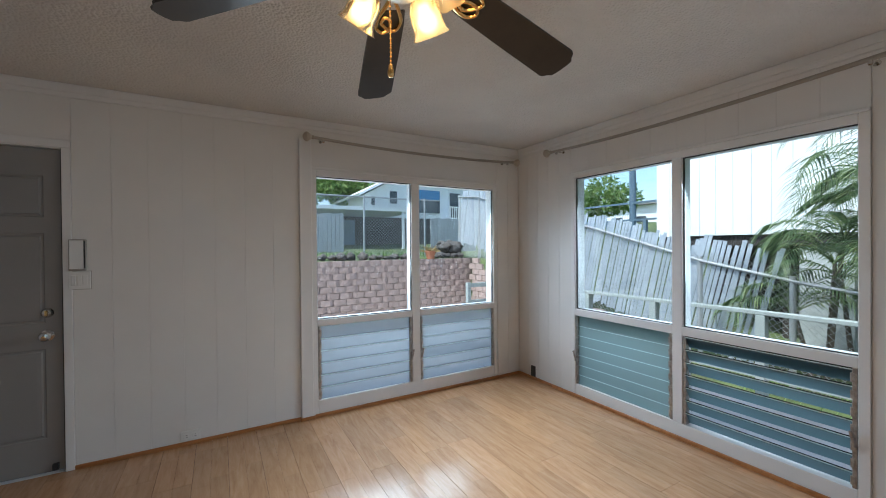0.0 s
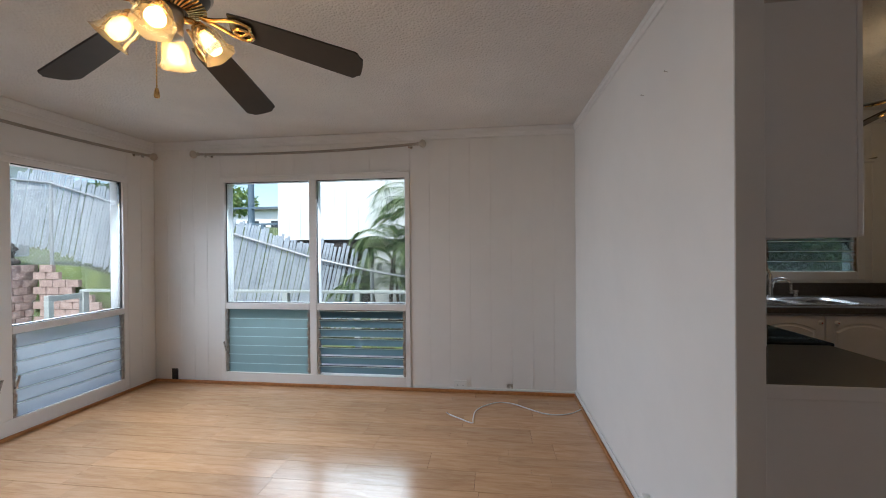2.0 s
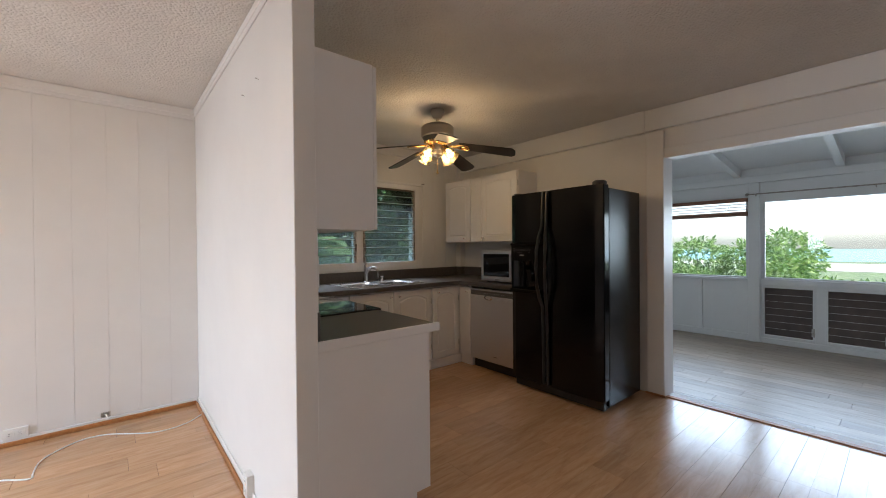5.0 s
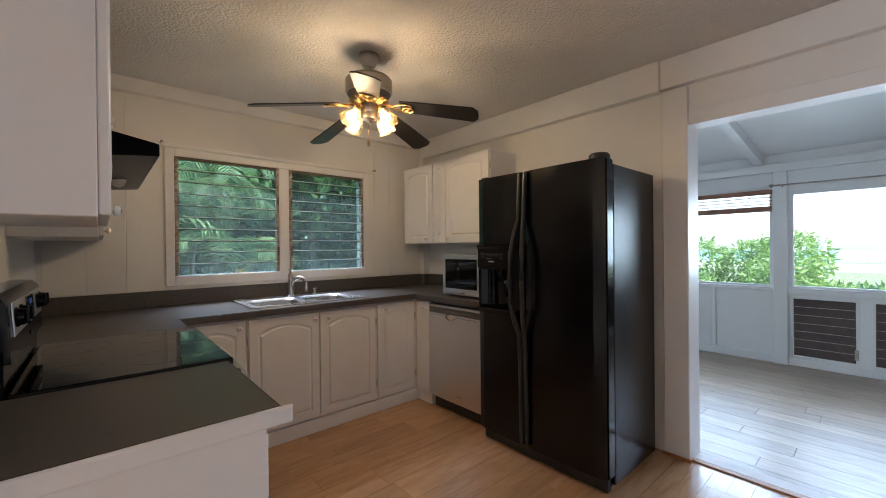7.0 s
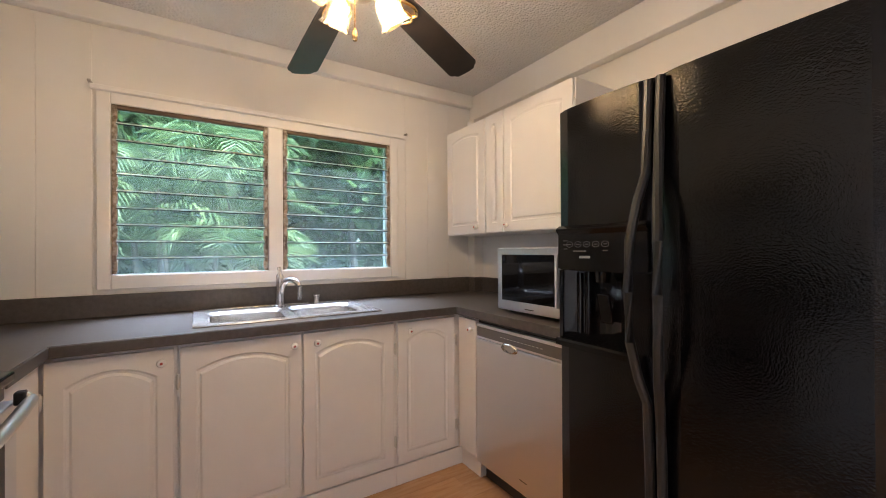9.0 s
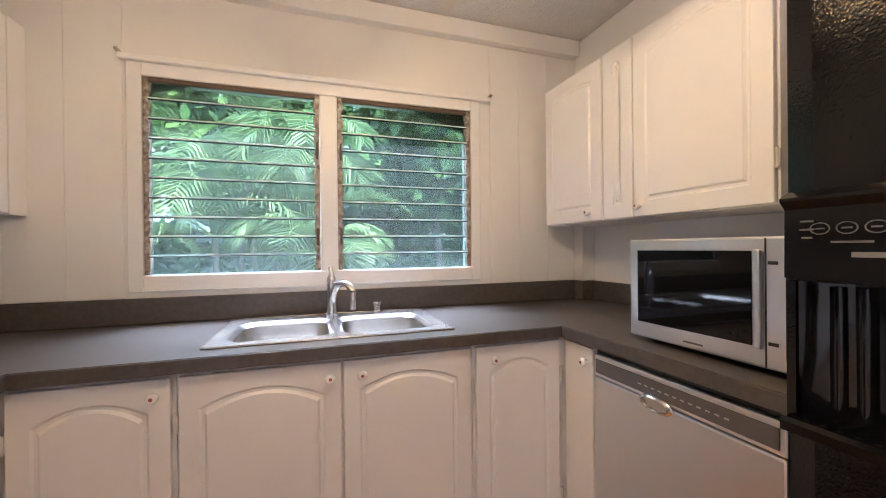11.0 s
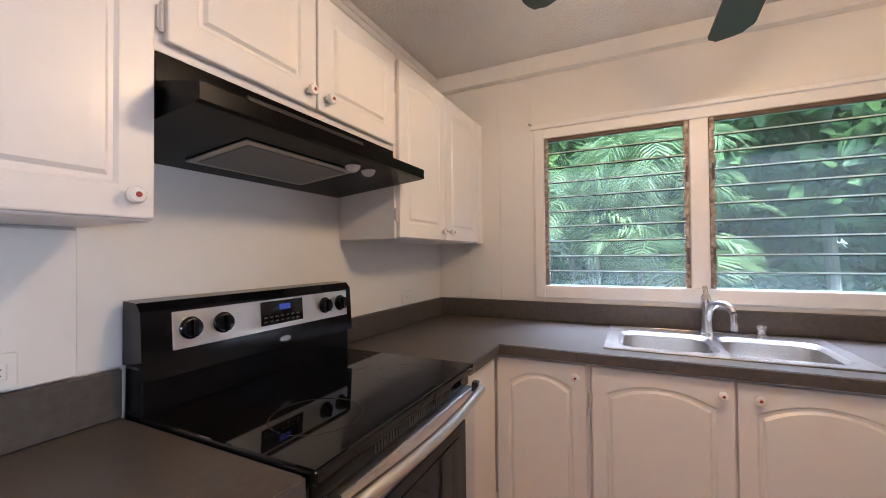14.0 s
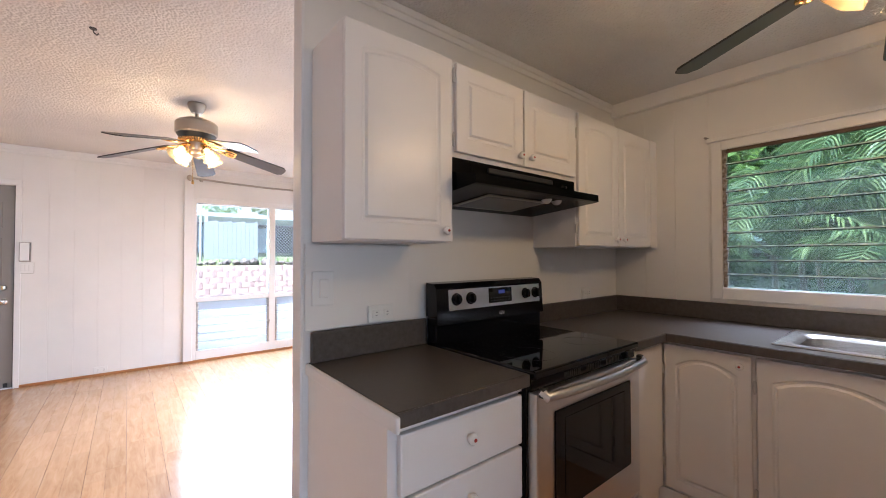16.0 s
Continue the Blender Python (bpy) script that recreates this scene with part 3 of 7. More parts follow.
# entrance door
d1 = thing("door_1", (-1.16, YN, 0), "closed grey panelled entrance door with brass locks", "door", "", "structure")
_px = [(-1.53, -1.20), (-1.13, -0.80)]
panel_door("door_leaf", "y", YN + 0.02, -1, -1.618, -0.712, 0.008, 2.028, door_grey, d1, thick=0.04,
           panels=[(a, b, z0, z1, 0.0) for a, b in _px for z0, z1 in ((0.22, 0.78), (0.94, 1.50), (1.60, 1.86))])
for z, r in ((1.005, 0.031), (0.865, 0.034)):
    q = Matrix.Translation((-0.79, YN + 0.0195, z)) @ Matrix.Rotation(radians(90), 4, "X")
    if z > 0.9:
        lk = part("deadbolt", lathe(B(), [(0, 0), (r, 0), (r, 0.006), (r * 0.75, 0.016), (r * 0.7, 0.02), (0, 0.021)], q, 24), chrome, d1, "worn brass and nickel deadbolt", True)
        part("thumb_turn", obox(B(), q @ Matrix.Translation((0, 0, 0.028)), 0.012, 0.034, 0.014, 0.004, 2), brass, lk)
    else:
        lk = part("door_knob", lathe(B(), [(0, 0), (r, 0), (r, 0.006), (0.014, 0.012), (0.012, 0.035), (0.026, 0.048), (0.029, 0.06), (0.022, 0.072), (0, 0.075)], q, 24), chrome, d1, "round worn nickel door knob", True)
        part("key_button", lathe(B(), [(0, 0.0748), (0.009, 0.0748), (0.008, 0.079), (0, 0.079)], q, 12), brass, lk)
part("door_stop", box(-0.775, -0.745, YN - 0.004, YN + 0.0195, 0.02, 0.06, 0.003), black_plastic, d1, "small black door stop")
for n, a in (("jamb_side", (-1.68, -1.62, YN - 0.014, YN + 0.10, 0, 2.035)), ("jamb_side", (-0.71, -0.665, YN - 0.014, YN + 0.10, 0, 2.035)), ("jamb_head", (-1.68, -0.665, YN - 0.014, YN + 0.10, 2.036, 2.085))):
    part(n, box(*a, 0.004, 2), trim_paint, d1)
part("weatherstrip", box(-0.7155, -0.7105, YN - 0.002, YN + 0.019, 0.01, 2.03), black_plastic, d1, "thin black weatherstrip")


def outlet(name, axis, at, side, u, z, label, wide=True, m=white_plastic, deep=0.008, rot=True, category="outlet"):
    """A duplex outlet plate; side: the way it faces."""
    w, h = (0.118, 0.072) if rot else (0.072, 0.118)
    o = thing(name, (u, at, z) if axis == "y" else (at, u, z), label, category)
    def bb(ua, ub, da, db, za, zb, bev=0.0):
        lo, hi = sorted((at + side * da, at + side * db))
        return box(ua, ub, lo, hi, za, zb, bev, 2) if axis == "y" else box(lo, hi, ua, ub, za, zb, bev, 2)
    part("cover_plate", bb(u - w / 2, u + w / 2, 0.0005, deep, z - h / 2, z + h / 2, 0.003), m, o)
    for s in (-1, 1):
        du, dz = (s * 0.026, 0) if rot else (0, s * 0.026)
        rc = part("receptacle", bb(u + du - 0.017, u + du + 0.017, deep - 0.002, deep + 0.003, z + dz - 0.017, z + dz + 0.017, 0.004), m, o)
        slots = B()
        for a, b in ((-0.006, 0.003), (0.006, 0.003)):
            su, sz = (0.004, a) if rot else (a, 0.004)
            lo, hi = sorted((at + side * (deep + 0.0028), at + side * (deep + 0.0034)))
            ua, ub, za, zb = (u + du + su - 0.0045, u + du + su + 0.0045, z + sz - 0.0012, z + sz + 0.0012) if rot else (u + su - 0.0012, u + su + 0.0012, z + dz + sz - 0.0045, z + dz + sz + 0.0045)
            bx(slots, *((ua, ub, lo, hi) if axis == "y" else (lo, hi, ua, ub)), za, zb)
        part("slot", slots, black_plastic, rc)
    return o


outlet("wall_outlet", "y", YN, -1, -0.05, 0.066, "white double outlet low on the boarded wall", deep=0.012)
outlet("wall_outlet", "x", XE, -1, 0.02, 0.075, "white double outlet low on the wall by the window", deep=0.02)
outlet("wall_outlet", "y", YP1, 1, 1.34, 0.085, "white box outlet low on the partition", deep=0.035, rot=False)
outlet("wall_outlet", "x", XE, -1, 2.945, 0.075, "black outlet plate low in the corner", m=black_plastic, rot=False)

# stub of an old wire
sb = thing("wire_stub", (XE, -0.43, 0.06), "short grey stub of cut wire in the wall", "wire")
part("plate", box(XE - 0.006, XE, -0.46, -0.40, 0.048, 0.09, 0.002), mat("aged_tan_plastic", (0.45, 0.38, 0.30), 0.5), sb)
part("wire_end", tube(B(), [(XE - 0.005, -0.43, 0.07), (XE - 0.04, -0.435, 0.075), (XE - 0.055, -0.44, 0.05)], 0.004, 6), white_plastic, sb)
sp = thing("wire_stub", (XE, -0.62, 0.09), "thin white wire end sticking from the wall", "wire")
part("wire_end", tube(B(), [(XE, -0.62, 0.05), (XE - 0.015, -0.622, 0.07), (XE - 0.012, -0.62, 0.11)], 0.0025, 6), white_plastic, sp)

# alarm panel and light switches by the door
# plastic toned darker so the back boxes draw a shadow outline round the covers
gap_shadow_plastic = paint("gap_shadow_plastic", (0.42, 0.39, 0.34), 0.5, 0.1, 0.02)
ap = thing("wall_panel", (-0.63, YN, 1.36), "white alarm box with a cover beside the door", "alarm panel")
part("body", box(-0.678, -0.592, YN - 0.034, YN - 0.006, 1.262, 1.462, 0.006, 2), gap_shadow_plastic, ap, "plastic back box darkened as the cover's shadow gap")
part("cover", box(-0.672, -0.604, YN - 0.042, YN - 0.0355, 1.275, 1.455, 0.004, 2), white_plastic, ap)
# black strip added for the shadow line beside the cover
part("shadow_line", box(-0.602, -0.596, YN - 0.041, YN - 0.0345, 1.28, 1.45), black_plastic, ap, "dark strip painted as the cover's shadow line")
sw = thing("light_switch", (-0.63, YN, 1.20), "white three rocker switch plate beside the door", "switch")
part("back_box", box(-0.688, -0.572, YN - 0.0085, YN - 0.006, 1.142, 1.261), gap_shadow_plastic, sw, "rim behind the plate darkened as its shadow")
part("cover_plate", box(-0.685, -0.575, YN - 0.015, YN - 0.0087, 1.145, 1.258, 0.003, 2), white_plastic, sw)
for u in (-0.658, -0.63, -0.602):
    part("rocker", box(u - 0.011, u + 0.011, YN - 0.020, YN - 0.0153, 1.17, 1.234, 0.002), white_plastic, sw)


def curtain_rod(name, p0, p1, toward, label, sag=0.03):
    o = thing(name, p0, label, "curtain rod", "curtain rods")
    p0, p1, t = Vector(p0), Vector(p1), Vector(toward)
    pts = [p0.lerp(p1, k / 16) - Vector((0, 0, sag * (1 - (2 * k / 16 - 1) ** 2))) for k in range(17)]
    part("rod", tube(B(), pts, 0.0125, 10), nickel_dark, o, "thin brushed nickel rod", True)
    d = (p1 - p0).normalized()
    for p, s in ((p0, -1), (p1, 1)):
        q = Matrix.Translation(p) @ (d * s).to_track_quat("Z", "Y").to_matrix().to_4x4()
        part("finial", lathe(B(), [(0.011, -0.02), (0.018, -0.015), (0.014, 0.0), (0.024, 0.012), (0.037, 0.03), (0.038, 0.042), (0.028, 0.058), (0.008, 0.068), (0, 0.069)], q, 20), mat_finial, o, "round beige and nickel finial", True)
        b = p - d * s * 0.09
        bm = B()
        tube(bm, [b - Vector((0, 0, 0.004)), b + t * 0.04 - Vector((0, 0, 0.012)), b + t * 0.092 - Vector((0, 0, 0.004))], 0.005, 8)
        cyl(bm, b + t * 0.09 - Vector((0, 0, 0.004)), b + t * 0.0995 - Vector((0, 0, 0.004)), 0.016, seg=12)
        bx(bm, b.x - 0.01, b.x + 0.01, b.y - 0.01, b.y + 0.01, b.z - 0.035, b.z - 0.008, 0.003)
        part("bracket", bm, chrome, o)
    return o


mat_finial = mat("beige_finial", (0.46, 0.40, 0.33), 0.35)
curtain_rod("curtain_rod", (0.79, YN - 0.10, 2.275), (2.86, YN - 0.10, 2.275), (0, 1, 0), "slim sagging nickel curtain rod over the north window")
curtain_rod("curtain_rod", (XE - 0.10, 2.60, 2.285), (XE - 0.10, 0.38, 2.295), (1, 0, 0), "slim sagging nickel curtain rod over the east window")

# white cable left on the floor
cb = thing("loose_cable", (2.5, 0.06, 0), "loose white coaxial cable lying on the floor", "cable")
cp = [(2.49, 0.075), (2.42, -0.02), (2.355, -0.115), (2.42, -0.12), (2.56, -0.13), (2.66, -0.18), (2.76, -0.29), (2.775, -0.38), (2.74, -0.47), (2.66, -0.57), (2.585, -0.68), (2.57, -0.79), (2.61, -0.90), (2.70, -0.995)]
def smooth_path(p, z, n=6):
    out = []
    for i in range(len(p) - 1):
        a, b, c, d = (Vector(p[max(0, min(len(p) - 1, i + k))]) for k in (-1, 0, 1, 2))
        for k in range(n):
            s = k / n
            v = 0.5 * ((2 * b) + (c - a) * s + (2 * a - 5 * b + 4 * c - d) * s * s + (3 * b - a - 3 * c + d) * s ** 3)
            out.append((v.x, v.y, z))
    out.append((*p[-1], z))
    return out
_pp = smooth_path(cp, 0.0045)
part("sheath", tube(B(), _pp + [(2.72, YP1 + 0.006, 0.05)], 0.0042, 8), white_plastic, cb, "", True)
part("connector", tube(B(), [(2.49, 0.075, 0.006), (2.515, 0.097, 0.006)], 0.006, 8), chrome, cb, "small metal plug")


# hook in the ceiling and two nails in the partition
hk = thing("ceiling_hook", (0.03, -0.01, ZC), "small dark metal hook screwed into the ceiling", "hook")
part("plate", lathe(B(), [(0, 0), (0.016, 0), (0.014, -0.005), (0, -0.006)], Matrix.Translation((0.03, -0.01, ZC - 0.0005)), 12), black_plastic, hk)
part("shank", tube(B(), [(0.03, -0.01, ZC - 0.004), (0.03 + 0.003, -0.01, ZC - 0.02), (0.03 + 0.014, -0.01, ZC - 0.03), (0.03 + 0.022, -0.01, ZC - 0.02)], 0.0035, 6), black_plastic, hk)
for x, z in ((1.14, 2.08), (1.4, 2.08)):
    nl = thing("nail", (x, YP1, z), "small bare nail sticking from the white wall", "nail", "nails in the partition")
    part("shaft", cyl(B(), (x, YP1, z), (x, YP1 + 0.012, z + 0.003), 0.0015, seg=6), nickel_dark, nl)
    part("head", cyl(B(), (x, YP1 + 0.012, z + 0.003), (x, YP1 + 0.0135, z + 0.0033), 0.004, seg=8), nickel_dark, nl)


# ---- ceiling fans ----
amber = frosted_glass("amber_glass", (0.97, 0.79, 0.46), 0.72, 0.05)
bulb_mat = bpy.data.materials.new("lit_bulb")
bulb_mat.use_nodes = True
shader(bulb_mat).inputs["Emission Color"].default_value = (1.0, 0.66, 0.26, 1)
shader(bulb_mat).inputs["Emission Strength"].default_value = 2.6


def ceiling_fan(name, cx, cy, turn, label, lamp_turn=0.0, iron=brass, watts=0.5, pull=1.90, droop=10):
    f = thing(name, (cx, cy, ZC), label, "ceiling fan", "ceiling fans")
    C = Matrix.Translation((cx, cy, 0))
    part("canopy", lathe(B(), [(0, ZC - 0.0005), (0.058, ZC - 0.0005), (0.061, ZC - 0.012), (0.055, ZC - 0.034), (0.041, ZC - 0.060), (0.032, ZC - 0.074), (0, ZC - 0.076)], C, 28), nickel_dark, f, "", True)
    part("downrod", cyl(B(), (cx, cy, 2.30), (cx, cy, ZC - 0.055), 0.013), nickel_dark, f, "", True)
    part("rod_collar", lathe(B(), [(0, 2.335), (0.028, 2.33), (0.036, 2.31), (0, 2.31)], C, 20), nickel_dark, f, "", True)
    part("motor_housing", lathe(B(), [(0, 2.325), (0.08, 2.32), (0.125, 2.30), (0.137, 2.285), (0.137, 2.215), (0.128, 2.205), (0, 2.205)], C, 36), nickel_dark, f, "brushed nickel motor housing", True)
    low = part("vent_ring", lathe(B(), [(0, 2.2045), (0.128, 2.2045), (0.105, 2.165), (0.06, 2.15), (0, 2.15)], C, 36), black_plastic, f, "dark slotted vent ring", True)
    fins = B()
    for k in range(40):
        a = 2 * math.pi * k / 40
        m = Matrix.Translation((cx, cy, 0)) @ Matrix.Rotation(a, 4, "Z") @ Matrix.Translation((0.088, 0, 2.1565)) @ Matrix.Rotation(radians(-19), 4, "Y")
        obox(fins, m, 0.06, 0.006, 0.004)
    part("vent_fin", fins, iron, low, "polished brass vent fins")
    part("switch_housing", lathe(B(), [(0, 2.149), (0.05, 2.149), (0.052, 2.12), (0.045, 2.095), (0.05, 2.085), (0.048, 2.06), (0.02, 2.045), (0, 2.04)], C, 28), nickel_dark, f, "", True)
    # blades
    L0, L1 = 0.19, 0.652
    side = [(L0, 0.050), (L0 + 0.05, 0.056), (L0 + 0.20, 0.063), (L1 - 0.035, 0.070), (L1 - 0.026, 0.066), (L1 - 0.016, 0.052), (L1 - 0.003, 0.042), (L1, 0.015)]
    outline = side + [(u, -v) for u, v in reversed(side)]
    for k in range(5):
        a = radians(turn + 72 * k)
        m = C @ Matrix.Rotation(a, 4, "Z") @ Matrix.Translation((0.15, 0, 2.128)) @ Matrix.Rotation(radians(droop), 4, "Y") @ Matrix.Translation((-0.15, 0, 0)) @ Matrix.Rotation(radians(-13), 4, "X")
        bm = prism(B(), outline, m, 0.007)
        bl = part("blade", bm, fan_blade_mat, f, "dark brown wooden blade")
        ir = B()
        loop = [(0.10, 0.0), (0.15, 0.012), (0.20, 0.034), (0.245, 0.038), (0.268, 0.016), (0.255, -0.006), (0.22, -0.004), (0.205, 0.014), (0.225, 0.024), (0.25, 0.004), (0.262, -0.026), (0.225, -0.04), (0.18, -0.026), (0.14, -0.008), (0.10, 0.0)]
        tube(ir, [m @ Vector((u, v, -0.006)) for u, v, _ in smooth_path(loop, 0, 4)], 0.0065, 8)
        part("blade_iron", ir, iron, bl, "polished brass scroll bracket", True)
    # light kit: four bell shades
    for k in range(4):
        a = radians(lamp_turn + 90 * k)
        d = Vector((math.cos(a), math.sin(a), 0))
        root = Vector((cx, cy, 2.125)) + d * 0.045
        elbow = Vector((cx, cy, 2.122)) + d * 0.078
        way = (d * 0.60 + Vector((0, 0, -0.80))).normalized()
        part("lamp_arm", tube(B(), [root, elbow, elbow + way * 0.02], 0.011, 10), iron, f, "", True)
        q = Matrix.Translation(elbow + way * 0.012) @ way.to_track_quat("Z", "Y").to_matrix().to_4x4()
        part("socket", lathe(B(), [(0, 0), (0.02, 0.0), (0.026, 0.012), (0.024, 0.032), (0, 0.032)], q, 16), iron, f, "", True)
        sh = B()
        prof = [(0.026, 0.016), (0.035, 0.028), (0.043, 0.046), (0.045, 0.068), (0.045, 0.088), (0.049, 0.103), (0.058, 0.117)]
        seg = 28
        rings = []
        for r, h in prof:
            fl = max(0.0, (h - 0.09) / 0.028)
            rings.append([sh.verts.new(q @ Vector(((r * (1 + 0.06 * fl * math.cos(6 * t))) * math.cos(t), (r * (1 + 0.06 * fl * math.cos(6 * t))) * math.sin(t), h))) for t in (2 * math.pi * s / seg for s in range(seg))])
        for ra, rb in zip(rings, rings[1:]):
            for s in range(seg):
                sh.faces.new((ra[s], ra[(s + 1) % seg], rb[(s + 1) % seg], rb[s]))
        bmesh.ops.solidify(sh, geom=list(sh.faces), thickness=0.0025)
        so = part("shade", sh, amber, f, "amber glass tulip shade", True)
        so.visible_shadow = False
        bu = part("bulb", lathe(B(), [(0, 0.03), (0.013, 0.032), (0.018, 0.05), (0.028, 0.072), (0.029, 0.085), (0.02, 0.103), (0, 0.11)], q, 18), bulb_mat, so, "lit warm bulb", True)
        bu.visible_shadow = False
        lamp = new("fan_lamp", bpy.data.lights.new("fan_lamp", "POINT"))
        lamp.location = elbow + way * 0.098
        lamp.data.energy, lamp.data.color, lamp.data.shadow_soft_size = watts, (1.0, 0.74, 0.44), 0.02
    # pull chain
    ch = B()
    tip = Vector((cx - 0.02, cy + 0.02, pull))
    cyl(ch, (tip.x, tip.y, 2.05), (tip.x, tip.y, pull + 0.025), 0.0016, seg=6)
    for k in range(int((2.03 - pull) / 0.012) - 1):
        bmesh.ops.create_uvsphere(ch, u_segments=6, v_segments=4, radius=0.003, matrix=Matrix.Translation((tip.x, tip.y, 2.03 - 0.012 * k)))
    pc = part("pull_chain", ch, iron, f, "thin brass pull chain")
    part("chain_fob", lathe(B(), [(0, 0.03), (0.005, 0.028), (0.008, 0.012), (0.009, 0.002), (0.007, -0.004), (0, -0.006)], Matrix.Translation(tip), 14), brass, pc, "brass and wood fob", True)
    return f


ceiling_fan("ceiling_fan", 0.561, 0.795, 4.2, "five bladed dark ceiling fan with four lit amber shades", 30, brass, 0.4, 1.85, 12.5)
ceiling_fan("ceiling_fan", 1.735, -2.592, 3.6, "five bladed dark ceiling fan with lit shades over the kitchen", 12, brass, 0.36)

# ---- kitchen ----
toe_mat = mat("dark_toe_kick", (0.05, 0.045, 0.04), 0.7)
hinge_mat = mat("painted_hinge", (0.62, 0.60, 0.57), 0.4)


def hinge(parent, axis, at, side, u, z):
    lo, hi = sorted((at, at + side * 0.010))
    b = B()
    if axis == "y":
        bx(b, u - 0.007, u + 0.007, lo, hi, z - 0.025, z + 0.025, 0.002)
        cyl(b, (u, at + side * 0.010, z - 0.03), (u, at + side * 0.010, z + 0.03), 0.004, seg=8)
    else:
        bx(b, lo, hi, u - 0.007, u + 0.007, z - 0.025, z + 0.025, 0.002)
        cyl(b, (at + side * 0.010, u, z - 0.03), (at + side * 0.010, u, z + 0.03), 0.004, seg=8)
    part("hinge", b, hinge_mat, parent, "paint-splashed cabinet hinge")


# worktops
wt = thing("worktop", (2.7, -2.5, 0.91), "continuous dark grey laminate worktop round the sink", "countertop")
FX, SFY, NFY = 2.355, -3.39, -1.715
SX0, SX1, SY0, SY1 = 2.47, 2.95, -2.945, -2.155
bm = B()
for a in ((FX, SX0, YS, YP0), (SX1, XK, YS, YP0), (SX0, SX1, YS, SY0), (SX0, SX1, SY1, YP0), (2.01, FX, NFY, YP0), (1.58, FX, YS, SFY)):
    bx(bm, *a, 0.872, 0.91)
bmesh.ops.remove_doubles(bm, verts=bm.verts, dist=1e-4)
part("top", bm, counter_mat, wt)
for n, a in (("front_edge", (FX - 0.006, FX, SFY + 0.004, NFY - 0.004, 0.868, 0.9085)), ("front_edge", (2.01, FX, NFY - 0.006, NFY, 0.868, 0.9085)), ("front_edge", (1.58, FX, SFY, SFY + 0.006, 0.868, 0.9085))):
    part(n, box(*a, 0.0025, 2), counter_mat, wt)
part("backsplash", box(XK - 0.022, XK - 0.001, YS + 0.02, YP0 - 0.001, 0.9105, 1.02, 0.004), counter_mat, wt)
part("backsplash", box(2.01, XK - 0.023, YP0 - 0.022, YP0 - 0.001, 0.9105, 1.02, 0.004), counter_mat, wt)
part("backsplash", box(1.58, XK - 0.075, YS + 0.001, YS + 0.022, 0.9105, 1.02, 0.004), counter_mat, wt)
part("backsplash_corner", box(XK - 0.10, XK - 0.023, YS + 0.023, YS + 0.10, 0.9105, 1.02, 0.004), counter_mat, wt)
structure("trim_corner_chase", box(XK - 0.085, XK - 0.001, YS + 0.001, YS + 0.085, 1.021, 2.249), wall_paint, "boxed white chase in the kitchen corner", "chase")
w2t = thing("worktop", (0.98, -1.4, 0.91), "short dark grey laminate worktop beside the range", "countertop")
part("top", box(0.712, 1.246, NFY, YP0, 0.872, 0.91, 0.003, 2), counter_mat, w2t)
part("front_edge", box(0.712, 1.246, NFY - 0.006, NFY - 0.0005, 0.868, 0.9085, 0.0025, 2), counter_mat, w2t)
part("backsplash", box(0.712, 1.246, YP0 - 0.03, YP0 - 0.0145, 0.9105, 1.028, 0.004), counter_mat, w2t)
part("end_strip", box(0.698, 0.7115, NFY - 0.030, YP0 - 0.001, 0.866, 0.911, 0.006, 3), cabinet_paint, w2t, "white painted edge strip")

# drawer base beside the range
dc = thing("drawer_cabinet", (0.98, -1.4, 0), "white drawer cabinet under the short worktop", "cabinet")
part("body", box(0.728, 1.240, -1.672, YP0 - 0.001, 0.10, 0.8715), cabinet_paint, dc)
part("toe_kick", box(0.728, 1.240, -1.60, YP0 - 0.001, 0.001, 0.0995), toe_mat, dc)
pts = [(-1.108, 0.0), (-1.108, 0.867), (-1.682, 0.867), (-1.682, 0.10), (-1.60, 0.10), (-1.60, 0.0)]
part("end_panel", prism(B(), pts, Matrix(((0, 0, 1, 0.708), (1, 0, 0, 0), (0, 1, 0, 0.001), (0, 0, 0, 1))), 0.0195), cabinet_paint, dc)
part("face_rail", box(0.7285, 1.240, -1.690, -1.6725, 0.845, 0.867, 0.002), cabinet_paint, dc)
for z0, z1 in ((0.672, 0.838), (0.49, 0.662), (0.306, 0.48), (0.115, 0.296)):
    dr = part("drawer_front", box(0.742, 1.232, -1.698, -1.6728, z0, z1, 0.005, 2), cabinet_paint, dc)
    knob(dr, (0.985, -1.698, (z0 + z1) / 2 + 0.01), (0, -1, 0), 0.018, porcelain, 2)

# base cabinets under the window
DX = 2.372
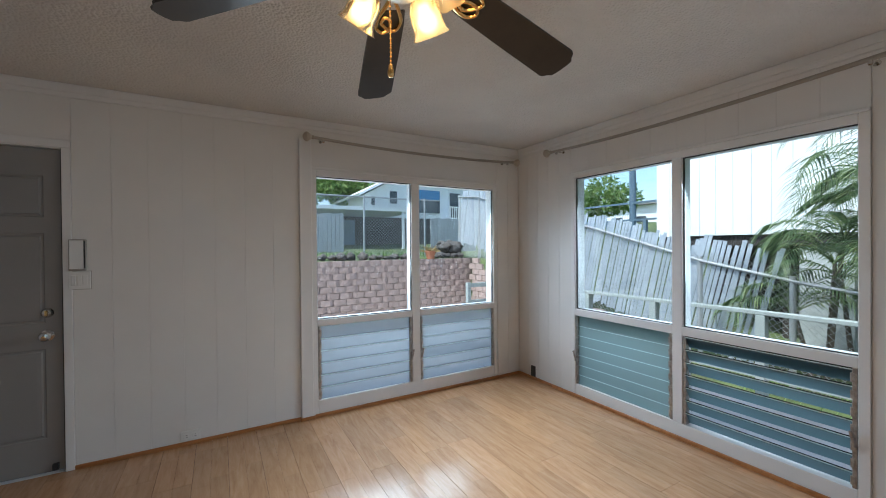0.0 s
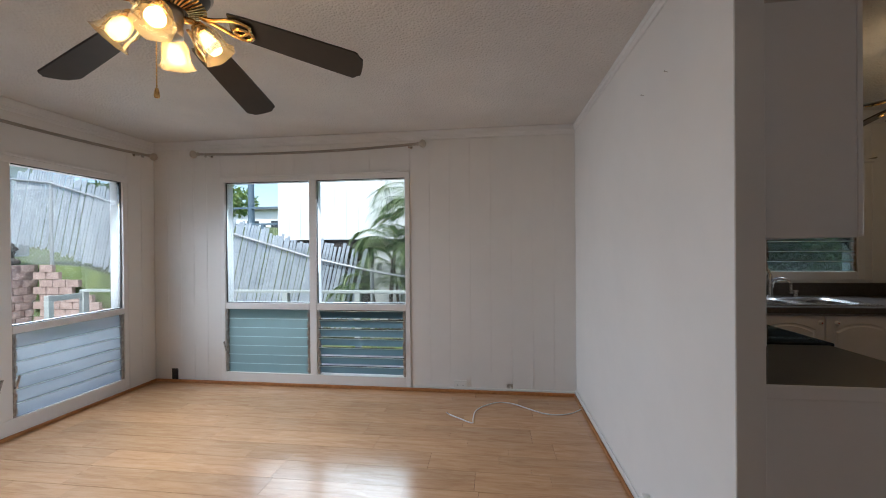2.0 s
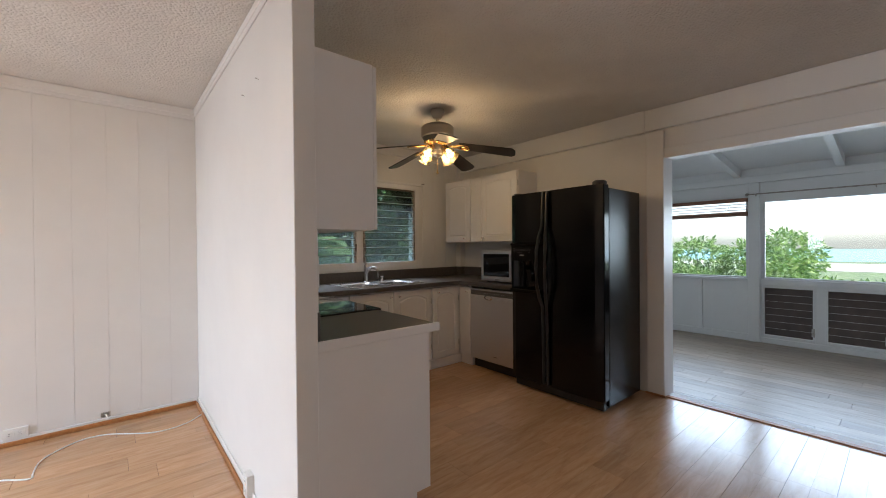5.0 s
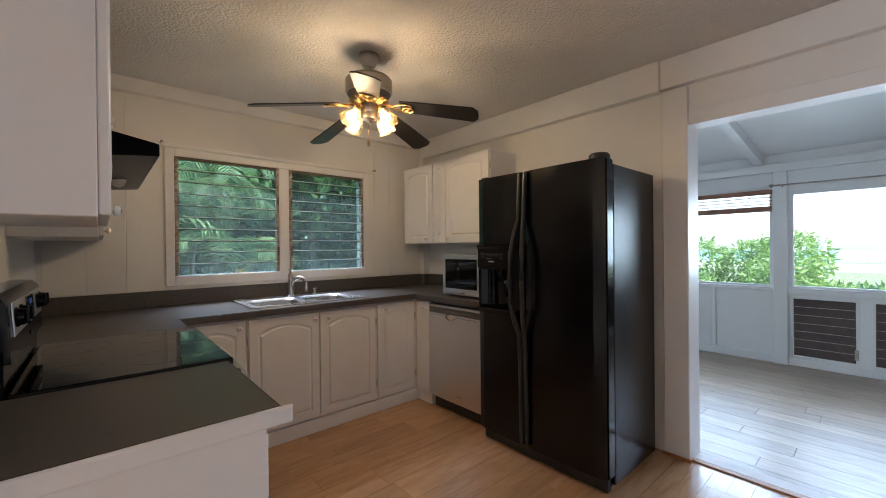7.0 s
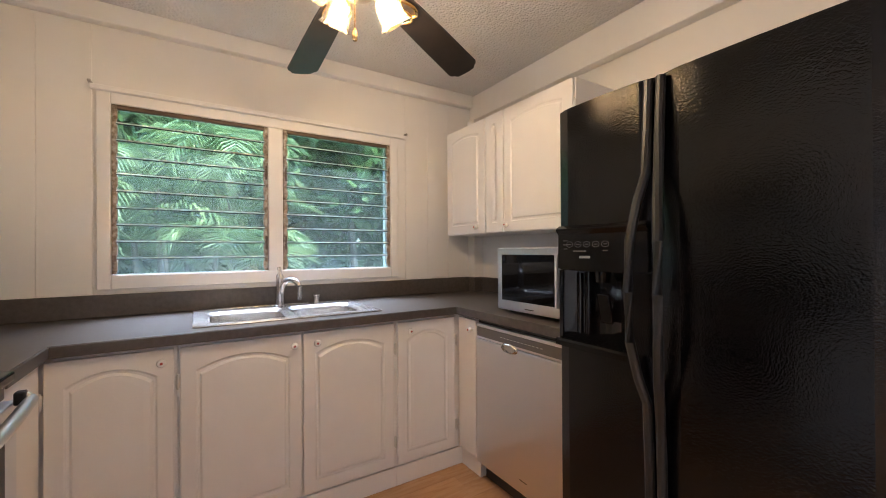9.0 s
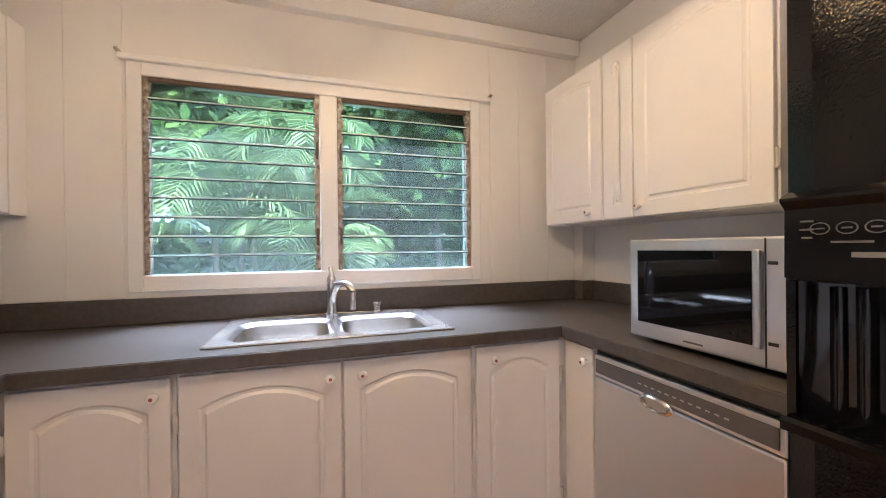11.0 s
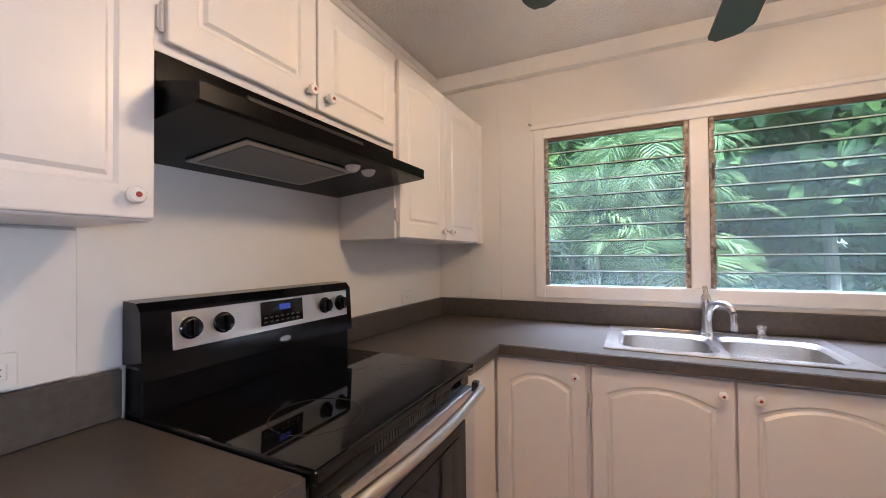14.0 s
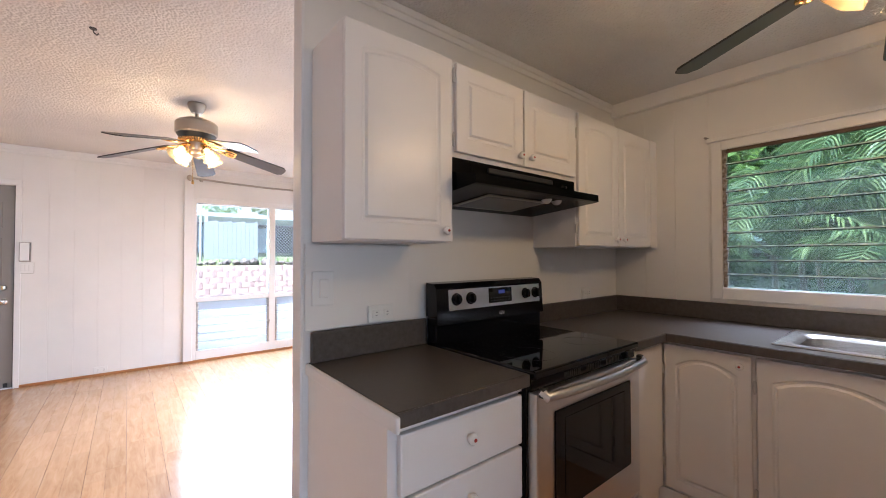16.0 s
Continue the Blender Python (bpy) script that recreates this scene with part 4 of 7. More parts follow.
def base_unit(name, y0, y1, doors, label):
    c = thing(name, (2.7, (y0 + y1) / 2, 0), label, "cabinet", "base cabinets")
    part("body", box(DX + 0.021, 2.99, y0 + 0.0005, y1 - 0.0005, 0.10, 0.72 if "sink" in label else 0.8715), cabinet_paint, c)
    if "sink" in label:
        part("face_rail", box(DX + 0.0205, DX + 0.06, y0 + 0.0005, y1 - 0.0005, 0.7205, 0.8715), cabinet_paint, c)
    part("toe_board", box(DX + 0.008, 2.99, y0 + 0.0005, y1 - 0.0005, 0.002, 0.0995, 0.002), cabinet_paint, c)
    for a, b, ky, hy in doors:
        d = panel_door("door", "x", DX, -1, a, b, 0.115, 0.852, cabinet_paint, c, arch=0.045, margin=0.052)
        knob(d, (DX, ky, 0.805), (-1, 0, 0), 0.0165, porcelain, 2)
        for z in (0.24, 0.72):
            hinge(d, "x", DX + 0.006, -1, hy, z)
    return c


base_unit("base_cabinet", -2.08, YP0 - 0.001, [(-2.068, -1.700, -2.03, -1.693)], "white base cabinet with an arched panel door")
base_unit("base_cabinet", -3.02, -2.0805, [(-2.548, -2.088, -2.513, -2.081), (-3.008, -2.556, -2.614, -3.013)], "white double door cabinet under the sink")
base_unit("base_cabinet", YS + 0.001, -3.0205, [(-3.388, -3.030, -3.096, -3.393)], "white base cabinet in the kitchen corner")
nf = thing("filler_cabinet", (2.18, -1.4, 0), "narrow white cabinet between range and corner", "cabinet", "base cabinets")
part("body", box(2.012, DX + 0.02, -1.672, YP0 - 0.001, 0.10, 0.8715), cabinet_paint, nf)
part("door", box(2.02, DX - 0.004, -1.692, -1.6725, 0.115, 0.852, 0.004, 2), cabinet_paint, nf)
part("toe_board", box(2.012, DX + 0.007, -1.665, YP0 - 0.001, 0.002, 0.0995), cabinet_paint, nf)
sf = thing("filler_cabinet", (2.28, -3.7, 0), "narrow white cabinet beside the dishwasher", "cabinet", "base cabinets")
part("body", box(2.205, DX + 0.02, YS + 0.001, -3.43, 0.10, 0.8715), cabinet_paint, sf)
d = part("door", box(2.21, DX - 0.003, -3.4295, -3.411, 0.115, 0.852, 0.004, 2), cabinet_paint, sf)
knob(d, (2.238, -3.411, 0.80), (0, 1, 0), 0.0165, porcelain, 2)
part("toe_board", box(2.205, DX + 0.007, YS + 0.001, -3.44, 0.002, 0.0995), cabinet_paint, sf)

# upper cabinets
def upper_unit(name, x0, x1, z0, z1, front, back, side, doors, label, hinges=()):
    c = thing(name, ((x0 + x1) / 2, back, z0), label, "cabinet", "wall cabinets")
    lo, hi = sorted((front - side * 0.0195, back))
    part("body", box(x0, x1, lo, hi, z0, z1, 0.002), cabinet_paint, c)
    for a, b, za, zb, kx in doors:
        d = panel_door("door", "y", front, side, a, b, za, zb, cabinet_paint, c, arch=0.022 if zb - za > 0.5 else 0.0, margin=0.06)
        if kx is not None:
            knob(d, (kx, front, za + 0.042), (0, side, 0), 0.0165, porcelain, 2)
    for u, z in hinges:
        hinge(c, "y", front - side * 0.0195, side, u, z)
    return c


upper_unit("wall_cabinet", 0.716, 1.174, 1.365, 2.10, -1.402, YP0 - 0.0145, -1, [(0.717, 1.172, 1.369, 2.097, 1.131)], "white wall cabinet with one arched panel door")
upper_unit("wall_cabinet", 1.178, 2.052, 1.712, 2.10, -1.402, YP0 - 0.0005, -1, [(1.195, 1.608, 1.732, 2.092, 1.575), (1.616, 2.036, 1.732, 2.092, 1.652)],
           "low white double door cabinet above the range hood", [(1.188, 1.78), (1.188, 2.04), (2.043, 1.78), (2.043, 2.04)])
upper_unit("wall_cabinet", 2.056, 2.94, 1.362, 2.10, -1.402, YP0 - 0.0005, -1, [(2.068, 2.495, 1.368, 2.094, 2.455), (2.501, 2.93, 1.368, 2.094, 2.542)],
           "white double door wall cabinet by the window", [(2.060, 1.46), (2.060, 1.98)])
upper_unit("wall_cabinet", 2.50, 2.95, 1.335, 2.085, -3.712, YS + 0.0005, 1, [(2.505, 2.945, 1.339, 2.08, 2.585)], "white wall cabinet above the corner worktop")
upper_unit("wall_cabinet", 1.80, 2.4985, 1.335, 2.085, -3.712, YS + 0.0005, 1, [(2.325, 2.492, 1.339, 2.08, None), (1.806, 2.318, 1.339, 2.08, 2.285)],
           "white wall cabinet above the microwave beside the fridge", [(1.803, 1.47), (1.803, 1.95)])
part("filler_strip", box(2.9405, XK - 0.001, -1.40, -1.382, 1.362, 2.10), cabinet_paint, bpy.data.objects["wall_cabinet.002"])

# sink
sink_mat = mat("sink_steel", (0.62, 0.60, 0.57), 0.26, 1.0)
bump(sink_mat, 220, 0.05, 0.001, (0.05, 1, 1))
sk = thing("sink", (2.7, -2.55, 0.91), "double bowl stainless steel drop-in sink", "sink")
def bowl(y0, y1, x0=2.50, x1=2.86, depth=0.17, r=0.07):
    bm = B()
    def ring(inset, z, rr):
        out = []
        for cx_, cy_, a0 in ((x1 - inset - rr, y1 - inset - rr, 0), (x0 + inset + rr, y1 - inset - rr, 90), (x0 + inset + rr, y0 + inset + rr, 180), (x1 - inset - rr, y0 + inset + rr, 270)):
            for k in range(6):
                t = radians(a0 + 18 * k)
                out.append(bm.verts.new((cx_ + rr * math.cos(t), cy_ + rr * math.sin(t), z)))
        return out
    rs = [ring(-0.006, 0.9155, r + 0.006), ring(0, 0.911, r), ring(0.012, 0.90, r - 0.008), ring(0.02, 0.91 - depth * 0.8, r - 0.01), ring(0.05, 0.91 - depth, r - 0.03)]
    for a, b in zip(rs, rs[1:]):
        for k in range(len(a)):
            bm.faces.new((a[k], b[k], b[(k + 1) % len(a)], a[(k + 1) % len(a)]))
    bm.faces.new(rs[-1])
    b = part("bowl", bm, sink_mat, sk, "", True)
    part("drain", lathe(B(), [(0, 0.742), (0.04, 0.742), (0.045, 0.744), (0.02, 0.743), (0, 0.7425)], Matrix.Translation(((x0 + x1) / 2, (y0 + y1) / 2, 0)), 20), chrome, b)
bowl(-2.535, -2.185)
bowl(-2.915, -2.565)
# flat rim with the two openings
rim = B()
for a in ((2.445, 2.495, -2.97, -2.13), (2.866, 2.975, -2.97, -2.13), (2.495, 2.866, -2.97, -2.921), (2.495, 2.866, -2.559, -2.541), (2.495, 2.866, -2.179, -2.13)):
    bx(rim, *a, 0.9112, 0.9158)
bmesh.ops.remove_doubles(rim, verts=rim.verts, dist=1e-4)
part("rim", rim, sink_mat, sk)
for y0, y1 in ((-2.535, -2.185), (-2.915, -2.565)):
    for xx, yy, sx_, sy_ in ((2.494, y0 - 0.006, 1, 1), (2.494, y1 + 0.006, 1, -1), (2.866, y0 - 0.006, -1, 1), (2.866, y1 + 0.006, -1, -1)):
        r = 0.076
        c = (xx + sx_ * r, yy + sy_ * r)
        arc = [(c[0] - sx_ * r * math.cos(radians(t)), c[1] - sy_ * r * math.sin(radians(t))) for t in range(0, 91, 15)]
        fills = B()
        vs = [fills.verts.new((xx, yy, 0.9156))] + [fills.verts.new((u, v, 0.9156)) for u, v in arc]
        fills.faces.new(vs)
        part("rim_corner", fills, sink_mat, sk)
edge = B()
tube(edge, [(2.445, -2.13, 0.913), (2.975, -2.13, 0.913), (2.975, -2.97, 0.913), (2.445, -2.97, 0.913), (2.445, -2.13, 0.913)], 0.0045, 6)
part("rolled_edge", edge, chrome, sk, "", True)

fc = thing("faucet", (2.905, -2.545, 0.915), "satin nickel single lever kitchen faucet", "faucet")
Fm = Matrix.Translation((2.905, -2.545, 0.916))
part("body", lathe(B(), [(0, 0), (0.030, 0), (0.030, 0.006), (0.026, 0.010), (0.024, 0.06), (0.021, 0.12), (0.022, 0.150), (0.019, 0.175), (0.010, 0.188), (0, 0.19)], Fm, 24), chrome, fc, "", True)
part("lever", tube(B(), [(2.905, -2.545, 1.10), (2.908, -2.544, 1.118), (2.915, -2.542, 1.138)], 0.012, 12, 0.009), chrome, fc, "", True)
part("spout", tube(B(), [(2.900, -2.548, 0.985), (2.893, -2.555, 1.03), (2.875, -2.570, 1.058), (2.850, -2.590, 1.068), (2.825, -2.610, 1.062), (2.808, -2.624, 1.048), (2.802, -2.629, 1.035)], 0.019, 16, 0.014), chrome, fc, "", True)
part("spray_head", lathe(B(), [(0, 0), (0.0125, 0), (0.014, 0.006), (0.0125, 0.05), (0.0135, 0.075), (0, 0.078)], Matrix.Translation((2.800, -2.631, 0.956)), 16), chrome, fc, "slim satin nickel pull-out head", True)
sd = thing("soap_dispenser", (2.93, -2.755, 0.915), "short nickel soap dispenser cap beside the faucet", "soap dispenser")
Sm = Matrix.Translation((2.93, -2.755, 0.916))
part("base", lathe(B(), [(0, 0), (0.021, 0), (0.021, 0.006), (0.017, 0.01), (0.017, 0.035), (0, 0.035)], Sm, 20), chrome, sd, "", True)
part("cap", lathe(B(), [(0, 0.0352), (0.022, 0.0352), (0.024, 0.045), (0.022, 0.052), (0, 0.053)], Sm, 20), chrome, sd, "", True)

# range
rg = thing("range", (1.63, -1.4, 0), "black and stainless electric range with glass cooktop", "range")
RX0, RX1 = 1.252, 2.004
part("body", box(RX0, RX1, -1.70, YP0 - 0.02, 0.02, 0.889, 0.004), black_gloss, rg)
part("foot", box(RX0 + 0.03, RX1 - 0.03, -1.65, YP0 - 0.06, 0.0, 0.0195), black_plastic, rg)
ct = part("cooktop", box(RX0 - 0.002, RX1 + 0.002, -1.738, -1.195, 0.8895, 0.918, 0.007, 3), black_glass, rg, "glossy black glass cooktop")
ring_mat = mat("cooktop_print", (0.018, 0.018, 0.02), 0.1)
for x, y, r in ((1.44, -1.56, 0.105), (1.82, -1.56, 0.08), (1.44, -1.32, 0.075), (1.82, -1.32, 0.10)):
    part("burner_ring", lathe(B(), [(r, 0.9183), (r + 0.0025, 0.9184), (r + 0.005, 0.9183)], Matrix.Translation((x, y, 0)), 48), ring_mat, ct, "faint printed burner ring")
bg = part("backguard_base", box(RX0, RX1, -1.19, YP0 - 0.021, 0.8895, 1.035, 0.008, 2), black_gloss, rg)
pts = [(-1.206, 1.00), (-1.196, 1.165), (-1.178, 1.186), (YP0 - 0.021, 1.19), (YP0 - 0.021, 1.0355), (-1.1905, 1.0355), (-1.1905, 1.0)]
pm = Matrix(((0, 0, 1, RX0 - 0.003), (1, 0, 0, 0), (0, 1, 0, 0), (0, 0, 0, 1)))
part("backguard", prism(B(), pts, pm, RX1 - RX0 + 0.006), black_gloss, rg)
def slant(x0, x1, s0, s1, th, off=0.0):
    """A plate on the sloped face of the backguard; s runs up it."""
    d = Vector((0, 0.010, 0.165)).normalized()
    n = Vector((0, -d.z, d.y))
    o = Vector((0, -1.206, 1.0))
    c = o + d * (s0 + s1) / 2 + n * (off + th / 2)
    m = Matrix.Translation(Vector(((x0 + x1) / 2, c.y, c.z))) @ Matrix(((1, 0, 0, 0), (0, n.y, d.y, 0), (0, n.z, d.z, 0), (0, 0, 0, 1)))
    return m, (x1 - x0, th, s1 - s0)
m, s = slant(1.318, 1.978, 0.062, 0.158, 0.003, 0.0004)
cp_ = part("control_panel", obox(B(), m, *s, 0.001), steel, rg, "brushed steel control panel")
m, s = slant(1.575, 1.745, 0.078, 0.152, 0.002, 0.0036)
dp = part("display", obox(B(), m, *s, 0.0008), black_glass, cp_, "dark clock display")
lcd = bpy.data.materials.new("blue_clock_digits")
lcd.use_nodes = True
shader(lcd).inputs["Base Color"].default_value = (0.02, 0.03, 0.12, 1)
shader(lcd).inputs["Emission Color"].default_value = (0.10, 0.20, 1.0, 1)
shader(lcd).inputs["Emission Strength"].default_value = 0.014
m, s = slant(1.645, 1.69, 0.122, 0.14, 0.001, 0.0058)
part("clock_bar", obox(B(), m, *s), lcd, cp_, "small lit blue clock")
keys = B()
for i in range(7):
    for j in range(2):
        m, s = slant(1.585 + 0.0215 * i, 1.598 + 0.0215 * i, 0.086 + 0.014 * j, 0.091 + 0.014 * j, 0.0006, 0.0058)
        obox(keys, m, *s)
part("key_mark", keys, mat("grey_print", (0.035, 0.036, 0.038), 0.5), cp_, "small grey key marks")
for x in (1.362, 1.452, 1.855, 1.938):
    m, s = slant(x, x, 0.112, 0.112, 0.0, 0.0035)
    q = m @ Matrix.Rotation(radians(-90), 4, "X")
    n = m.to_3x3() @ Vector((0, 1, 0))
    q = Matrix.Translation(m.translation) @ n.to_track_quat("Z", "Y").to_matrix().to_4x4()
    kb = part("control_knob", lathe(B(), [(0, 0), (0.029, 0), (0.029, 0.004), (0.025, 0.006), (0.023, 0.018), (0, 0.019)], q, 24), black_gloss, rg, "black burner knob", True)
    part("grip", obox(B(), q @ Matrix.Translation((0, 0, 0.0235)), 0.012, 0.044, 0.009, 0.003, 2), black_gloss, kb)
m, s = slant(1.645, 1.69, 0.018, 0.032, 0.002, 0.001)
part("badge", lathe(B(), [(0, 0), (0.022, 0), (0.020, 0.002), (0, 0.0025)], m @ Matrix.Rotation(radians(-90 + 180), 4, "X") @ Matrix.Diagonal((1, 0.42, 1, 1)), 24), chrome, rg, "plain oval metal badge")
part("vent_trim", box(RX0 + 0.002, RX1 - 0.002, -1.718, -1.7005, 0.845, 0.888, 0.002), black_gloss, rg)
for g in (1.45, 1.60, 1.75):
    for i in range(9):
        part("vent_slot", box(g + i * 0.0125, g + 0.006 + i * 0.0125, -1.7192, -1.7182, 0.853, 0.877), toe_mat, rg)
ov = part("oven_door", box(RX0 + 0.004, RX1 - 0.004, -1.742, -1.7005, 0.245, 0.842, 0.006, 2), steel, rg, "brushed stainless oven door")
part("door_glass", box(1.352, 1.905, -1.747, -1.7425, 0.40, 0.765, 0.004, 2), black_gloss, ov, "black bordered oven glass")
part("inner_window", box(1.41, 1.85, -1.7492, -1.7475, 0.455, 0.73, 0.0008), black_glass, ov, "dark oven window")
hb = tube(B(), [(1.272, -1.752, 0.852)] + [(1.272 + 0.712 * k / 14, -1.772 - 0.022 * math.sin(math.pi * k / 14), 0.838) for k in range(15)] + [(1.984, -1.752, 0.852)], 0.0155, 12)
part("handle", hb, mat("satin_handle", (0.66, 0.65, 0.63), 0.33, 1.0), ov, "curved satin steel handle", True)
for x in (1.275, 1.981):
    part("handle_mount", box(x - 0.014, x + 0.014, -1.765, -1.7425, 0.832, 0.866, 0.004, 2), black_plastic, ov)
dw_ = part("storage_drawer", box(RX0 + 0.004, RX1 - 0.004, -1.738, -1.7005, 0.055, 0.236, 0.006, 2), steel, rg, "stainless storage drawer")
part("drawer_lip", box(RX0 + 0.01, RX1 - 0.01, -1.757, -1.7385, 0.205, 0.228, 0.006, 2), steel, dw_)

# hood
hd = thing("range_hood", (1.62, -1.3, 1.6), "black under-cabinet range hood with two lamps", "range hood")
HX0, HX1 = 1.182, 2.046
pr = [(YP0 - 0.001, 1.545), (-1.51, 1.585), (-1.525, 1.588), (-1.525, 1.622), (-1.51, 1.626), (-1.385, 1.65), (-1.385, 1.711), (YP0 - 0.001, 1.711)]
hm = Matrix(((0, 0, 1, HX0), (1, 0, 0, 0), (0, 1, 0, 0), (0, 0, 0, 1)))
part("canopy", prism(B(), pr, hm, HX1 - HX0), hood_black, hd, "glossy black canopy")
gr = B()
obox(gr, Matrix.Translation((1.615, -1.388, 1.682)) , 0.46, 0.012, 0.026, 0.005, 2)
part("control_strip", gr, black_plastic, hd, "recessed control strip")
for x in (1.93, 1.96):
    part("slide_switch", box(x - 0.006, x + 0.006, -1.396, -1.3855, 1.665, 1.677, 0.002), black_plastic, hd)
sl = math.atan2(0.04, 0.41)
um = Matrix.Translation((1.56, -1.30, 1.5615)) @ Matrix.Rotation(-sl, 4, "X")
ft = part("filter_frame", obox(B(), um, 0.40, 0.24, 0.006, 0.002), nickel_dark, hd, "aluminium mesh grease filter")
mesh_mat = mat("filter_mesh", (0.22, 0.22, 0.22), 0.5, 0.8)
bump(mesh_mat, 400, 0.6, 0.002)
part("filter_mesh", obox(B(), um @ Matrix.Translation((0, 0, -0.0042)), 0.36, 0.20, 0.002), mesh_mat, ft)
lens_mat = mat("hood_lamp_lens", (0.70, 0.69, 0.66), 0.25)
for x in (1.72, 1.80):
    bm = B()
    bmesh.ops.create_uvsphere(bm, u_segments=16, v_segments=10, radius=0.026, matrix=Matrix.Translation((x, -1.445, 1.585)))
    part("hood_lamp", bm, lens_mat, hd, "unlit white hood lamp", True)

# dishwasher
dw = thing("dishwasher", (1.9, -3.7, 0), "stainless steel built-in dishwasher", "dishwasher")
part("tub", box(1.596, 2.198, YS + 0.03, -3.44, 0.10, 0.868), black_plastic, dw)
part("toe_panel", box(1.60, 2.196, -3.60, -3.47, 0.002, 0.0995), black_plastic, dw)
dd = part("door_panel", box(1.600, 2.196, -3.4395, -3.405, 0.105, 0.762, 0.006, 2), steel, dw, "brushed stainless door panel")
cpn = part("control_strip", box(1.600, 2.196, -3.4395, -3.408, 0.765, 0.842, 0.005, 2), steel, dw)
strip = mat("dark_steel_strip", (0.16, 0.15, 0.145), 0.35, 0.6)
part("button_panel", box(1.615, 2.185, -3.4075, -3.4045, 0.777, 0.826, 0.001), strip, cpn, "dark button panel")
dots = B()
for i in range(12):
    bx(dots, 1.72 + i * 0.024, 1.732 + i * 0.024, -3.4043, -3.4035, 0.799, 0.803)
part("button_mark", dots, mat("pale_print", (0.5, 0.5, 0.5), 0.5), cpn)
pk = part("pocket_handle", lathe(B(), [(0, 0), (0.06, 0), (0.055, 0.004), (0.046, 0.008), (0.04, -0.006), (0, -0.01)], Matrix.Translation((1.935, -3.4045, 0.757)) @ Matrix.Rotation(radians(-90), 4, "X") @ Matrix.Diagonal((1, 0.42, 1, 1)), 28), chrome, dd, "oval recessed handle", True)
part("brand_bar", box(1.82, 1.87, -3.4048, -3.4042, 0.165, 0.170), strip, dd, "plain small metal mark")
part("top_gap", box(1.60, 2.196, -3.50, -3.425, 0.8425, 0.867), black_plastic, dw)

# microwave
mw = thing("microwave", (1.85, -3.68, 0.912), "stainless countertop microwave with a dark door", "microwave")
MX0, MX1, MY0, MY1, MZ0, MZ1 = 1.57, 2.098, -3.86, -3.475, 0.926, 1.240
part("case", box(MX0, MX1, MY0, MY1 - 0.022, MZ0, MZ1, 0.006, 2), mat("grey_case", (0.55, 0.54, 0.52), 0.35, 0.7), mw)
fr = part("front_frame", box(MX0, MX1, MY1 - 0.0215, MY1, MZ0, MZ1, 0.006, 2), steel, mw)
part("door_window", box(1.712, 2.062, MY1 + 0.0003, MY1 + 0.003, MZ0 + 0.05, MZ1 - 0.034, 0.001), black_glass, fr, "dark mesh door window")
part("handle_bar", box(1.688, 1.706, MY1 + 0.0003, MY1 + 0.012, MZ0 + 0.045, MZ1 - 0.03, 0.005, 2), steel, fr)
part("door_seam", box(1.680, 1.684, MY1 + 0.0003, MY1 + 0.001, MZ0 + 0.004, MZ1 - 0.004), black_plastic, fr)
for z in (MZ0 + 0.062, MZ1 - 0.062):
    part("latch_button", box(1.655, 1.676, MY1 + 0.0003, MY1 + 0.004, z - 0.004, z + 0.004, 0.001), black_plastic, fr)
part("button_panel", box(1.585, 1.640, MY1 + 0.0003, MY1 + 0.003, MZ0 + 0.03, MZ1 - 0.03, 0.001), black_plastic, fr)
part("mark_bar", box(1.84, 1.90, MY1 + 0.0003, MY1 + 0.0012, MZ0 + 0.016, MZ0 + 0.021), strip, fr)
for x in (MX0 + 0.05, MX1 - 0.05):
    for y in (MY0 + 0.04, MY1 - 0.06):
        part("foot", cyl(B(), (x, y, 0.9105), (x, y, 0.9258), 0.014, seg=12), black_plastic, mw)

# fridge
fg = thing("refrigerator", (1.11, -3.66, 0), "tall black side-by-side refrigerator with ice dispenser", "refrigerator")
part("body", box(0.664, 1.556, -3.955, -3.418, 0.03, 1.732, 0.006, 2), fridge_side, fg, "pebbled black cabinet")
part("grille", box(0.68, 1.54, -3.40, -3.36, 0.005, 0.075, 0.004), black_plastic, fg)
part("foot", box(0.70, 1.52, -3.90, -3.42, 0.0, 0.0295), black_plastic, fg)
def door_prism(bm, x0, x1, z0, z1, a, b):
    """The stretch a..b of a slightly bowed door that spans x0..x1."""
    pts = []
    for k in range(9):
        x = a + (b - a) * k / 8
        s = (x - x0) / (x1 - x0)
        pts.append((x, -3.322 + 0.006 * math.sin(math.pi * s) - (0.012 if min(s, 1 - s) < 1e-6 else 0)))
    return prism(bm, pts + [(b, -3.408), (a, -3.408)], Matrix.Translation((0, 0, z0)), z1 - z0)


FZ0, FZ1, DZ0, DZ1, DX0, DX1 = 0.085, 1.755, 0.898, 1.152, 1.262, 1.536
fd1 = part("fridge_door", door_prism(B(), 0.666, 1.172, FZ0, FZ1, 0.666, 1.172), fridge_black, fg, "slightly bowed black door")
bm = door_prism(B(), 1.182, 1.554, FZ0, DZ0, 1.182, 1.554)
door_prism(bm, 1.182, 1.554, DZ1, FZ1, 1.182, 1.554)
door_prism(bm, 1.182, 1.554, DZ0, DZ1, 1.182, DX0)
door_prism(bm, 1.182, 1.554, DZ0, DZ1, DX1, 1.554)
fd2 = part("freezer_door", bm, fridge_black, fg, "bowed black door with a dispenser opening")
part("door_edge_trim", box(0.660, 0.6655, -3.405, -3.34, 0.09, 1.75, 0.002), black_gloss, fd1)
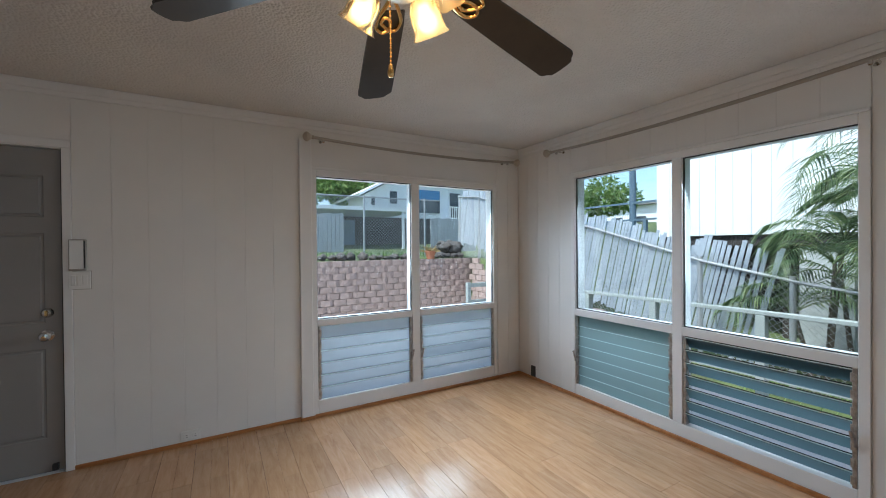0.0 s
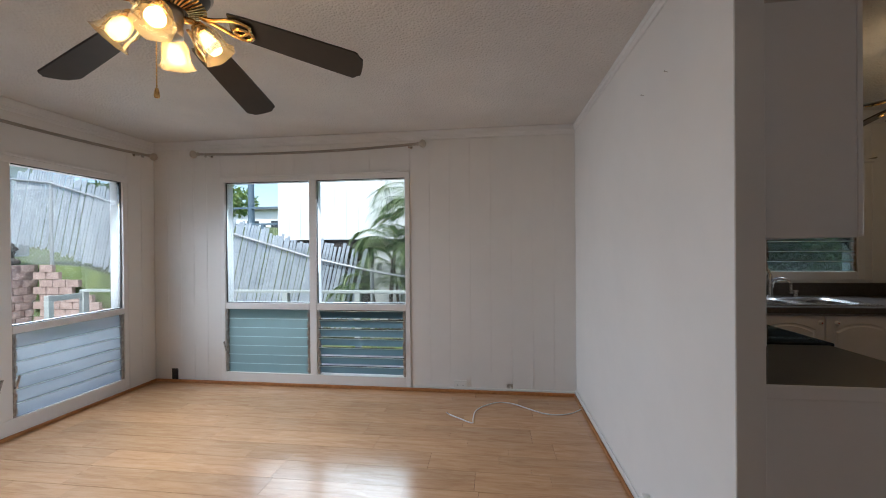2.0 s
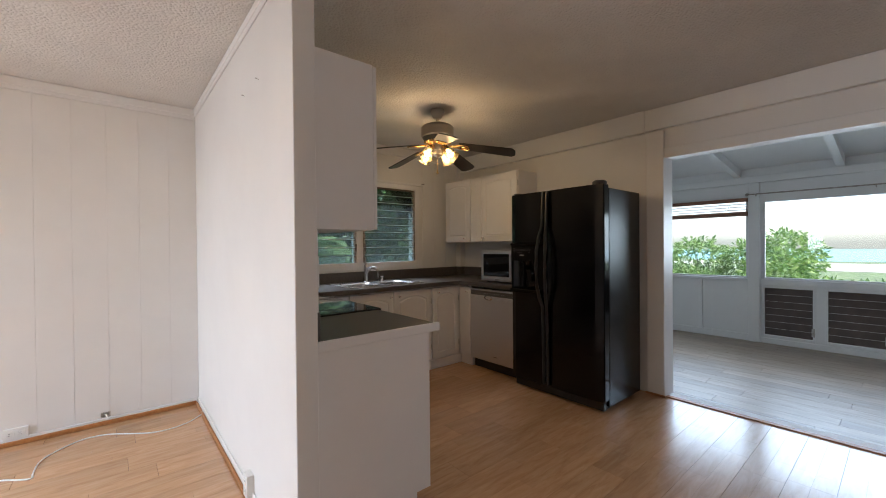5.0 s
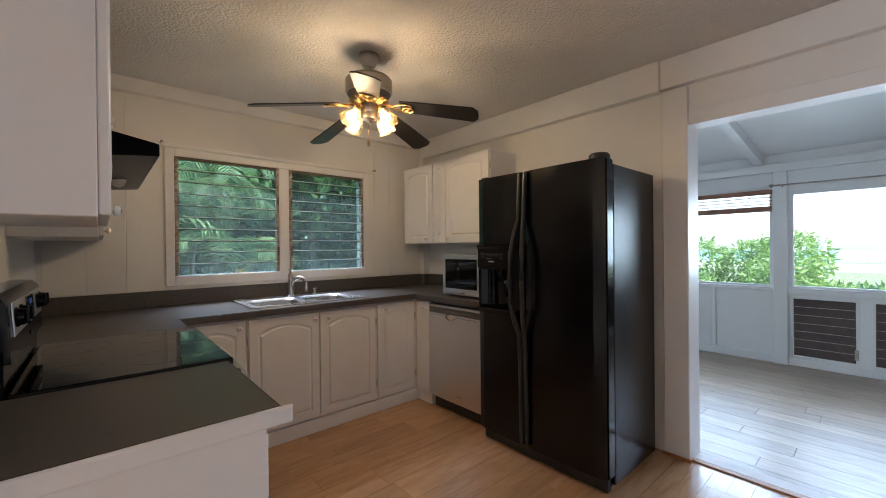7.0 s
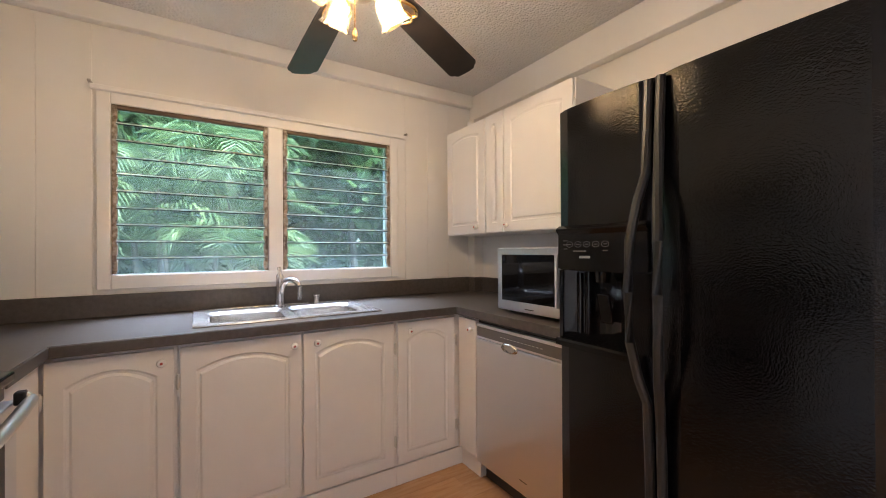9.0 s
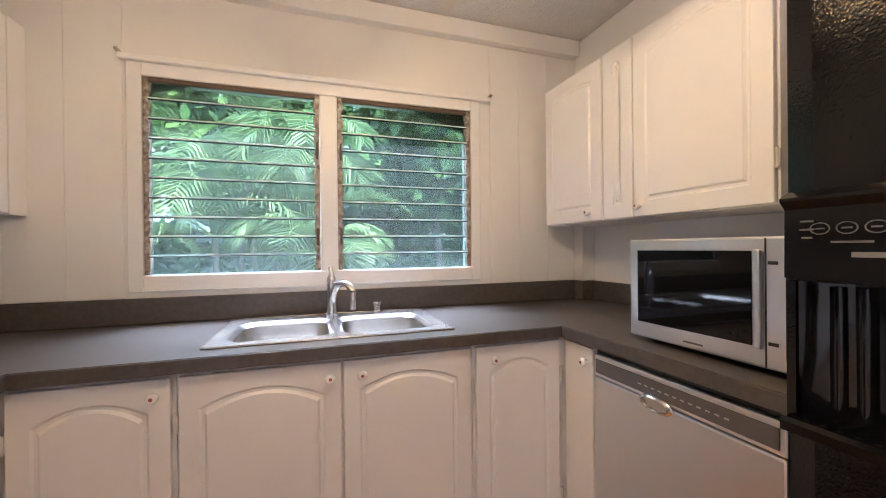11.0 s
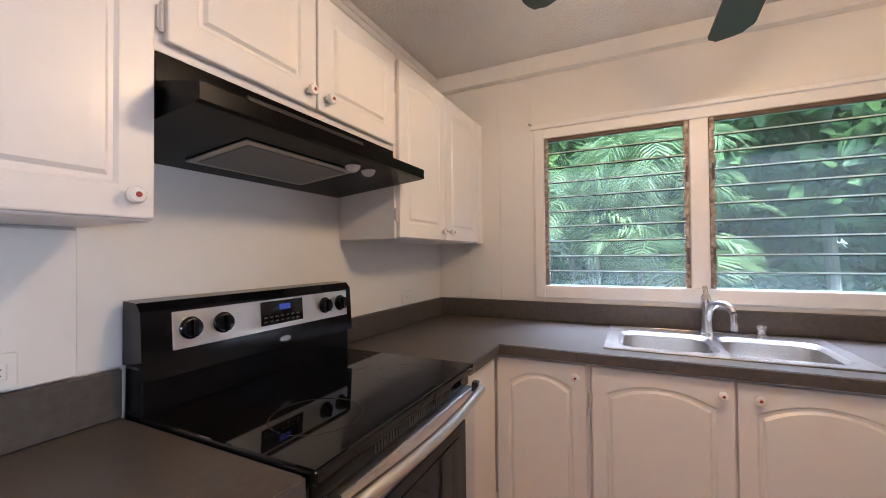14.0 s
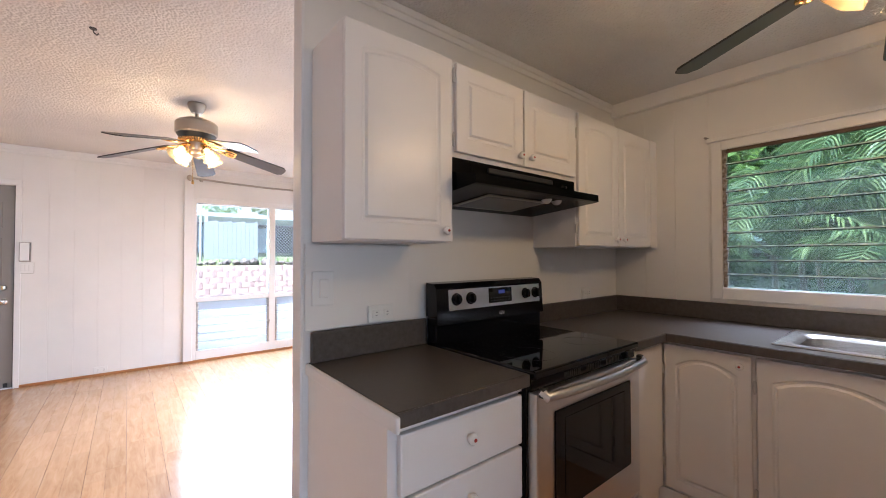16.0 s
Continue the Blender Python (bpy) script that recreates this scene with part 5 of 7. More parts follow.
for d, x in ((fd1, 1.142), (fd2, 1.212)):
    s = 1 if x < 1.18 else -1
    pth = [(x + s * 0.016, -3.318, 1.745), (x + s * 0.016, -3.308, 1.60), (x + s * 0.016, -3.30, 1.46), (x + s * 0.004, -3.272, 1.37), (x - s * 0.008, -3.25, 1.25), (x - s * 0.010, -3.243, 1.10), (x - s * 0.008, -3.25, 0.95), (x + s * 0.004, -3.272, 0.84), (x + s * 0.016, -3.30, 0.76), (x + s * 0.016, -3.308, 0.60), (x + s * 0.016, -3.318, 0.10)]
    part("handle", tube(B(), pth, 0.0145, 10), black_plastic, d, "long arched black handle", True)
part("hinge_cap", lathe(B(), [(0, 0), (0.052, 0), (0.052, 0.022), (0.044, 0.032), (0, 0.034)], Matrix.Translation((0.722, -3.385, 1.7555)) @ Matrix.Diagonal((1, 1.1, 1, 1)), 24), black_plastic, fg, "black hinge cover", True)
part("hinge_cap", box(1.50, 1.552, -3.44, -3.36, 1.7555, 1.772, 0.005), black_plastic, fg)
recess_gloss = mat("gloss_black_recess", (0.006, 0.006, 0.007), 0.07, 0.0, 0.35)
pts = [(-3.3175, 1.158), (-3.3105, 1.158), (-3.3125, 1.285), (-3.298, 1.300), (-3.298, 1.306), (-3.3175, 1.318)]
dsp = part("dispenser", prism(B(), pts, Matrix(((0, 0, 1, 1.196), (1, 0, 0, 0), (0, 1, 0, 0), (0, 0, 0, 1))), 0.352), black_gloss, fg, "gloss black ice dispenser with a lipped control panel")
bm = B()
col_ = []
for k in range(17):
    s = k / 16
    x, y = DX0 + (DX1 - DX0) * s, -3.330 - 0.070 * math.sin(math.pi * s) ** 0.6
    col_.append((bm.verts.new((x, y, DZ0)), bm.verts.new((x, y, DZ1))))
for p, q in zip(col_, col_[1:]):
    bm.faces.new((p[0], q[0], q[1], p[1]))
part("recess_wall", bm, recess_gloss, dsp, "shiny curved black recess", True)
for x in (1.46, 1.497):
    part("recess_rib", lathe(B(), [(0, 0), (0.012, 0), (0.012, DZ1 - DZ0 - 0.03), (0, DZ1 - DZ0 - 0.03)], Matrix.Translation((x, -3.372, DZ0 + 0.02)), 14), recess_gloss, dsp, "", True)
part("paddle", obox(B(), Matrix.Translation((1.385, -3.366, 1.02)) @ Matrix.Rotation(radians(-12), 4, "X"), 0.05, 0.012, 0.11, 0.005, 2), black_gloss, dsp)
part("nozzle", lathe(B(), [(0, 0), (0.024, 0), (0.03, 0.035), (0, 0.036)], Matrix.Translation((1.385, -3.352, 1.115)), 18), black_gloss, dsp, "", True)
pts = [(-3.400, 0.899), (-3.300, 0.899), (-3.292, 0.892), (-3.294, 0.874), (-3.3175, 0.866), (-3.3175, 0.8975), (-3.400, 0.8975)]
part("drip_tray", prism(B(), pts[:6] + [(-3.400, 0.8972)], Matrix(((0, 0, 1, 1.222), (1, 0, 0, 0), (0, 1, 0, 0), (0, 0, 0, 1))), 0.325), black_gloss, dsp, "shallow ledge of the drip tray")
for i in range(11):
    part("tray_bar", box(1.272 + i * 0.0235, 1.280 + i * 0.0235, -3.385, -3.305, 0.8995, 0.9025), black_gloss, dsp)
print_grey = mat("grey_panel_print", (0.10, 0.10, 0.10), 0.5)
for i in range(5):
    q = Matrix.Translation((1.345 + i * 0.037, -3.3108, 1.248)) @ Matrix.Rotation(radians(-90), 4, "X") @ Matrix.Diagonal((1, 0.72, 1, 1))
    part("button_ring", lathe(B(), [(0.0125, 0), (0.013, 0.0008), (0.0148, 0.0008), (0.0152, 0)], q, 20), print_grey, dsp, "oval grey outlined button")
    part("button_mark", box(1.338 + i * 0.037, 1.352 + i * 0.037, -3.3112, -3.3104, 1.2465, 1.2495), print_grey, dsp)
for x, w, z in ((1.512, 0.02, 1.262), (1.512, 0.022, 1.247), (1.512, 0.016, 1.232), (1.45, 0.055, 1.224), (1.345, 0.018, 1.226)):
    part("print_bar", box(x - w / 2, x + w / 2, -3.3112, -3.3100, z - 0.0018, z + 0.0018), print_grey, dsp)
part("mark_bar", box(1.405, 1.45, -3.3112, -3.3096, 1.198, 1.207), mat("silver_mark", (0.5, 0.5, 0.5), 0.3, 1.0), dsp)

outlet("wall_outlet", "y", YP0 - 0.0145, -1, 1.01, 1.072, "white double outlet above the short worktop", deep=0.01)
outlet("wall_outlet", "y", YP0, -1, 2.62, 1.06, "white outlet above the corner backsplash")
ks = thing("light_switch", (0.765, YP0 - 0.0145, 1.19), "white rocker switch beside the wall cabinet", "switch")
part("cover_plate", box(0.715, 0.80, YP0 - 0.028, YP0 - 0.015, 1.125, 1.255, 0.003, 2), white_plastic, ks)
part("rocker", box(0.74, 0.775, YP0 - 0.034, YP0 - 0.0285, 1.155, 1.225, 0.002), white_plastic, ks)

# ---- sunroom ----
_sh = [(-1.75, 0.40, 0.83, 1.845), (0.54, 2.2, 0.83, 1.90), (-1.75, -0.80, 0.08, 0.745), (-0.70, -0.19, 0.08, 0.745), (-0.11, 0.40, 0.08, 0.745)]
bm = B()
slab_with_holes(bm, "y", SY - 0.12, SY, SW0, SW1, -0.3, 0.79, [h for h in _sh if h[3] < 0.8])
slab_with_holes(bm, "y", SY - 0.12, SY, SW0, SW1, 0.79, 2.35, [h for h in _sh if h[3] > 0.8])
structure("wall_sunroom_south", bm, sunroom_paint, "white painted sunroom wall of windows", "wall")
structure("wall_sunroom_east", box(SW1, SW1 + 0.12, SY - 0.12, YS - T, -0.3, 2.7), sunroom_paint, "plain white sunroom wall", "wall")
structure("wall_sunroom_west", box(SW0 - 0.12, SW0, SY - 0.12, YS - T, -0.3, 2.7), sunroom_paint, "plain white sunroom wall", "wall")
structure("wall_sunroom_north_west", box(SW0, XW, YS - T, YS - 0.001, -0.3, 2.75), sunroom_paint, "plain white sunroom wall", "wall")
structure("wall_sunroom_above", box(XW, XK, YS - T, YS - 0.001, ZC + 0.121, 2.85), sunroom_paint, "white wall above the opening", "wall")
# sloping ceiling with rafters
_s0, _s1 = (SY - 0.12, 2.26), (YS - T + 0.001, 2.62)
_sl = (_s1[1] - _s0[1]) / (_s1[0] - _s0[0])
bm = B()
prism(bm, [(_s0[0], _s0[1]), (_s1[0], _s1[1]), (_s1[0], _s1[1] + 0.1), (_s0[0], _s0[1] + 0.1)], Matrix(((0, 0, 1, SW0 - 0.1), (1, 0, 0, 0), (0, 1, 0, 0), (0, 0, 0, 1))), SW1 - SW0 + 0.2)
structure("ceiling_sunroom", bm, sunroom_paint, "sloping white boarded ceiling", "ceiling")
for k in range(7):
    x = 0.62 + (k - 3) * 0.98
    bm = prism(B(), [(_s0[0] + 0.13, _s0[1] - 0.10 + 0.13 * _sl), (_s1[0], _s1[1] - 0.10), (_s1[0], _s1[1] - 0.001), (_s0[0] + 0.13, _s0[1] - 0.001 + 0.13 * _sl)], Matrix(((0, 0, 1, x), (1, 0, 0, 0), (0, 1, 0, 0), (0, 0, 0, 1))), 0.075)
    structure("trim_rafter", bm, sunroom_paint, "white painted rafter under the sloping ceiling", "rafter")
structure("trim_plate_beam", box(SW0, SW1, SY, SY + 0.055, 2.08, 2.17, 0.004), sunroom_paint, "white wall plate under the rafters", "beam")
structure("trim_sunroom_post", box(0.415, 0.535, SY, SY + 0.05, 0.0, 2.079, 0.004), sunroom_paint, "white painted window post", "post")
structure("trim_sunroom_base", box(0.536, SW1, SY, SY + 0.025, 0.0, 0.09, 0.004), sunroom_paint, "white sunroom baseboard", "baseboard")
structure("trim_sunroom_base", box(-2.4, 0.414, SY, SY + 0.02, 0.0, 0.07, 0.004), sunroom_paint, "white sunroom baseboard", "baseboard")
structure("trim_sunroom_stud", box(1.07, 1.115, SY, SY + 0.03, 0.091, 0.79, 0.003), sunroom_paint, "white stud on the lower wall", "stud")
structure("trim_sunroom_stud", box(1.95, 1.995, SY, SY + 0.03, 0.091, 0.79, 0.003), sunroom_paint, "white stud on the lower wall", "stud")
structure("trim_sunroom_sill", box(0.536, 2.3, SY - 0.02, SY + 0.05, 0.791, 0.83, 0.004), sunroom_paint, "white window sill board", "sill")
structure("trim_sunroom_sill", box(-1.8, 0.414, SY - 0.02, SY + 0.04, 0.765, 0.83, 0.004), sunroom_paint, "white window sill board", "sill")
for i, (a, b, c, d) in enumerate(_sh[:2]):
    w = thing("window_5" if i == 0 else "window_6", (a, SY, c), "wide white framed sunroom window over the sea view" if i == 0 else "white framed sunroom window with a raised blind", "window", "", "structure")
    part("glass_pane", box(a, b, SY - 0.05, SY - 0.045, c, d), sea_glass, w).visible_shadow = False
    for u0, u1, z0, z1 in ((a, a + 0.03, c, d), (b - 0.03, b, c, d), (a + 0.03, b - 0.03, c, c + 0.02), (a + 0.03, b - 0.03, d - 0.02, d)):
        part("frame_bar", box(u0, u1, SY - 0.044, SY - 0.01, z0, z1, 0.003), sunroom_paint, w)
brown_slat = mat("dark_brown_slat", (0.045, 0.026, 0.02), 0.45)
vary(brown_slat, [(0.030, 0.018, 0.014), (0.06, 0.036, 0.028)], 8)
for a, b, c, d in _sh[2:]:
    w = thing("jalousie", ((a + b) / 2, SY, c), "closed dark brown wooden jalousie under the window", "jalousie", "sunroom jalousies")
    for u0, u1, z0, z1 in ((a, a + 0.025, c, d), (b - 0.025, b, c, d), (a + 0.025, b - 0.025, c, c + 0.03), (a + 0.025, b - 0.025, d - 0.03, d)):
        part("frame_bar", box(u0, u1, SY - 0.05, SY + 0.012, z0, z1, 0.003), sunroom_paint, w)
    n = 7
    for k in range(n):
        z = c + 0.03 + (d - c - 0.06) * (k + 0.5) / n
        m = Matrix.Translation(((a + b) / 2, SY - 0.02, z)) @ Matrix.Rotation(radians(10), 4, "X")
        sl_ = part("slat", obox(B(), m, b - a - 0.052, 0.008, (d - c - 0.06) / n * 1.06, 0.002), brown_slat, w)
        part("slat_edge", obox(B(), m @ Matrix.Translation((0, 0.006, -(d - c - 0.06) / n * 0.5)), b - a - 0.052, 0.003, 0.004), alu, sl_)
    bm = B()
    cyl(bm, (a + 0.02, SY + 0.012, c + 0.12), (a + 0.02, SY + 0.045, c + 0.12), 0.012, seg=10)
    bx(bm, a + 0.005, a + 0.035, SY + 0.012, SY + 0.022, c + 0.07, c + 0.17, 0.003)
    part("crank", bm, alu, w, "metal jalousie crank")
bl = thing("window_blind", (1.2, SY, 1.78), "raised brown wooden venetian blind", "blind")
part("head_rail", box(0.545, 2.19, SY - 0.005, SY + 0.05, 1.845, 1.895, 0.003), blind_wood, bl)
for k in range(3):
    part("slat", obox(B(), Matrix.Translation((1.367, SY + 0.02, 1.815 - k * 0.038)) @ Matrix.Rotation(radians(8), 4, "X"), 1.64, 0.05, 0.004), blind_wood, bl)
part("bottom_rail", box(0.547, 2.187, SY - 0.005, SY + 0.045, 1.655, 1.715, 0.004), blind_wood, bl)
for x in (0.75, 1.35, 1.95):
    part("cord", cyl(B(), (x, SY + 0.03, 1.66), (x, SY + 0.03, 1.85), 0.003, seg=6), white_plastic, bl)
rd = thing("curtain_rod", (0.5, SY + 0.07, 1.93), "thin metal curtain rod over the sunroom window", "curtain rod", "curtain rods")
part("rod", tube(B(), [(0.52, SY + 0.08, 1.93), (-0.6, SY + 0.08, 1.925), (-1.8, SY + 0.08, 1.93)], 0.008, 8), alu, rd)
part("finial", lathe(B(), [(0.008, 0), (0.016, 0.01), (0.02, 0.025), (0.006, 0.04), (0, 0.041)], Matrix.Translation((0.52, SY + 0.08, 1.93)) @ Matrix.Rotation(radians(90), 4, "Y"), 14), alu, rd, "", True)
for x in (0.45, -0.6):
    part("bracket", tube(B(), [(x, SY + 0.08, 1.928), (x, SY + 0.05, 1.91), (x, SY + (0.05 if x > 0 else 0.0), 1.905)], 0.006, 6), alu, rd)

# ---- outdoors ----
grass_mat = mat("grass_ground", (0.09, 0.12, 0.035), 0.9)
vary(grass_mat, [(0.05, 0.045, 0.02), (0.07, 0.10, 0.03), (0.15, 0.18, 0.06)], 1.4, detail=8.0)
bump(grass_mat, 30, 0.6, 0.03)
concrete = mat("pale_concrete", (0.50, 0.48, 0.45), 0.8)
vary(concrete, [(0.40, 0.38, 0.35), (0.56, 0.54, 0.51)], 1.5, detail=8.0)
bump(concrete, 60, 0.2, 0.003)
block_mat = mat("split_face_block", (0.25, 0.18, 0.155), 0.9)
vary(block_mat, [(0.25, 0.175, 0.15), (0.35, 0.255, 0.22), (0.43, 0.33, 0.29)], 14, detail=8.0)
bump(block_mat, 40, 0.7, 0.02)
lava = mat("lava_rock", (0.07, 0.06, 0.055), 0.9)
vary(lava, [(0.035, 0.03, 0.03), (0.13, 0.115, 0.10)], 9, detail=8.0)
bump(lava, 30, 0.8, 0.03)
galv = mat("galvanised_wire", (0.40, 0.41, 0.41), 0.5, 0.7)
vinyl = mat("weathered_white_slat", (0.62, 0.66, 0.68), 0.6)
vary(vinyl, [(0.25, 0.29, 0.33), (0.40, 0.44, 0.48)], 5, rough=(0.5, 0.7))
house_white = paint("house_white", (0.78, 0.80, 0.80), 0.6, 0.05, 0.05)
roof_mat = mat("grey_roof", (0.24, 0.23, 0.22), 0.8)
vary(roof_mat, [(0.18, 0.17, 0.165), (0.28, 0.27, 0.26)], 6)
# near-black that puts the shade under house and carport into the colour
dark_void = paint("shaded_void_paint", (0.05, 0.042, 0.036), 0.8, 0.3)
blue_door = paint("faded_blue_door", (0.18, 0.26, 0.33), 0.6, 0.1)
grey_board = paint("grey_weathered_board", (0.38, 0.40, 0.41), 0.8, 0.2)
terracotta = paint("terracotta", (0.42, 0.17, 0.09), 0.7, 0.15)
rail_paint = paint("pale_green_rail_paint", (0.34, 0.37, 0.35), 0.6, 0.1)


def step(a, b, v):
    s = min(1.0, max(0.0, (v - a) / (b - a)))
    return s * s * (3 - 2 * s)


def ground_z(x, y):
    z = -0.42
    north = 1.06 + 0.02 * max(0.0, y - 9) + 1.2 * step(18, 40, y)
    z += (north + 0.42) * step(9.02, 9.12, y) * (1 if x < 6.2 else 1)
    if 3.0 < y <= 9.12 and x > 6.0:
        z = max(z, -0.42 + 1.5 * step(3.0, 9.0, y) * step(6.05, 6.35, x))
    if y < -7.2:
        z -= 6.0 * step(7.2, 22, -y) + 53.0 * step(18, 320, -y)
    if x > 12:
        z += 1.6 * step(12, 22, x) * step(-4, 6, y)
    return z


_xs = sorted(set([-2500, -900, -400, -160, -80, -40, -20, -12, -8, -4] + [v * 1.0 for v in range(-3, 14)] + [5.9, 6.05, 6.2, 6.35] + [16, 20, 26, 35, 50, 80, 160, 400, 900, 2500]))
_ys = sorted(set([-1780, -1200, -800, -500, -320, -240, -180, -130, -90, -60, -45, -35, -28, -22, -18, -15, -12, -10, -8.5, -7.2] + [v * 1.0 for v in range(-6, 9)] + [8.95, 9.02, 9.07, 9.12, 9.3, 10, 11, 13, 16, 19, 22, 26, 30, 36, 45, 70, 120, 300, 900, 2500]))
gv = [(x, y, ground_z(x, y) + (0.03 * math.sin(x * 2.1 + y * 1.7) if abs(x) < 60 and abs(y) < 60 else 0)) for y in _ys for x in _xs]
nx = len(_xs)
gf = [(j * nx + i, j * nx + i + 1, (j + 1) * nx + i + 1, (j + 1) * nx + i) for j in range(len(_ys) - 1) for i in range(nx - 1)]
gme = bpy.data.meshes.new("ground")
gme.from_pydata(gv, [], gf)
gme.materials.append(grass_mat)
gme.polygons.foreach_set("use_smooth", [True] * len(gf))
tagged(new("ground", gme), "uneven grassy ground falling away to the coast", "ground", "", "structure")
sea_mat = mat("sea_water", (0.03, 0.16, 0.20), 0.25)
vary(sea_mat, [(0.02, 0.14, 0.19), (0.05, 0.22, 0.25)], 0.01)
structure("water", box(-4800, 4800, -4900, -1500, -61, -59.9), sea_mat, "distant pale turquoise sea", "sea")
shore = mat("pale_shore_land", (0.32, 0.30, 0.25), 0.9)
vary(shore, [(0.10, 0.14, 0.06), (0.36, 0.33, 0.28)], 0.02)
structure("ground_shore", box(-2400, 2400, -1600, -1150, -60, -58.6), shore, "distant pale flat shore", "shore")
structure("pavement_patio", box(-6, 6.0, YN + T, 8.88, -0.6, -0.30), concrete, "pale concrete patio outside the north window", "patio")
structure("pavement_walk", box(XE + T + 0.001, 4.85, YP1 - 1.0, YN + T - 0.001, -0.6, -0.13), concrete, "pale concrete walkway along the house", "walkway")

# planter step on the patio
pm_ = thing("door_mat", (3.3, 5.4, -0.30), "dark mat lying on the concrete patio", "mat")
part("pile", box(2.9, 4.1, 5.2, 5.75, -0.2995, -0.285, 0.004), mat("dark_rubber", (0.03, 0.03, 0.032), 0.9), pm_)

# retaining wall of split blocks
rw = thing("retaining_wall", (1.5, 8.9, -0.30), "reddish brown split-face block retaining wall", "retaining wall")
core = B()
bx(core, -4.0, 6.30, 8.97, 9.10, -0.5, 1.06)
bx(core, 6.17, 6.30, 4.6, 8.97, -0.5, 0.2)
part("core", core, block_mat, rw)
bw, bh = 0.30, 0.148
def block_mesh(seed):
    r = random.Random(seed)
    bm = B()
    o = [(-bw / 2 + 0.003, 0.075), (-bw / 2 + 0.006, 0.018), (-bw / 2 + 0.085, 0.0), (bw / 2 - 0.085, -0.004), (bw / 2 - 0.006, 0.018), (bw / 2 - 0.003, 0.075)]
    prism(bm, [(u, v) for u, v in o], Matrix.Translation((0, 0, 0.004)), bh - 0.010)
    for v in bm.verts:
        v.co.y += r.uniform(-0.008, 0.008)
        v.co.z += r.uniform(-0.002, 0.002)
    bmesh.ops.recalc_face_normals(bm, faces=bm.faces)
    me = bpy.data.meshes.new("block")
    bm.to_mesh(me)
    bm.free()
    me.materials.append(block_mat)
    return me
bms = [block_mesh(k) for k in range(5)]
br = random.Random(3)
for j in range(10):
    z = -0.408 + j * bh
    for i in range(30):
        x = -2.7 + i * bw + (bw / 2 if j % 2 else 0)
        if x > 6.15:
            continue
        ob = new("block", bms[br.randrange(5)])
        ob.parent, ob.matrix_parent_inverse = rw, WM[rw].inverted()
        ob.matrix_basis = Matrix.Translation((x, 8.871 + 0.012 * j - 0.03, z))
    for i in range(9):
        y = 8.7 - i * bw - (bw / 2 if j % 2 else 0)
        if z > 0.98 - 0.17 * i:
            continue
        ob = new("block", bms[br.randrange(5)])
        ob.parent, ob.matrix_parent_inverse = rw, WM[rw].inverted()
        ob.matrix_basis = Matrix.Translation((6.10, y, z)) @ Matrix.Rotation(radians(-90), 4, "Z")


def rock_mesh(seed):
    bm = B()
    bmesh.ops.create_icosphere(bm, subdivisions=3, radius=1.0)
    for v in bm.verts:
        n = noise.noise(v.co * 1.3 + Vector((seed * 7.3, 0, 0))) * 0.45 + noise.noise(v.co * 3.5 + Vector((0, seed * 3.1, 0))) * 0.18
        v.co *= 1 + n
        v.co.z *= 0.72
    me = bpy.data.meshes.new("rock")
    bm.to_mesh(me)
    bm.free()
    me.materials.append(lava)
    me.polygons.foreach_set("use_smooth", [True] * len(me.polygons))
    return me
rms = [rock_mesh(k) for k in range(6)]
rr_ = random.Random(8)
def rock(x, y, z, s):
    ob = new("rock", rms[rr_.randrange(6)])
    ob.matrix_world = Matrix.Translation((x, y, z)) @ Matrix.Rotation(rr_.uniform(0, 6.28), 4, "Z") @ Matrix.Diagonal((s, s * rr_.uniform(0.7, 1.0), s * rr_.uniform(0.7, 1.0), 1))
    tagged(ob, "dark rough lava rock on the retaining wall", "rock", "lava rocks")
x = 0.6
while x < 6.1:
    s = rr_.uniform(0.07, 0.17)
    if abs(x - 5.02) > 0.25:
        rock(x, 9.25 + rr_.uniform(-0.03, 0.1), 1.07 + s * 0.5, s)
    x += s * 1.7
for k in range(14):
    s = rr_.uniform(0.12, 0.22)
    rock(5.55 + rr_.uniform(0, 0.6), 9.5 + rr_.uniform(-0.1, 0.5), 1.10 + rr_.uniform(0.0, 0.38), s)

pt = thing("flower_pot", (5.02, 9.06, 1.06), "terracotta pot with a dry spiky plant", "flower pot")
P0 = Matrix.Translation((5.02, 9.05, 1.065))
part("pot", lathe(B(), [(0, 0), (0.10, 0), (0.135, 0.17), (0.155, 0.17), (0.155, 0.215), (0.135, 0.215), (0.125, 0.18), (0, 0.18)], P0, 24), terracotta, pt, "", True)
dry = mat("dry_leaf", (0.34, 0.26, 0.11), 0.8)
bm = B()
for k in range(46):
    a, e, l = rr_.uniform(0, 6.28), rr_.uniform(0.2, 1.3), rr_.uniform(0.15, 0.32)
    d = Vector((math.cos(a) * math.cos(e), math.sin(a) * math.cos(e), math.sin(e)))
    b0 = Vector((5.02, 9.05, 1.24)) + Vector((math.cos(a), math.sin(a), 0)) * 0.03
    s = d.cross(Vector((0, 0, 1))).normalized() * 0.009
    v = [bm.verts.new(p) for p in (b0 - s, b0 + s, b0 + d * l * 0.6 + s * 0.8, b0 + d * l - Vector((0, 0, 0.05)), b0 + d * l * 0.6 - s * 0.8)]
    bm.faces.new(v)
part("dry_plant", bm, dry, pt, "dry yellow spiky leaves")


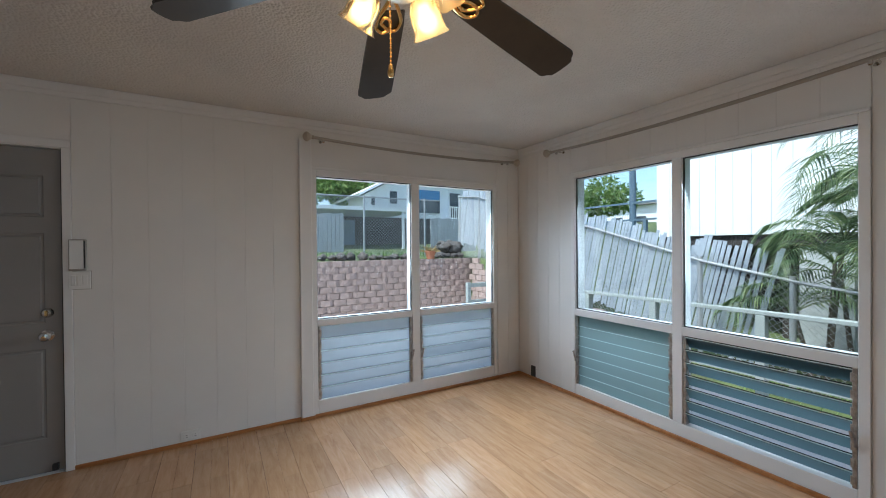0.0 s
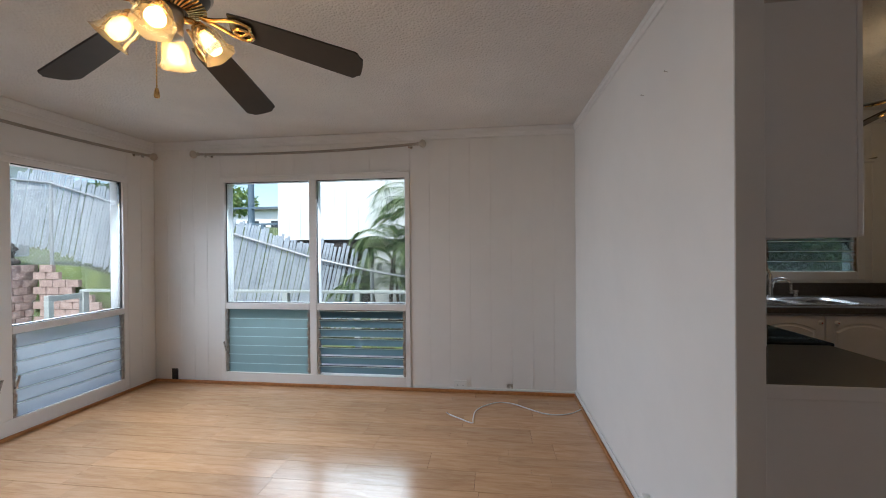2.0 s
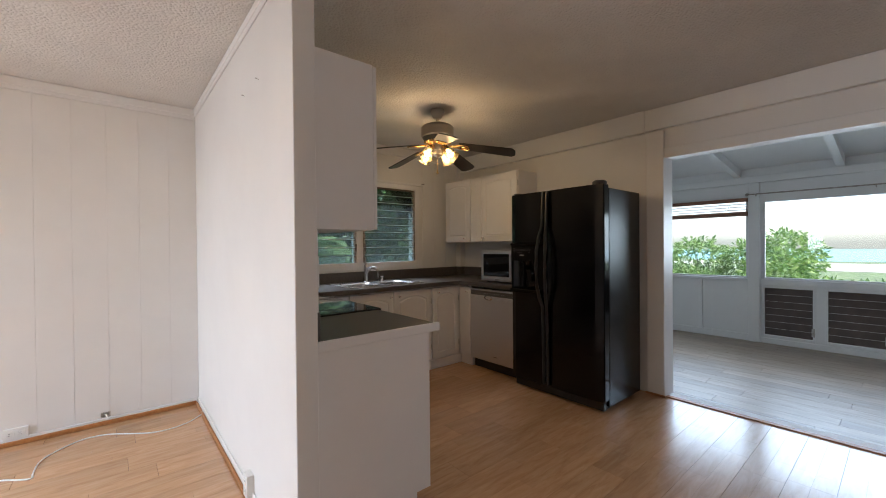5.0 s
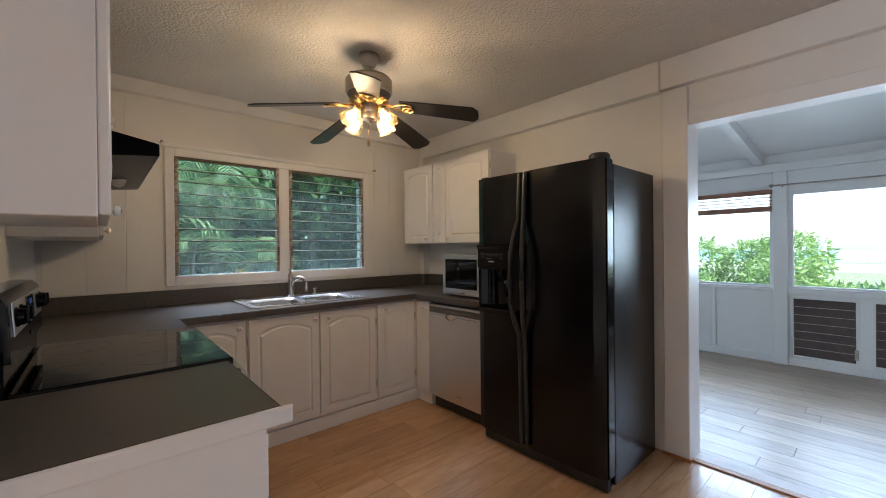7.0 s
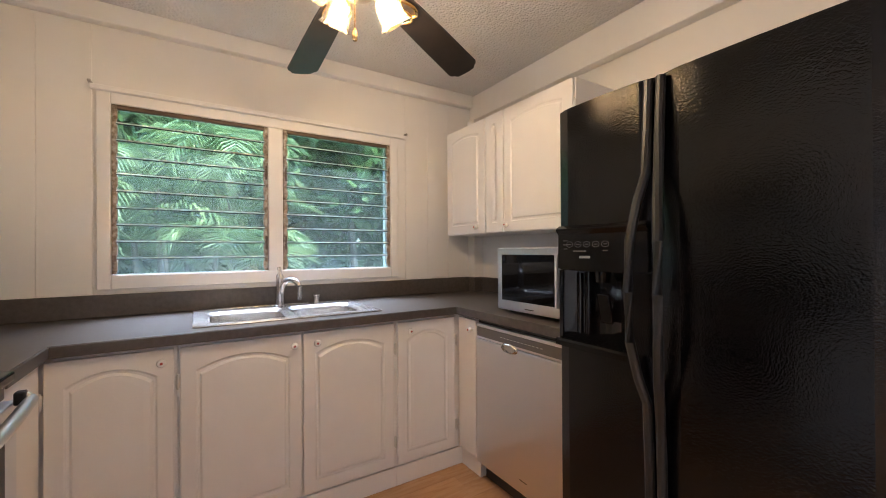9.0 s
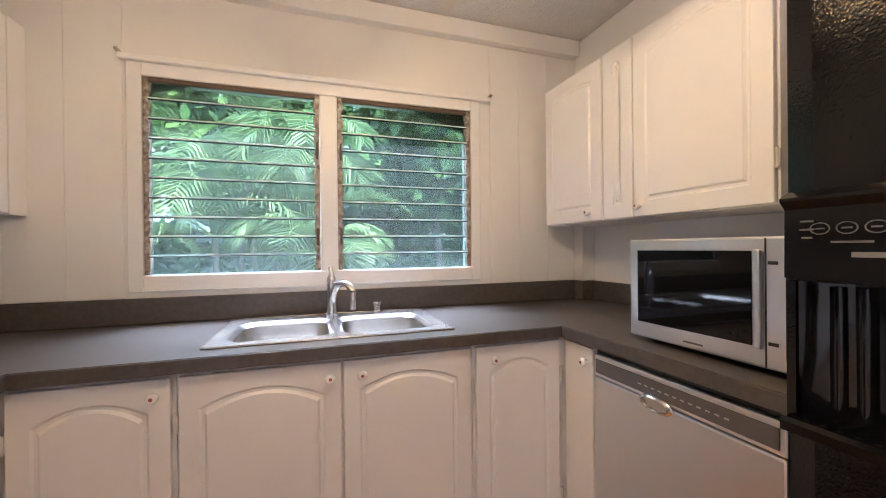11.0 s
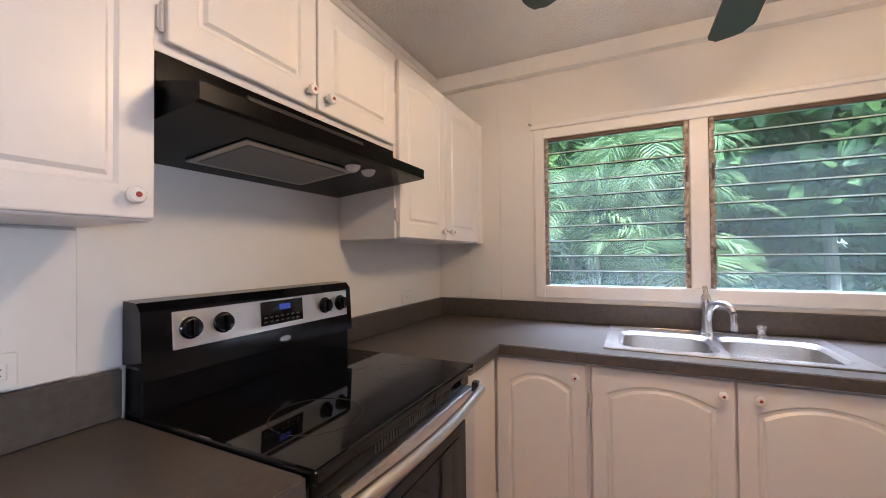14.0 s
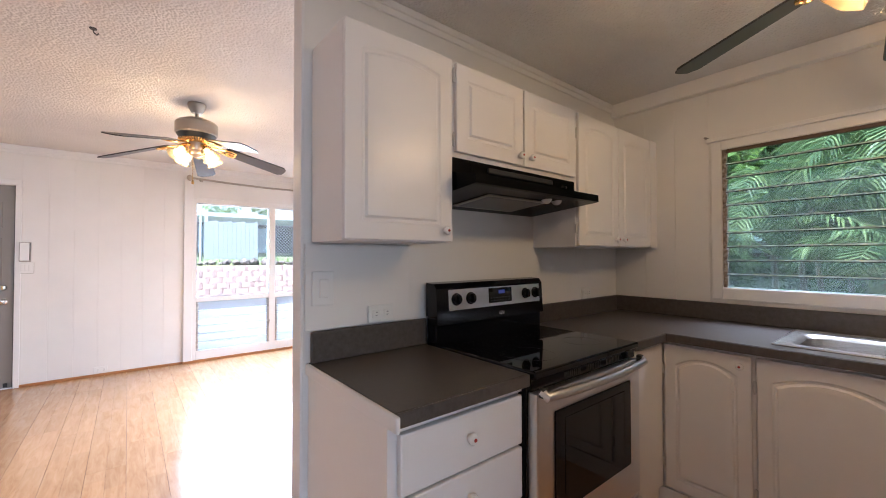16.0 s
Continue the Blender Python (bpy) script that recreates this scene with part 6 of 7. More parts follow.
def chain_mesh(bm, p0, p1, z00, z01, z10, z11, pitch=0.10, r=0.006):
    """Diamond wires between two posts; bottoms z00, z10 and tops z01, z11."""
    p0, p1 = Vector(p0), Vector(p1)
    L = (p1 - p0).length
    H = max(z01 - z00, z11 - z10)
    n = int((L + H) / pitch)
    def P(u, h):
        s = u / L
        q = p0.lerp(p1, s)
        return Vector((q.x, q.y, (z00 + (z10 - z00) * s) + h / H * ((z01 - z00) + ((z11 - z10) - (z01 - z00)) * s)))
    for k in range(n):
        for d in (1, -1):
            u0 = k * pitch - (H if d == 1 else 0)
            u1 = u0 + H
            a0, a1 = max(0.0, u0), min(L, u1)
            if a1 - a0 < 0.03:
                continue
            h0, h1 = (a0 - u0, a1 - u0) if d == 1 else (u1 - a0, u1 - a1)
            cyl(bm, P(a0, h0), P(a1, h1), r, seg=3, caps=False)
    return bm


cf = thing("chain_link_fence", (4.5, 11.0, 1.1), "grey chain-link fence on the upper terrace", "fence")
for x in (-2.15, -0.15, 1.85, 3.85, 5.85):
    part("post", cyl(B(), (x, 11.0, 1.0), (x, 11.0, 2.92), 0.03, seg=12), galv, cf)
part("top_rail", cyl(B(), (-4.0, 11.0, 2.87), (6.35, 11.0, 2.87), 0.021, seg=10), galv, cf)
part("wire_mesh", chain_mesh(B(), (-3.0, 11.0, 0), (6.3, 11.0, 0), 1.16, 2.85, 1.16, 2.85), galv, cf, "diamond wire mesh")

# slatted fence that follows the slope
sfn = thing("slat_fence", (6.4, 5.5, 0), "weathered white slats leaning in a chain-link fence", "fence")
def top_at(y):
    pts = [(-1.0, 0.45), (1.87, 0.90), (3.0, 1.14), (4.9, 1.70), (7.63, 2.40), (8.83, 2.76), (9.9, 2.88)]
    for (a, za), (b, zb) in zip(pts, pts[1:]):
        if y <= b:
            return za + (zb - za) * (y - a) / (b - a)
    return pts[-1][1]
for y in (0.2, 1.95, 3.05, 5.6, 7.4, 8.83, 9.85):
    part("post", cyl(B(), (6.45, y, ground_z(6.45, y) - 0.1), (6.45, y, top_at(y) + 0.06), 0.035, seg=12), galv, sfn)
part("top_rail", tube(B(), [(6.43, y, top_at(y)) for y in (-1.0, 0.5, 1.87, 3.0, 4.0, 4.9, 6.2, 7.63, 8.83, 9.9)], 0.022, 10), galv, sfn)
part("wire_mesh", chain_mesh(B(), (6.425, -1.0, 0), (6.425, 4.9, 0), -1.0, 0.45, 0.2, 1.70, 0.09, 0.003), galv, sfn, "diamond wire mesh")
part("wire_mesh", chain_mesh(B(), (6.425, 4.9, 0), (6.425, 9.9, 0), 0.2, 1.70, 1.2, 2.88, 0.09, 0.003), galv, sfn, "diamond wire mesh")
sme = bpy.data.meshes.new("slat")
_b = box(-0.005, 0.005, -0.027, 0.027, 0, 1.62, 0.002)
_b.to_mesh(sme)
_b.free()
sme.materials.append(vinyl)
fr_ = random.Random(4)
y = 2.22
while y < 9.8:
    h = top_at(y)
    lean = 13 + fr_.uniform(-0.08, 0.08) + (fr_.uniform(-1.5, 4) if y < 2.8 else 0)
    ob = new("slat", sme)
    ob.parent, ob.matrix_parent_inverse = sfn, WM[sfn].inverted()
    ob.matrix_basis = Matrix.Translation((6.46, y + 0.2, h - 1.40 + fr_.uniform(-0.03, 0.09) + (0.12 if y < 3.2 else 0))) @ Matrix.Rotation(radians(lean), 4, "X") @ Matrix.Rotation(radians(fr_.uniform(-4, 4)), 4, "Z")
    y += fr_.uniform(0.060, 0.064) + (fr_.uniform(0, 0.03) if y < 2.7 else 0)

# railing of the walkway
rl = thing("railing", (4.7, 3.0, -0.13), "pale painted wooden railing along the walkway", "railing")
part("top_rail", box(4.62, 4.70, -1.4, 6.0, 0.712, 0.752, 0.005), rail_paint, rl)
part("lower_rail", box(4.64, 4.68, -1.4, 6.0, 0.10, 0.16, 0.004), rail_paint, rl)
for y in (-0.6, 0.52, 1.59, 2.66, 3.62, 4.8, 5.96):
    part("post", box(4.615, 4.705, y - 0.04, y + 0.04, -0.13, 0.711, 0.005), rail_paint, rl)
part("end_rail", box(4.20, 4.62, 5.94, 5.98, 0.62, 0.70, 0.004), rail_paint, rl)
part("end_rail", box(4.20, 4.62, 5.94, 5.98, 0.30, 0.38, 0.004), rail_paint, rl)
part("end_post", box(4.14, 4.21, 5.92, 6.0, -0.30, 0.71, 0.005), rail_paint, rl)

# raised white building to the east
eb = thing("raised_house", (10.5, 1.0, 0), "white clad house raised on posts over a dark void", "building")
part("wall", box(8.66, 14, -0.6, 5.07, 1.58, 5.2), house_white, eb)
# beam, back wall and posts are painted dark as the shaded space below
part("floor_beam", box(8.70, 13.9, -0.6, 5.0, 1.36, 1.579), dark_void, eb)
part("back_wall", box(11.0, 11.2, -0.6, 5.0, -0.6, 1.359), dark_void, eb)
part("roof", box(8.2, 14.5, -1.0, 5.5, 5.201, 5.4, 0.02), roof_mat, eb)
cme = bpy.data.meshes.new("cladding_board")
_b = box(8.64, 8.6595, 0.004, 0.296, 1.56, 5.2, 0.004)
_b.to_mesh(cme)
_b.free()
cme.materials.append(house_white)
for k in range(18):
    ob = new("cladding_board", cme)
    ob.parent, ob.matrix_parent_inverse = eb, WM[eb].inverted()
    ob.matrix_basis = Matrix.Translation((0, 5.07 - 0.30 * (k + 1), 0))
cblock = paint("pale_block_pier", (0.44, 0.46, 0.44), 0.85, 0.15)
for y in (1.95,):
    part("pier", box(8.75, 9.35, y, y + 0.68, -0.7, 1.359, 0.01), cblock, eb)
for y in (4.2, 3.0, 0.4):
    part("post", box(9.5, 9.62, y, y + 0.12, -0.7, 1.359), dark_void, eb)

# upper house, carport and gate to the north
uh = thing("white_house", (13, 26, 2), "white two storey house with blue windows", "building")
bm = B()
prism(bm, [(8.9, 1.2), (19, 1.2), (19, 6.1), (11.3, 6.35), (8.9, 5.05)], Matrix(((1, 0, 0, 0), (0, 0, 1, 26.0), (0, 1, 0, 0), (0, 0, 0, 1))), 6.0)
part("wall", bm, house_white, uh)
bm = B()
prism(bm, [(8.3, 4.85), (11.3, 6.45), (19.3, 6.2), (19.3, 6.36), (11.3, 6.62), (8.2, 4.98)], Matrix(((1, 0, 0, 0), (0, 0, 1, 25.2), (0, 1, 0, 0), (0, 0, 0, 1))), 7.2)
part("roof", bm, house_white, uh)
win_blue = mat("sky_blue_glazing", (0.08, 0.22, 0.42), 0.08)
win_dark = mat("dark_glazing", (0.05, 0.06, 0.07), 0.1)
for a, b, c, d, m in ((10.72, 11.28, 4.47, 5.35, win_dark), (12.5, 14.8, 4.9, 5.6, win_blue), (12.5, 14.8, 3.9, 4.85, win_dark), (9.35, 9.6, 4.3, 4.9, win_dark), (15.7, 16.6, 3.6, 5.5, win_dark)):
    w = part("window", box(a - 0.07, b + 0.07, 25.93, 25.999, c - 0.07, d + 0.07), house_white, uh)
    part("pane", box(a, b, 25.9, 25.929, c, d), m, w)
bal = part("balcony", box(14.9, 19, 24.6, 25.99, 3.2, 3.38), grey_board, uh)
bars = B()
for k in range(24):
    bx(bars, 14.95 + k * 0.17, 15.0 + k * 0.17, 24.62, 24.66, 3.381, 4.25)
bx(bars, 14.9, 19, 24.6, 24.68, 4.251, 4.32)
part("balustrade", bars, house_white, bal)

cpb = thing("carport", (6, 19, 1.3), "low carport with a pale fascia and dark interior", "carport")
part("roof", box(-1.5, 9.5, 18.9, 24.0, 3.25, 3.42), house_white, cpb)
# dark sheet painted as the carport's shaded depth
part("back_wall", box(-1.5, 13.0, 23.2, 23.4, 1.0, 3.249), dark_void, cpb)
part("door", box(5.4, 7.2, 22.8, 22.9, 1.2, 3.0), blue_door, cpb)
part("door", box(3.2, 5.0, 22.8, 22.9, 1.2, 3.0), blue_door, cpb)
for x in (-1.3, 3.0, 8.6):
    part("post", box(x, x + 0.12, 18.95, 19.07, 1.0, 3.249), house_white, cpb)
gt = thing("board_gate", (3.5, 16, 1.2), "grey weathered vertical board gate", "gate")
for k in range(12):
    part("board", box(2.6 + k * 0.17, 2.76 + k * 0.17, 16.0, 16.03, 1.15, 2.75 + 0.03 * (k % 3)), grey_board, gt)
part("rail", box(2.6, 4.64, 16.031, 16.08, 2.3, 2.4), grey_board, gt)
gt2 = thing("board_gate", (8, 15, 1.2), "grey weathered board fence beyond the terrace", "fence")
for k in range(14):
    part("board", box(8.2 + k * 0.17, 8.36 + k * 0.17, 15.0, 15.03, 1.15, 2.6 + 0.03 * (k % 3)), grey_board, gt2)
part("rail", box(8.2, 10.58, 15.031, 15.08, 2.2, 2.3), grey_board, gt2)

# far street to the north-east
blue_steel = paint("blue_grey_steel", (0.10, 0.15, 0.20), 0.5, 0.1)
up = thing("utility_pole", (14, 9.3, 1), "blue-grey street pole with a short arm", "pole")
part("pole", cyl(B(), (14, 9.3, 0.5), (14, 9.3, 6.5), 0.13, 0.11, seg=14), blue_steel, up)
part("arm", cyl(B(), (14, 9.3, 4.6), (14, 10.1, 5.0), 0.05, seg=10), blue_steel, up)
fr2 = thing("street_railing", (15, 10, 1.2), "blue-grey steel street railing", "railing")
for z in (2.3, 2.95):
    part("rail", box(13.9, 14.0, 5.4, 14.0, z, z + 0.07), blue_steel, fr2)
for k in range(6):
    part("post", box(13.88, 14.02, 5.5 + k * 1.6, 5.62 + k * 1.6, 0.6, 2.299), blue_steel, fr2)
fh = thing("far_house", (36, 24, 2), "pale far house with a low roof", "building")
part("wall", box(34, 42, 18, 26, 0.8, 5.0), house_white, fh)
part("roof", box(33.5, 42.5, 17.5, 26.5, 5.001, 5.3, 0.05), roof_mat, fh)
for y in (19.2, 21.6, 24):
    part("window", box(33.95, 33.999, y, y + 1.2, 2.8, 4.0), win_dark, fh)
fcw = thing("parked_car", (26, 15.2, 1.2), "white car parked on the far street", "car")
bm = B()
prism(bm, [(-2.1, 0.35), (2.1, 0.35), (2.15, 0.8), (1.5, 0.95), (0.9, 1.4), (-1.0, 1.42), (-1.8, 0.95), (-2.15, 0.85)], Matrix(((0, 0, 1, 25.2), (1, 0, 0, 15.2), (0, 1, 0, 1.18), (0, 0, 0, 1))), 1.7)
part("body", bm, house_white, fcw)
part("side_window", box(25.18, 25.199, 14.4, 16.0, 2.16, 2.52), win_dark, fcw)
for y in (13.9, 16.5):
    w = part("wheel", cyl(B(), (25.15, y, 1.5), (25.4, y, 1.5), 0.33, seg=18), black_plastic, fcw)

# ---- plants ----
leaf_a = mat("mango_leaf", (0.10, 0.17, 0.035), 0.45)
leaf_b = mat("dark_leaf", (0.045, 0.10, 0.03), 0.45)
palm_leaf = mat("palm_leaf", (0.07, 0.13, 0.035), 0.45)
for m, c in ((leaf_a, [(0.07, 0.15, 0.03), (0.16, 0.26, 0.06), (0.29, 0.38, 0.12)]), (leaf_b, [(0.03, 0.075, 0.025), (0.07, 0.14, 0.045), (0.16, 0.25, 0.085)]), (palm_leaf, [(0.07, 0.125, 0.05), (0.15, 0.22, 0.095), (0.29, 0.35, 0.16)])):
    g = m.node_tree.nodes.new("ShaderNodeNewGeometry")
    r = m.node_tree.nodes.new("ShaderNodeValToRGB")
    e = r.color_ramp.elements
    e[0].color, e[1].color = (*c[0], 1), (*c[2], 1)
    k = e.new(0.5)
    k.color = (*c[1], 1)
    link(m, g.outputs["Random Per Island"], r.inputs["Fac"])
    link(m, r.outputs["Color"], shader(m).inputs["Base Color"])
    tl = m.node_tree.nodes.new("ShaderNodeBsdfTranslucent")
    link(m, r.outputs["Color"], tl.inputs["Color"])
    mx = m.node_tree.nodes.new("ShaderNodeMixShader")
    mx.inputs[0].default_value = 0.45
    out = m.node_tree.nodes["Material Output"]
    link(m, shader(m).outputs[0], mx.inputs[1])
    link(m, tl.outputs[0], mx.inputs[2])
    link(m, mx.outputs[0], out.inputs["Surface"])
bark = mat("grey_bark", (0.16, 0.13, 0.10), 0.9)
vary(bark, [(0.10, 0.08, 0.06), (0.22, 0.18, 0.15)], 8)
bump(bark, 25, 0.6, 0.02)


def leaf_cloud(name, parent, blobs, count, size, m, seed, width=0.4, droop=0.3):
    """Leaves scattered over the shells of several uneven clumps."""
    r = np.random.default_rng(seed)
    vol = np.array([b[3] ** 2 for b in blobs])
    pick = r.choice(len(blobs), count, p=vol / vol.sum())
    cen = np.array([b[:3] for b in blobs])[pick]
    rad = np.array([b[3] for b in blobs])[pick]
    d = r.normal(size=(count, 3))
    d /= np.linalg.norm(d, axis=1)[:, None]
    p = cen + d * (rad * (0.55 + 0.5 * r.random(count) ** 0.5))[:, None] * np.array([1, 1, 0.8])
    way = d * 0.6 + r.normal(size=(count, 3)) * 0.7 - np.array([0, 0, droop])
    way /= np.linalg.norm(way, axis=1)[:, None]
    s = np.cross(way, r.normal(size=(count, 3)))
    s /= np.linalg.norm(s, axis=1)[:, None] + 1e-9
    n = np.cross(way, s)
    L = (size * (0.6 + 0.8 * r.random(count)))[:, None]
    v = np.empty((count, 4, 3))
    v[:, 0] = p
    v[:, 1] = p + way * L * 0.5 + s * L * width * 0.5 + n * L * 0.07
    v[:, 2] = p + way * L
    v[:, 3] = p + way * L * 0.5 - s * L * width * 0.5 + n * L * 0.07
    me = bpy.data.meshes.new(name)
    f = np.arange(count * 4).reshape(-1, 4)
    tri = np.concatenate([f[:, [0, 1, 2]], f[:, [0, 2, 3]]])
    me.from_pydata(v.reshape(-1, 3).tolist(), [], tri.tolist())
    me.materials.append(m)
    ob = new(name, me)
    ob.parent, ob.matrix_parent_inverse = parent, WM[parent].inverted()
    return ob


def tree(name, x, y, z0, blobs, label, m, count, size, seed, trunk_r=0.16, width=0.4):
    t = thing(name, (x, y, z0), label, "tree")
    bm = B()
    top = Vector((sum(b[0] for b in blobs) / len(blobs), sum(b[1] for b in blobs) / len(blobs), min(b[2] for b in blobs) - 0.1))
    base = Vector((x, y, z0))
    tube(bm, [base - Vector((0, 0, 0.3)), base.lerp(top, 0.4) + Vector((0.1, 0.05, 0)), top], trunk_r, 10, trunk_r * 0.6)
    for b in blobs:
        c = Vector(b[:3])
        tube(bm, [top - Vector((0, 0, 0.1)), top.lerp(c, 0.5) + Vector((0, 0, 0.1)), c], trunk_r * 0.45, 6, trunk_r * 0.12)
    part("trunk", bm, bark, t, "", True)
    leaf_cloud("crown", t, blobs, count, size, m, seed, width)
    return t


def clumps(cx, cy, cz, sx, sy, sz, n, r0, r1, seed):
    r = random.Random(seed)
    return [(cx + r.uniform(-sx, sx), cy + r.uniform(-sy, sy), cz + r.uniform(-sz, sz), r.uniform(r0, r1)) for _ in range(n)]


# trees below the sunroom
tree("mango_tree", 3.2, -14.5, ground_z(3.2, -14.5), clumps(3.6, -14.5, -0.1, 2.6, 1.8, 1.1, 22, 0.6, 0.95, 11), "broad mango tree with bright green leaves", leaf_a, 30000, 0.165, 1, 0.22, 0.32)
tree("mango_tree", 0.9, -15.5, ground_z(0.9, -15.5), clumps(1.0, -15.5, -0.7, 0.9, 1.2, 0.8, 10, 0.5, 0.8, 12), "rounded mango tree with dense green leaves", leaf_a, 17000, 0.165, 2, 0.2, 0.32)
tree("garden_tree", -6.0, -26.0, ground_z(-6, -26), clumps(-3.5, -26, -2.3, 6.0, 2.0, 0.8, 20, 0.9, 1.4, 13), "dense green tree on the slope below", leaf_b, 12000, 0.4, 3, 0.25)
tree("mango_tree", 9.0, -15.0, ground_z(9, -15), clumps(8.6, -15.0, 0.0, 2.6, 1.8, 1.0, 14, 0.7, 1.0, 14), "broad mango tree beyond the sunroom", leaf_a, 14000, 0.19, 4, 0.22, 0.32)
# trees to the north and east
tree("garden_tree", 8.6, 31.0, 2.3, clumps(8.0, 31, 6.0, 2.6, 1.5, 0.9, 16, 0.8, 1.3, 15), "rounded green tree behind the white house", leaf_a, 8000, 0.35, 5, 0.25)
tree("garden_tree", 20, 17, 1.2, clumps(20, 17, 3.6, 1.6, 2.6, 0.8, 12, 0.7, 1.1, 16), "green street tree beside the far road", leaf_a, 6000, 0.3, 6, 0.2)
tree("garden_tree", 24, 25, 1.2, clumps(24, 26, 4.4, 2.0, 3.5, 1.0, 12, 0.9, 1.4, 17), "green street tree near the far house", leaf_b, 6000, 0.35, 7, 0.2)
# hedge outside the kitchen window
tree("garden_tree", 7.3, -2.6, -0.5, clumps(7.4, -3.3, 2.0, 0.7, 3.2, 1.6, 36, 0.55, 0.9, 18), "dense broad-leaved tree outside the kitchen window", leaf_b, 22000, 0.22, 8, 0.14, 0.55)
tree("garden_tree", 6.0, -4.3, -0.5, clumps(6.3, -4.2, 2.7, 0.5, 1.2, 0.8, 12, 0.4, 0.6, 19), "leafy shrub with large pale green leaves", leaf_b, 5200, 0.24, 9, 0.08, 0.6)
tree("garden_tree", 6.2, -0.2, -0.5, clumps(6.2, -0.3, 2.5, 0.5, 0.7, 0.7, 8, 0.35, 0.55, 20), "leafy shrub beside the palms", leaf_a, 2400, 0.2, 10, 0.08, 0.5)


def frond(bm, base, a, e, length, rnd_, leaf=0.36, curl=1.1, hang=0.12, half=0.009):
    """One feather leaf: an arching rib with many narrow leaflets."""
    n = 30
    pts = []
    p = Vector(base)
    el = e
    for k in range(n + 1):
        pts.append(p.copy())
        d = Vector((math.cos(a) * math.cos(el), math.sin(a) * math.cos(el), math.sin(el)))
        p = p + d * length / n
        el -= curl * 1.6 / n * (0.4 + k / n)
    tube(bm, pts[::3], 0.010, 4, 0.003)
    for k in range(5, n + 1):
        t = (pts[k] - pts[k - 1]).normalized()
        s = t.cross(Vector((0, 0, 1)))
        if s.length < 1e-3:
            s = Vector((1, 0, 0))
        s.normalize()
        up_ = s.cross(t)
        l = leaf * (0.45 + 1.1 * math.sin(math.pi * (k / n) ** 0.8) * 0.6)
        for sd_ in (-1, 1):
            w = (s * sd_ * 0.8 + t * 0.65 + up_ * (0.22 + rnd_.uniform(-0.12, 0.12))).normalized()
            mid = pts[k] + w * l * 0.5 - Vector((0, 0, (hang - 0.12) * l * 0.3))
            end = pts[k] + w * l - Vector((0, 0, hang * l + rnd_.uniform(0, 0.05)))
            q = t * half
            v = [bm.verts.new(c) for c in (pts[k] - q * 0.5, pts[k] + q * 0.5, mid + q, end, mid - q)]
            bm.faces.new(v)


def palm(x, y, z0, stems, label, seed, h=(1.4, 2.2), length=(1.1, 1.5), fronds=7, spread=0.3, toward=None, curl=1.1, hang=0.12, leaf=0.36, half=0.009):
    r = random.Random(seed)
    t = thing("palm", (x, y, z0), label, "palm tree", "areca palms")
    for s in range(stems):
        bx0, by0 = x + r.uniform(-spread, spread), y + r.uniform(-spread, spread)
        hh = r.uniform(*h)
        tip = Vector((bx0 + r.uniform(-0.25, 0.25), by0 + r.uniform(-0.25, 0.25), z0 + hh))
        part("stem", tube(B(), [(bx0, by0, z0 - 0.1), Vector((bx0, by0, z0)).lerp(tip, 0.5), tip], 0.035, 8, 0.022), bark, t, "ringed green-grey stem", True)
        bm = B()
        for k in range(fronds):
            frond(bm, tip, r.uniform(0, 6.28) if toward is None else toward + r.gauss(0, 1.1), r.uniform(0.5, 1.35), r.uniform(*length), r, leaf, curl, hang, half)
        part("fronds", bm, palm_leaf, t, "arching feathery green fronds")
    return t


palm(7.0, 1.15, -0.55, 5, "clump of areca palms against the white house", 21, (1.6, 3.1), (1.2, 1.7), 7, 0.4, 2.6, 1.7, 0.55, 0.40, 0.0075)
palm(7.1, 1.75, -0.55, 4, "low drooping areca palm beside the fence end", 27, (1.0, 2.0), (0.8, 1.2), 8, 0.25, None, 1.7, 0.5)
palm(6.3, 0.1, -0.55, 3, "areca palm beside the fence", 22, (1.2, 1.9), (0.9, 1.3), 7, 0.25)
palm(4.75, -2.42, -0.5, 1, "areca palm arching just outside the kitchen window", 41, (2.5, 2.6), (0.8, 1.0), 9, 0.05, 2.9, 1.9, 0.45, 0.40, 0.012)
palm(4.7, -2.60, -0.5, 1, "low areca palm outside the kitchen window", 42, (1.55, 1.65), (0.7, 0.95), 9, 0.05, None, 1.7, 0.4, 0.38, 0.012)
palm(5.0, -1.85, -0.5, 2, "areca palm with pale fronds by the kitchen", 43, (1.7, 2.5), (0.8, 1.1), 8, 0.2, None, 1.6, 0.4, 0.38, 0.012)
palm(6.2, -2.3, -0.5, 3, "taller areca palm behind the others", 25, (1.8, 2.6), (1.0, 1.4), 7, 0.4)
# grass tufts on the terrace and by the fence
tuft = B()
tr_ = random.Random(31)
for k in range(1500):
    if k < 1000:
        x, y = tr_.uniform(-2, 6.2), tr_.uniform(9.7, 13.5)
    else:
        x, y = tr_.uniform(4.9, 7.5), tr_.uniform(-1.0, 2.2)
    z = ground_z(x, y) - 0.02
    a, l = tr_.uniform(0, 6.28), tr_.uniform(0.08, 0.26)
    d = Vector((math.cos(a) * 0.4, math.sin(a) * 0.4, 1)).normalized()
    s = Vector((-math.sin(a), math.cos(a), 0)) * 0.012
    b0 = Vector((x, y, z))
    tuft.faces.new([tuft.verts.new(c) for c in (b0 - s, b0 + s, b0 + d * l)])
part("grass", tuft, leaf_a, None, "loose tufts of green grass on the ground", False, "grass", "", "stuff")

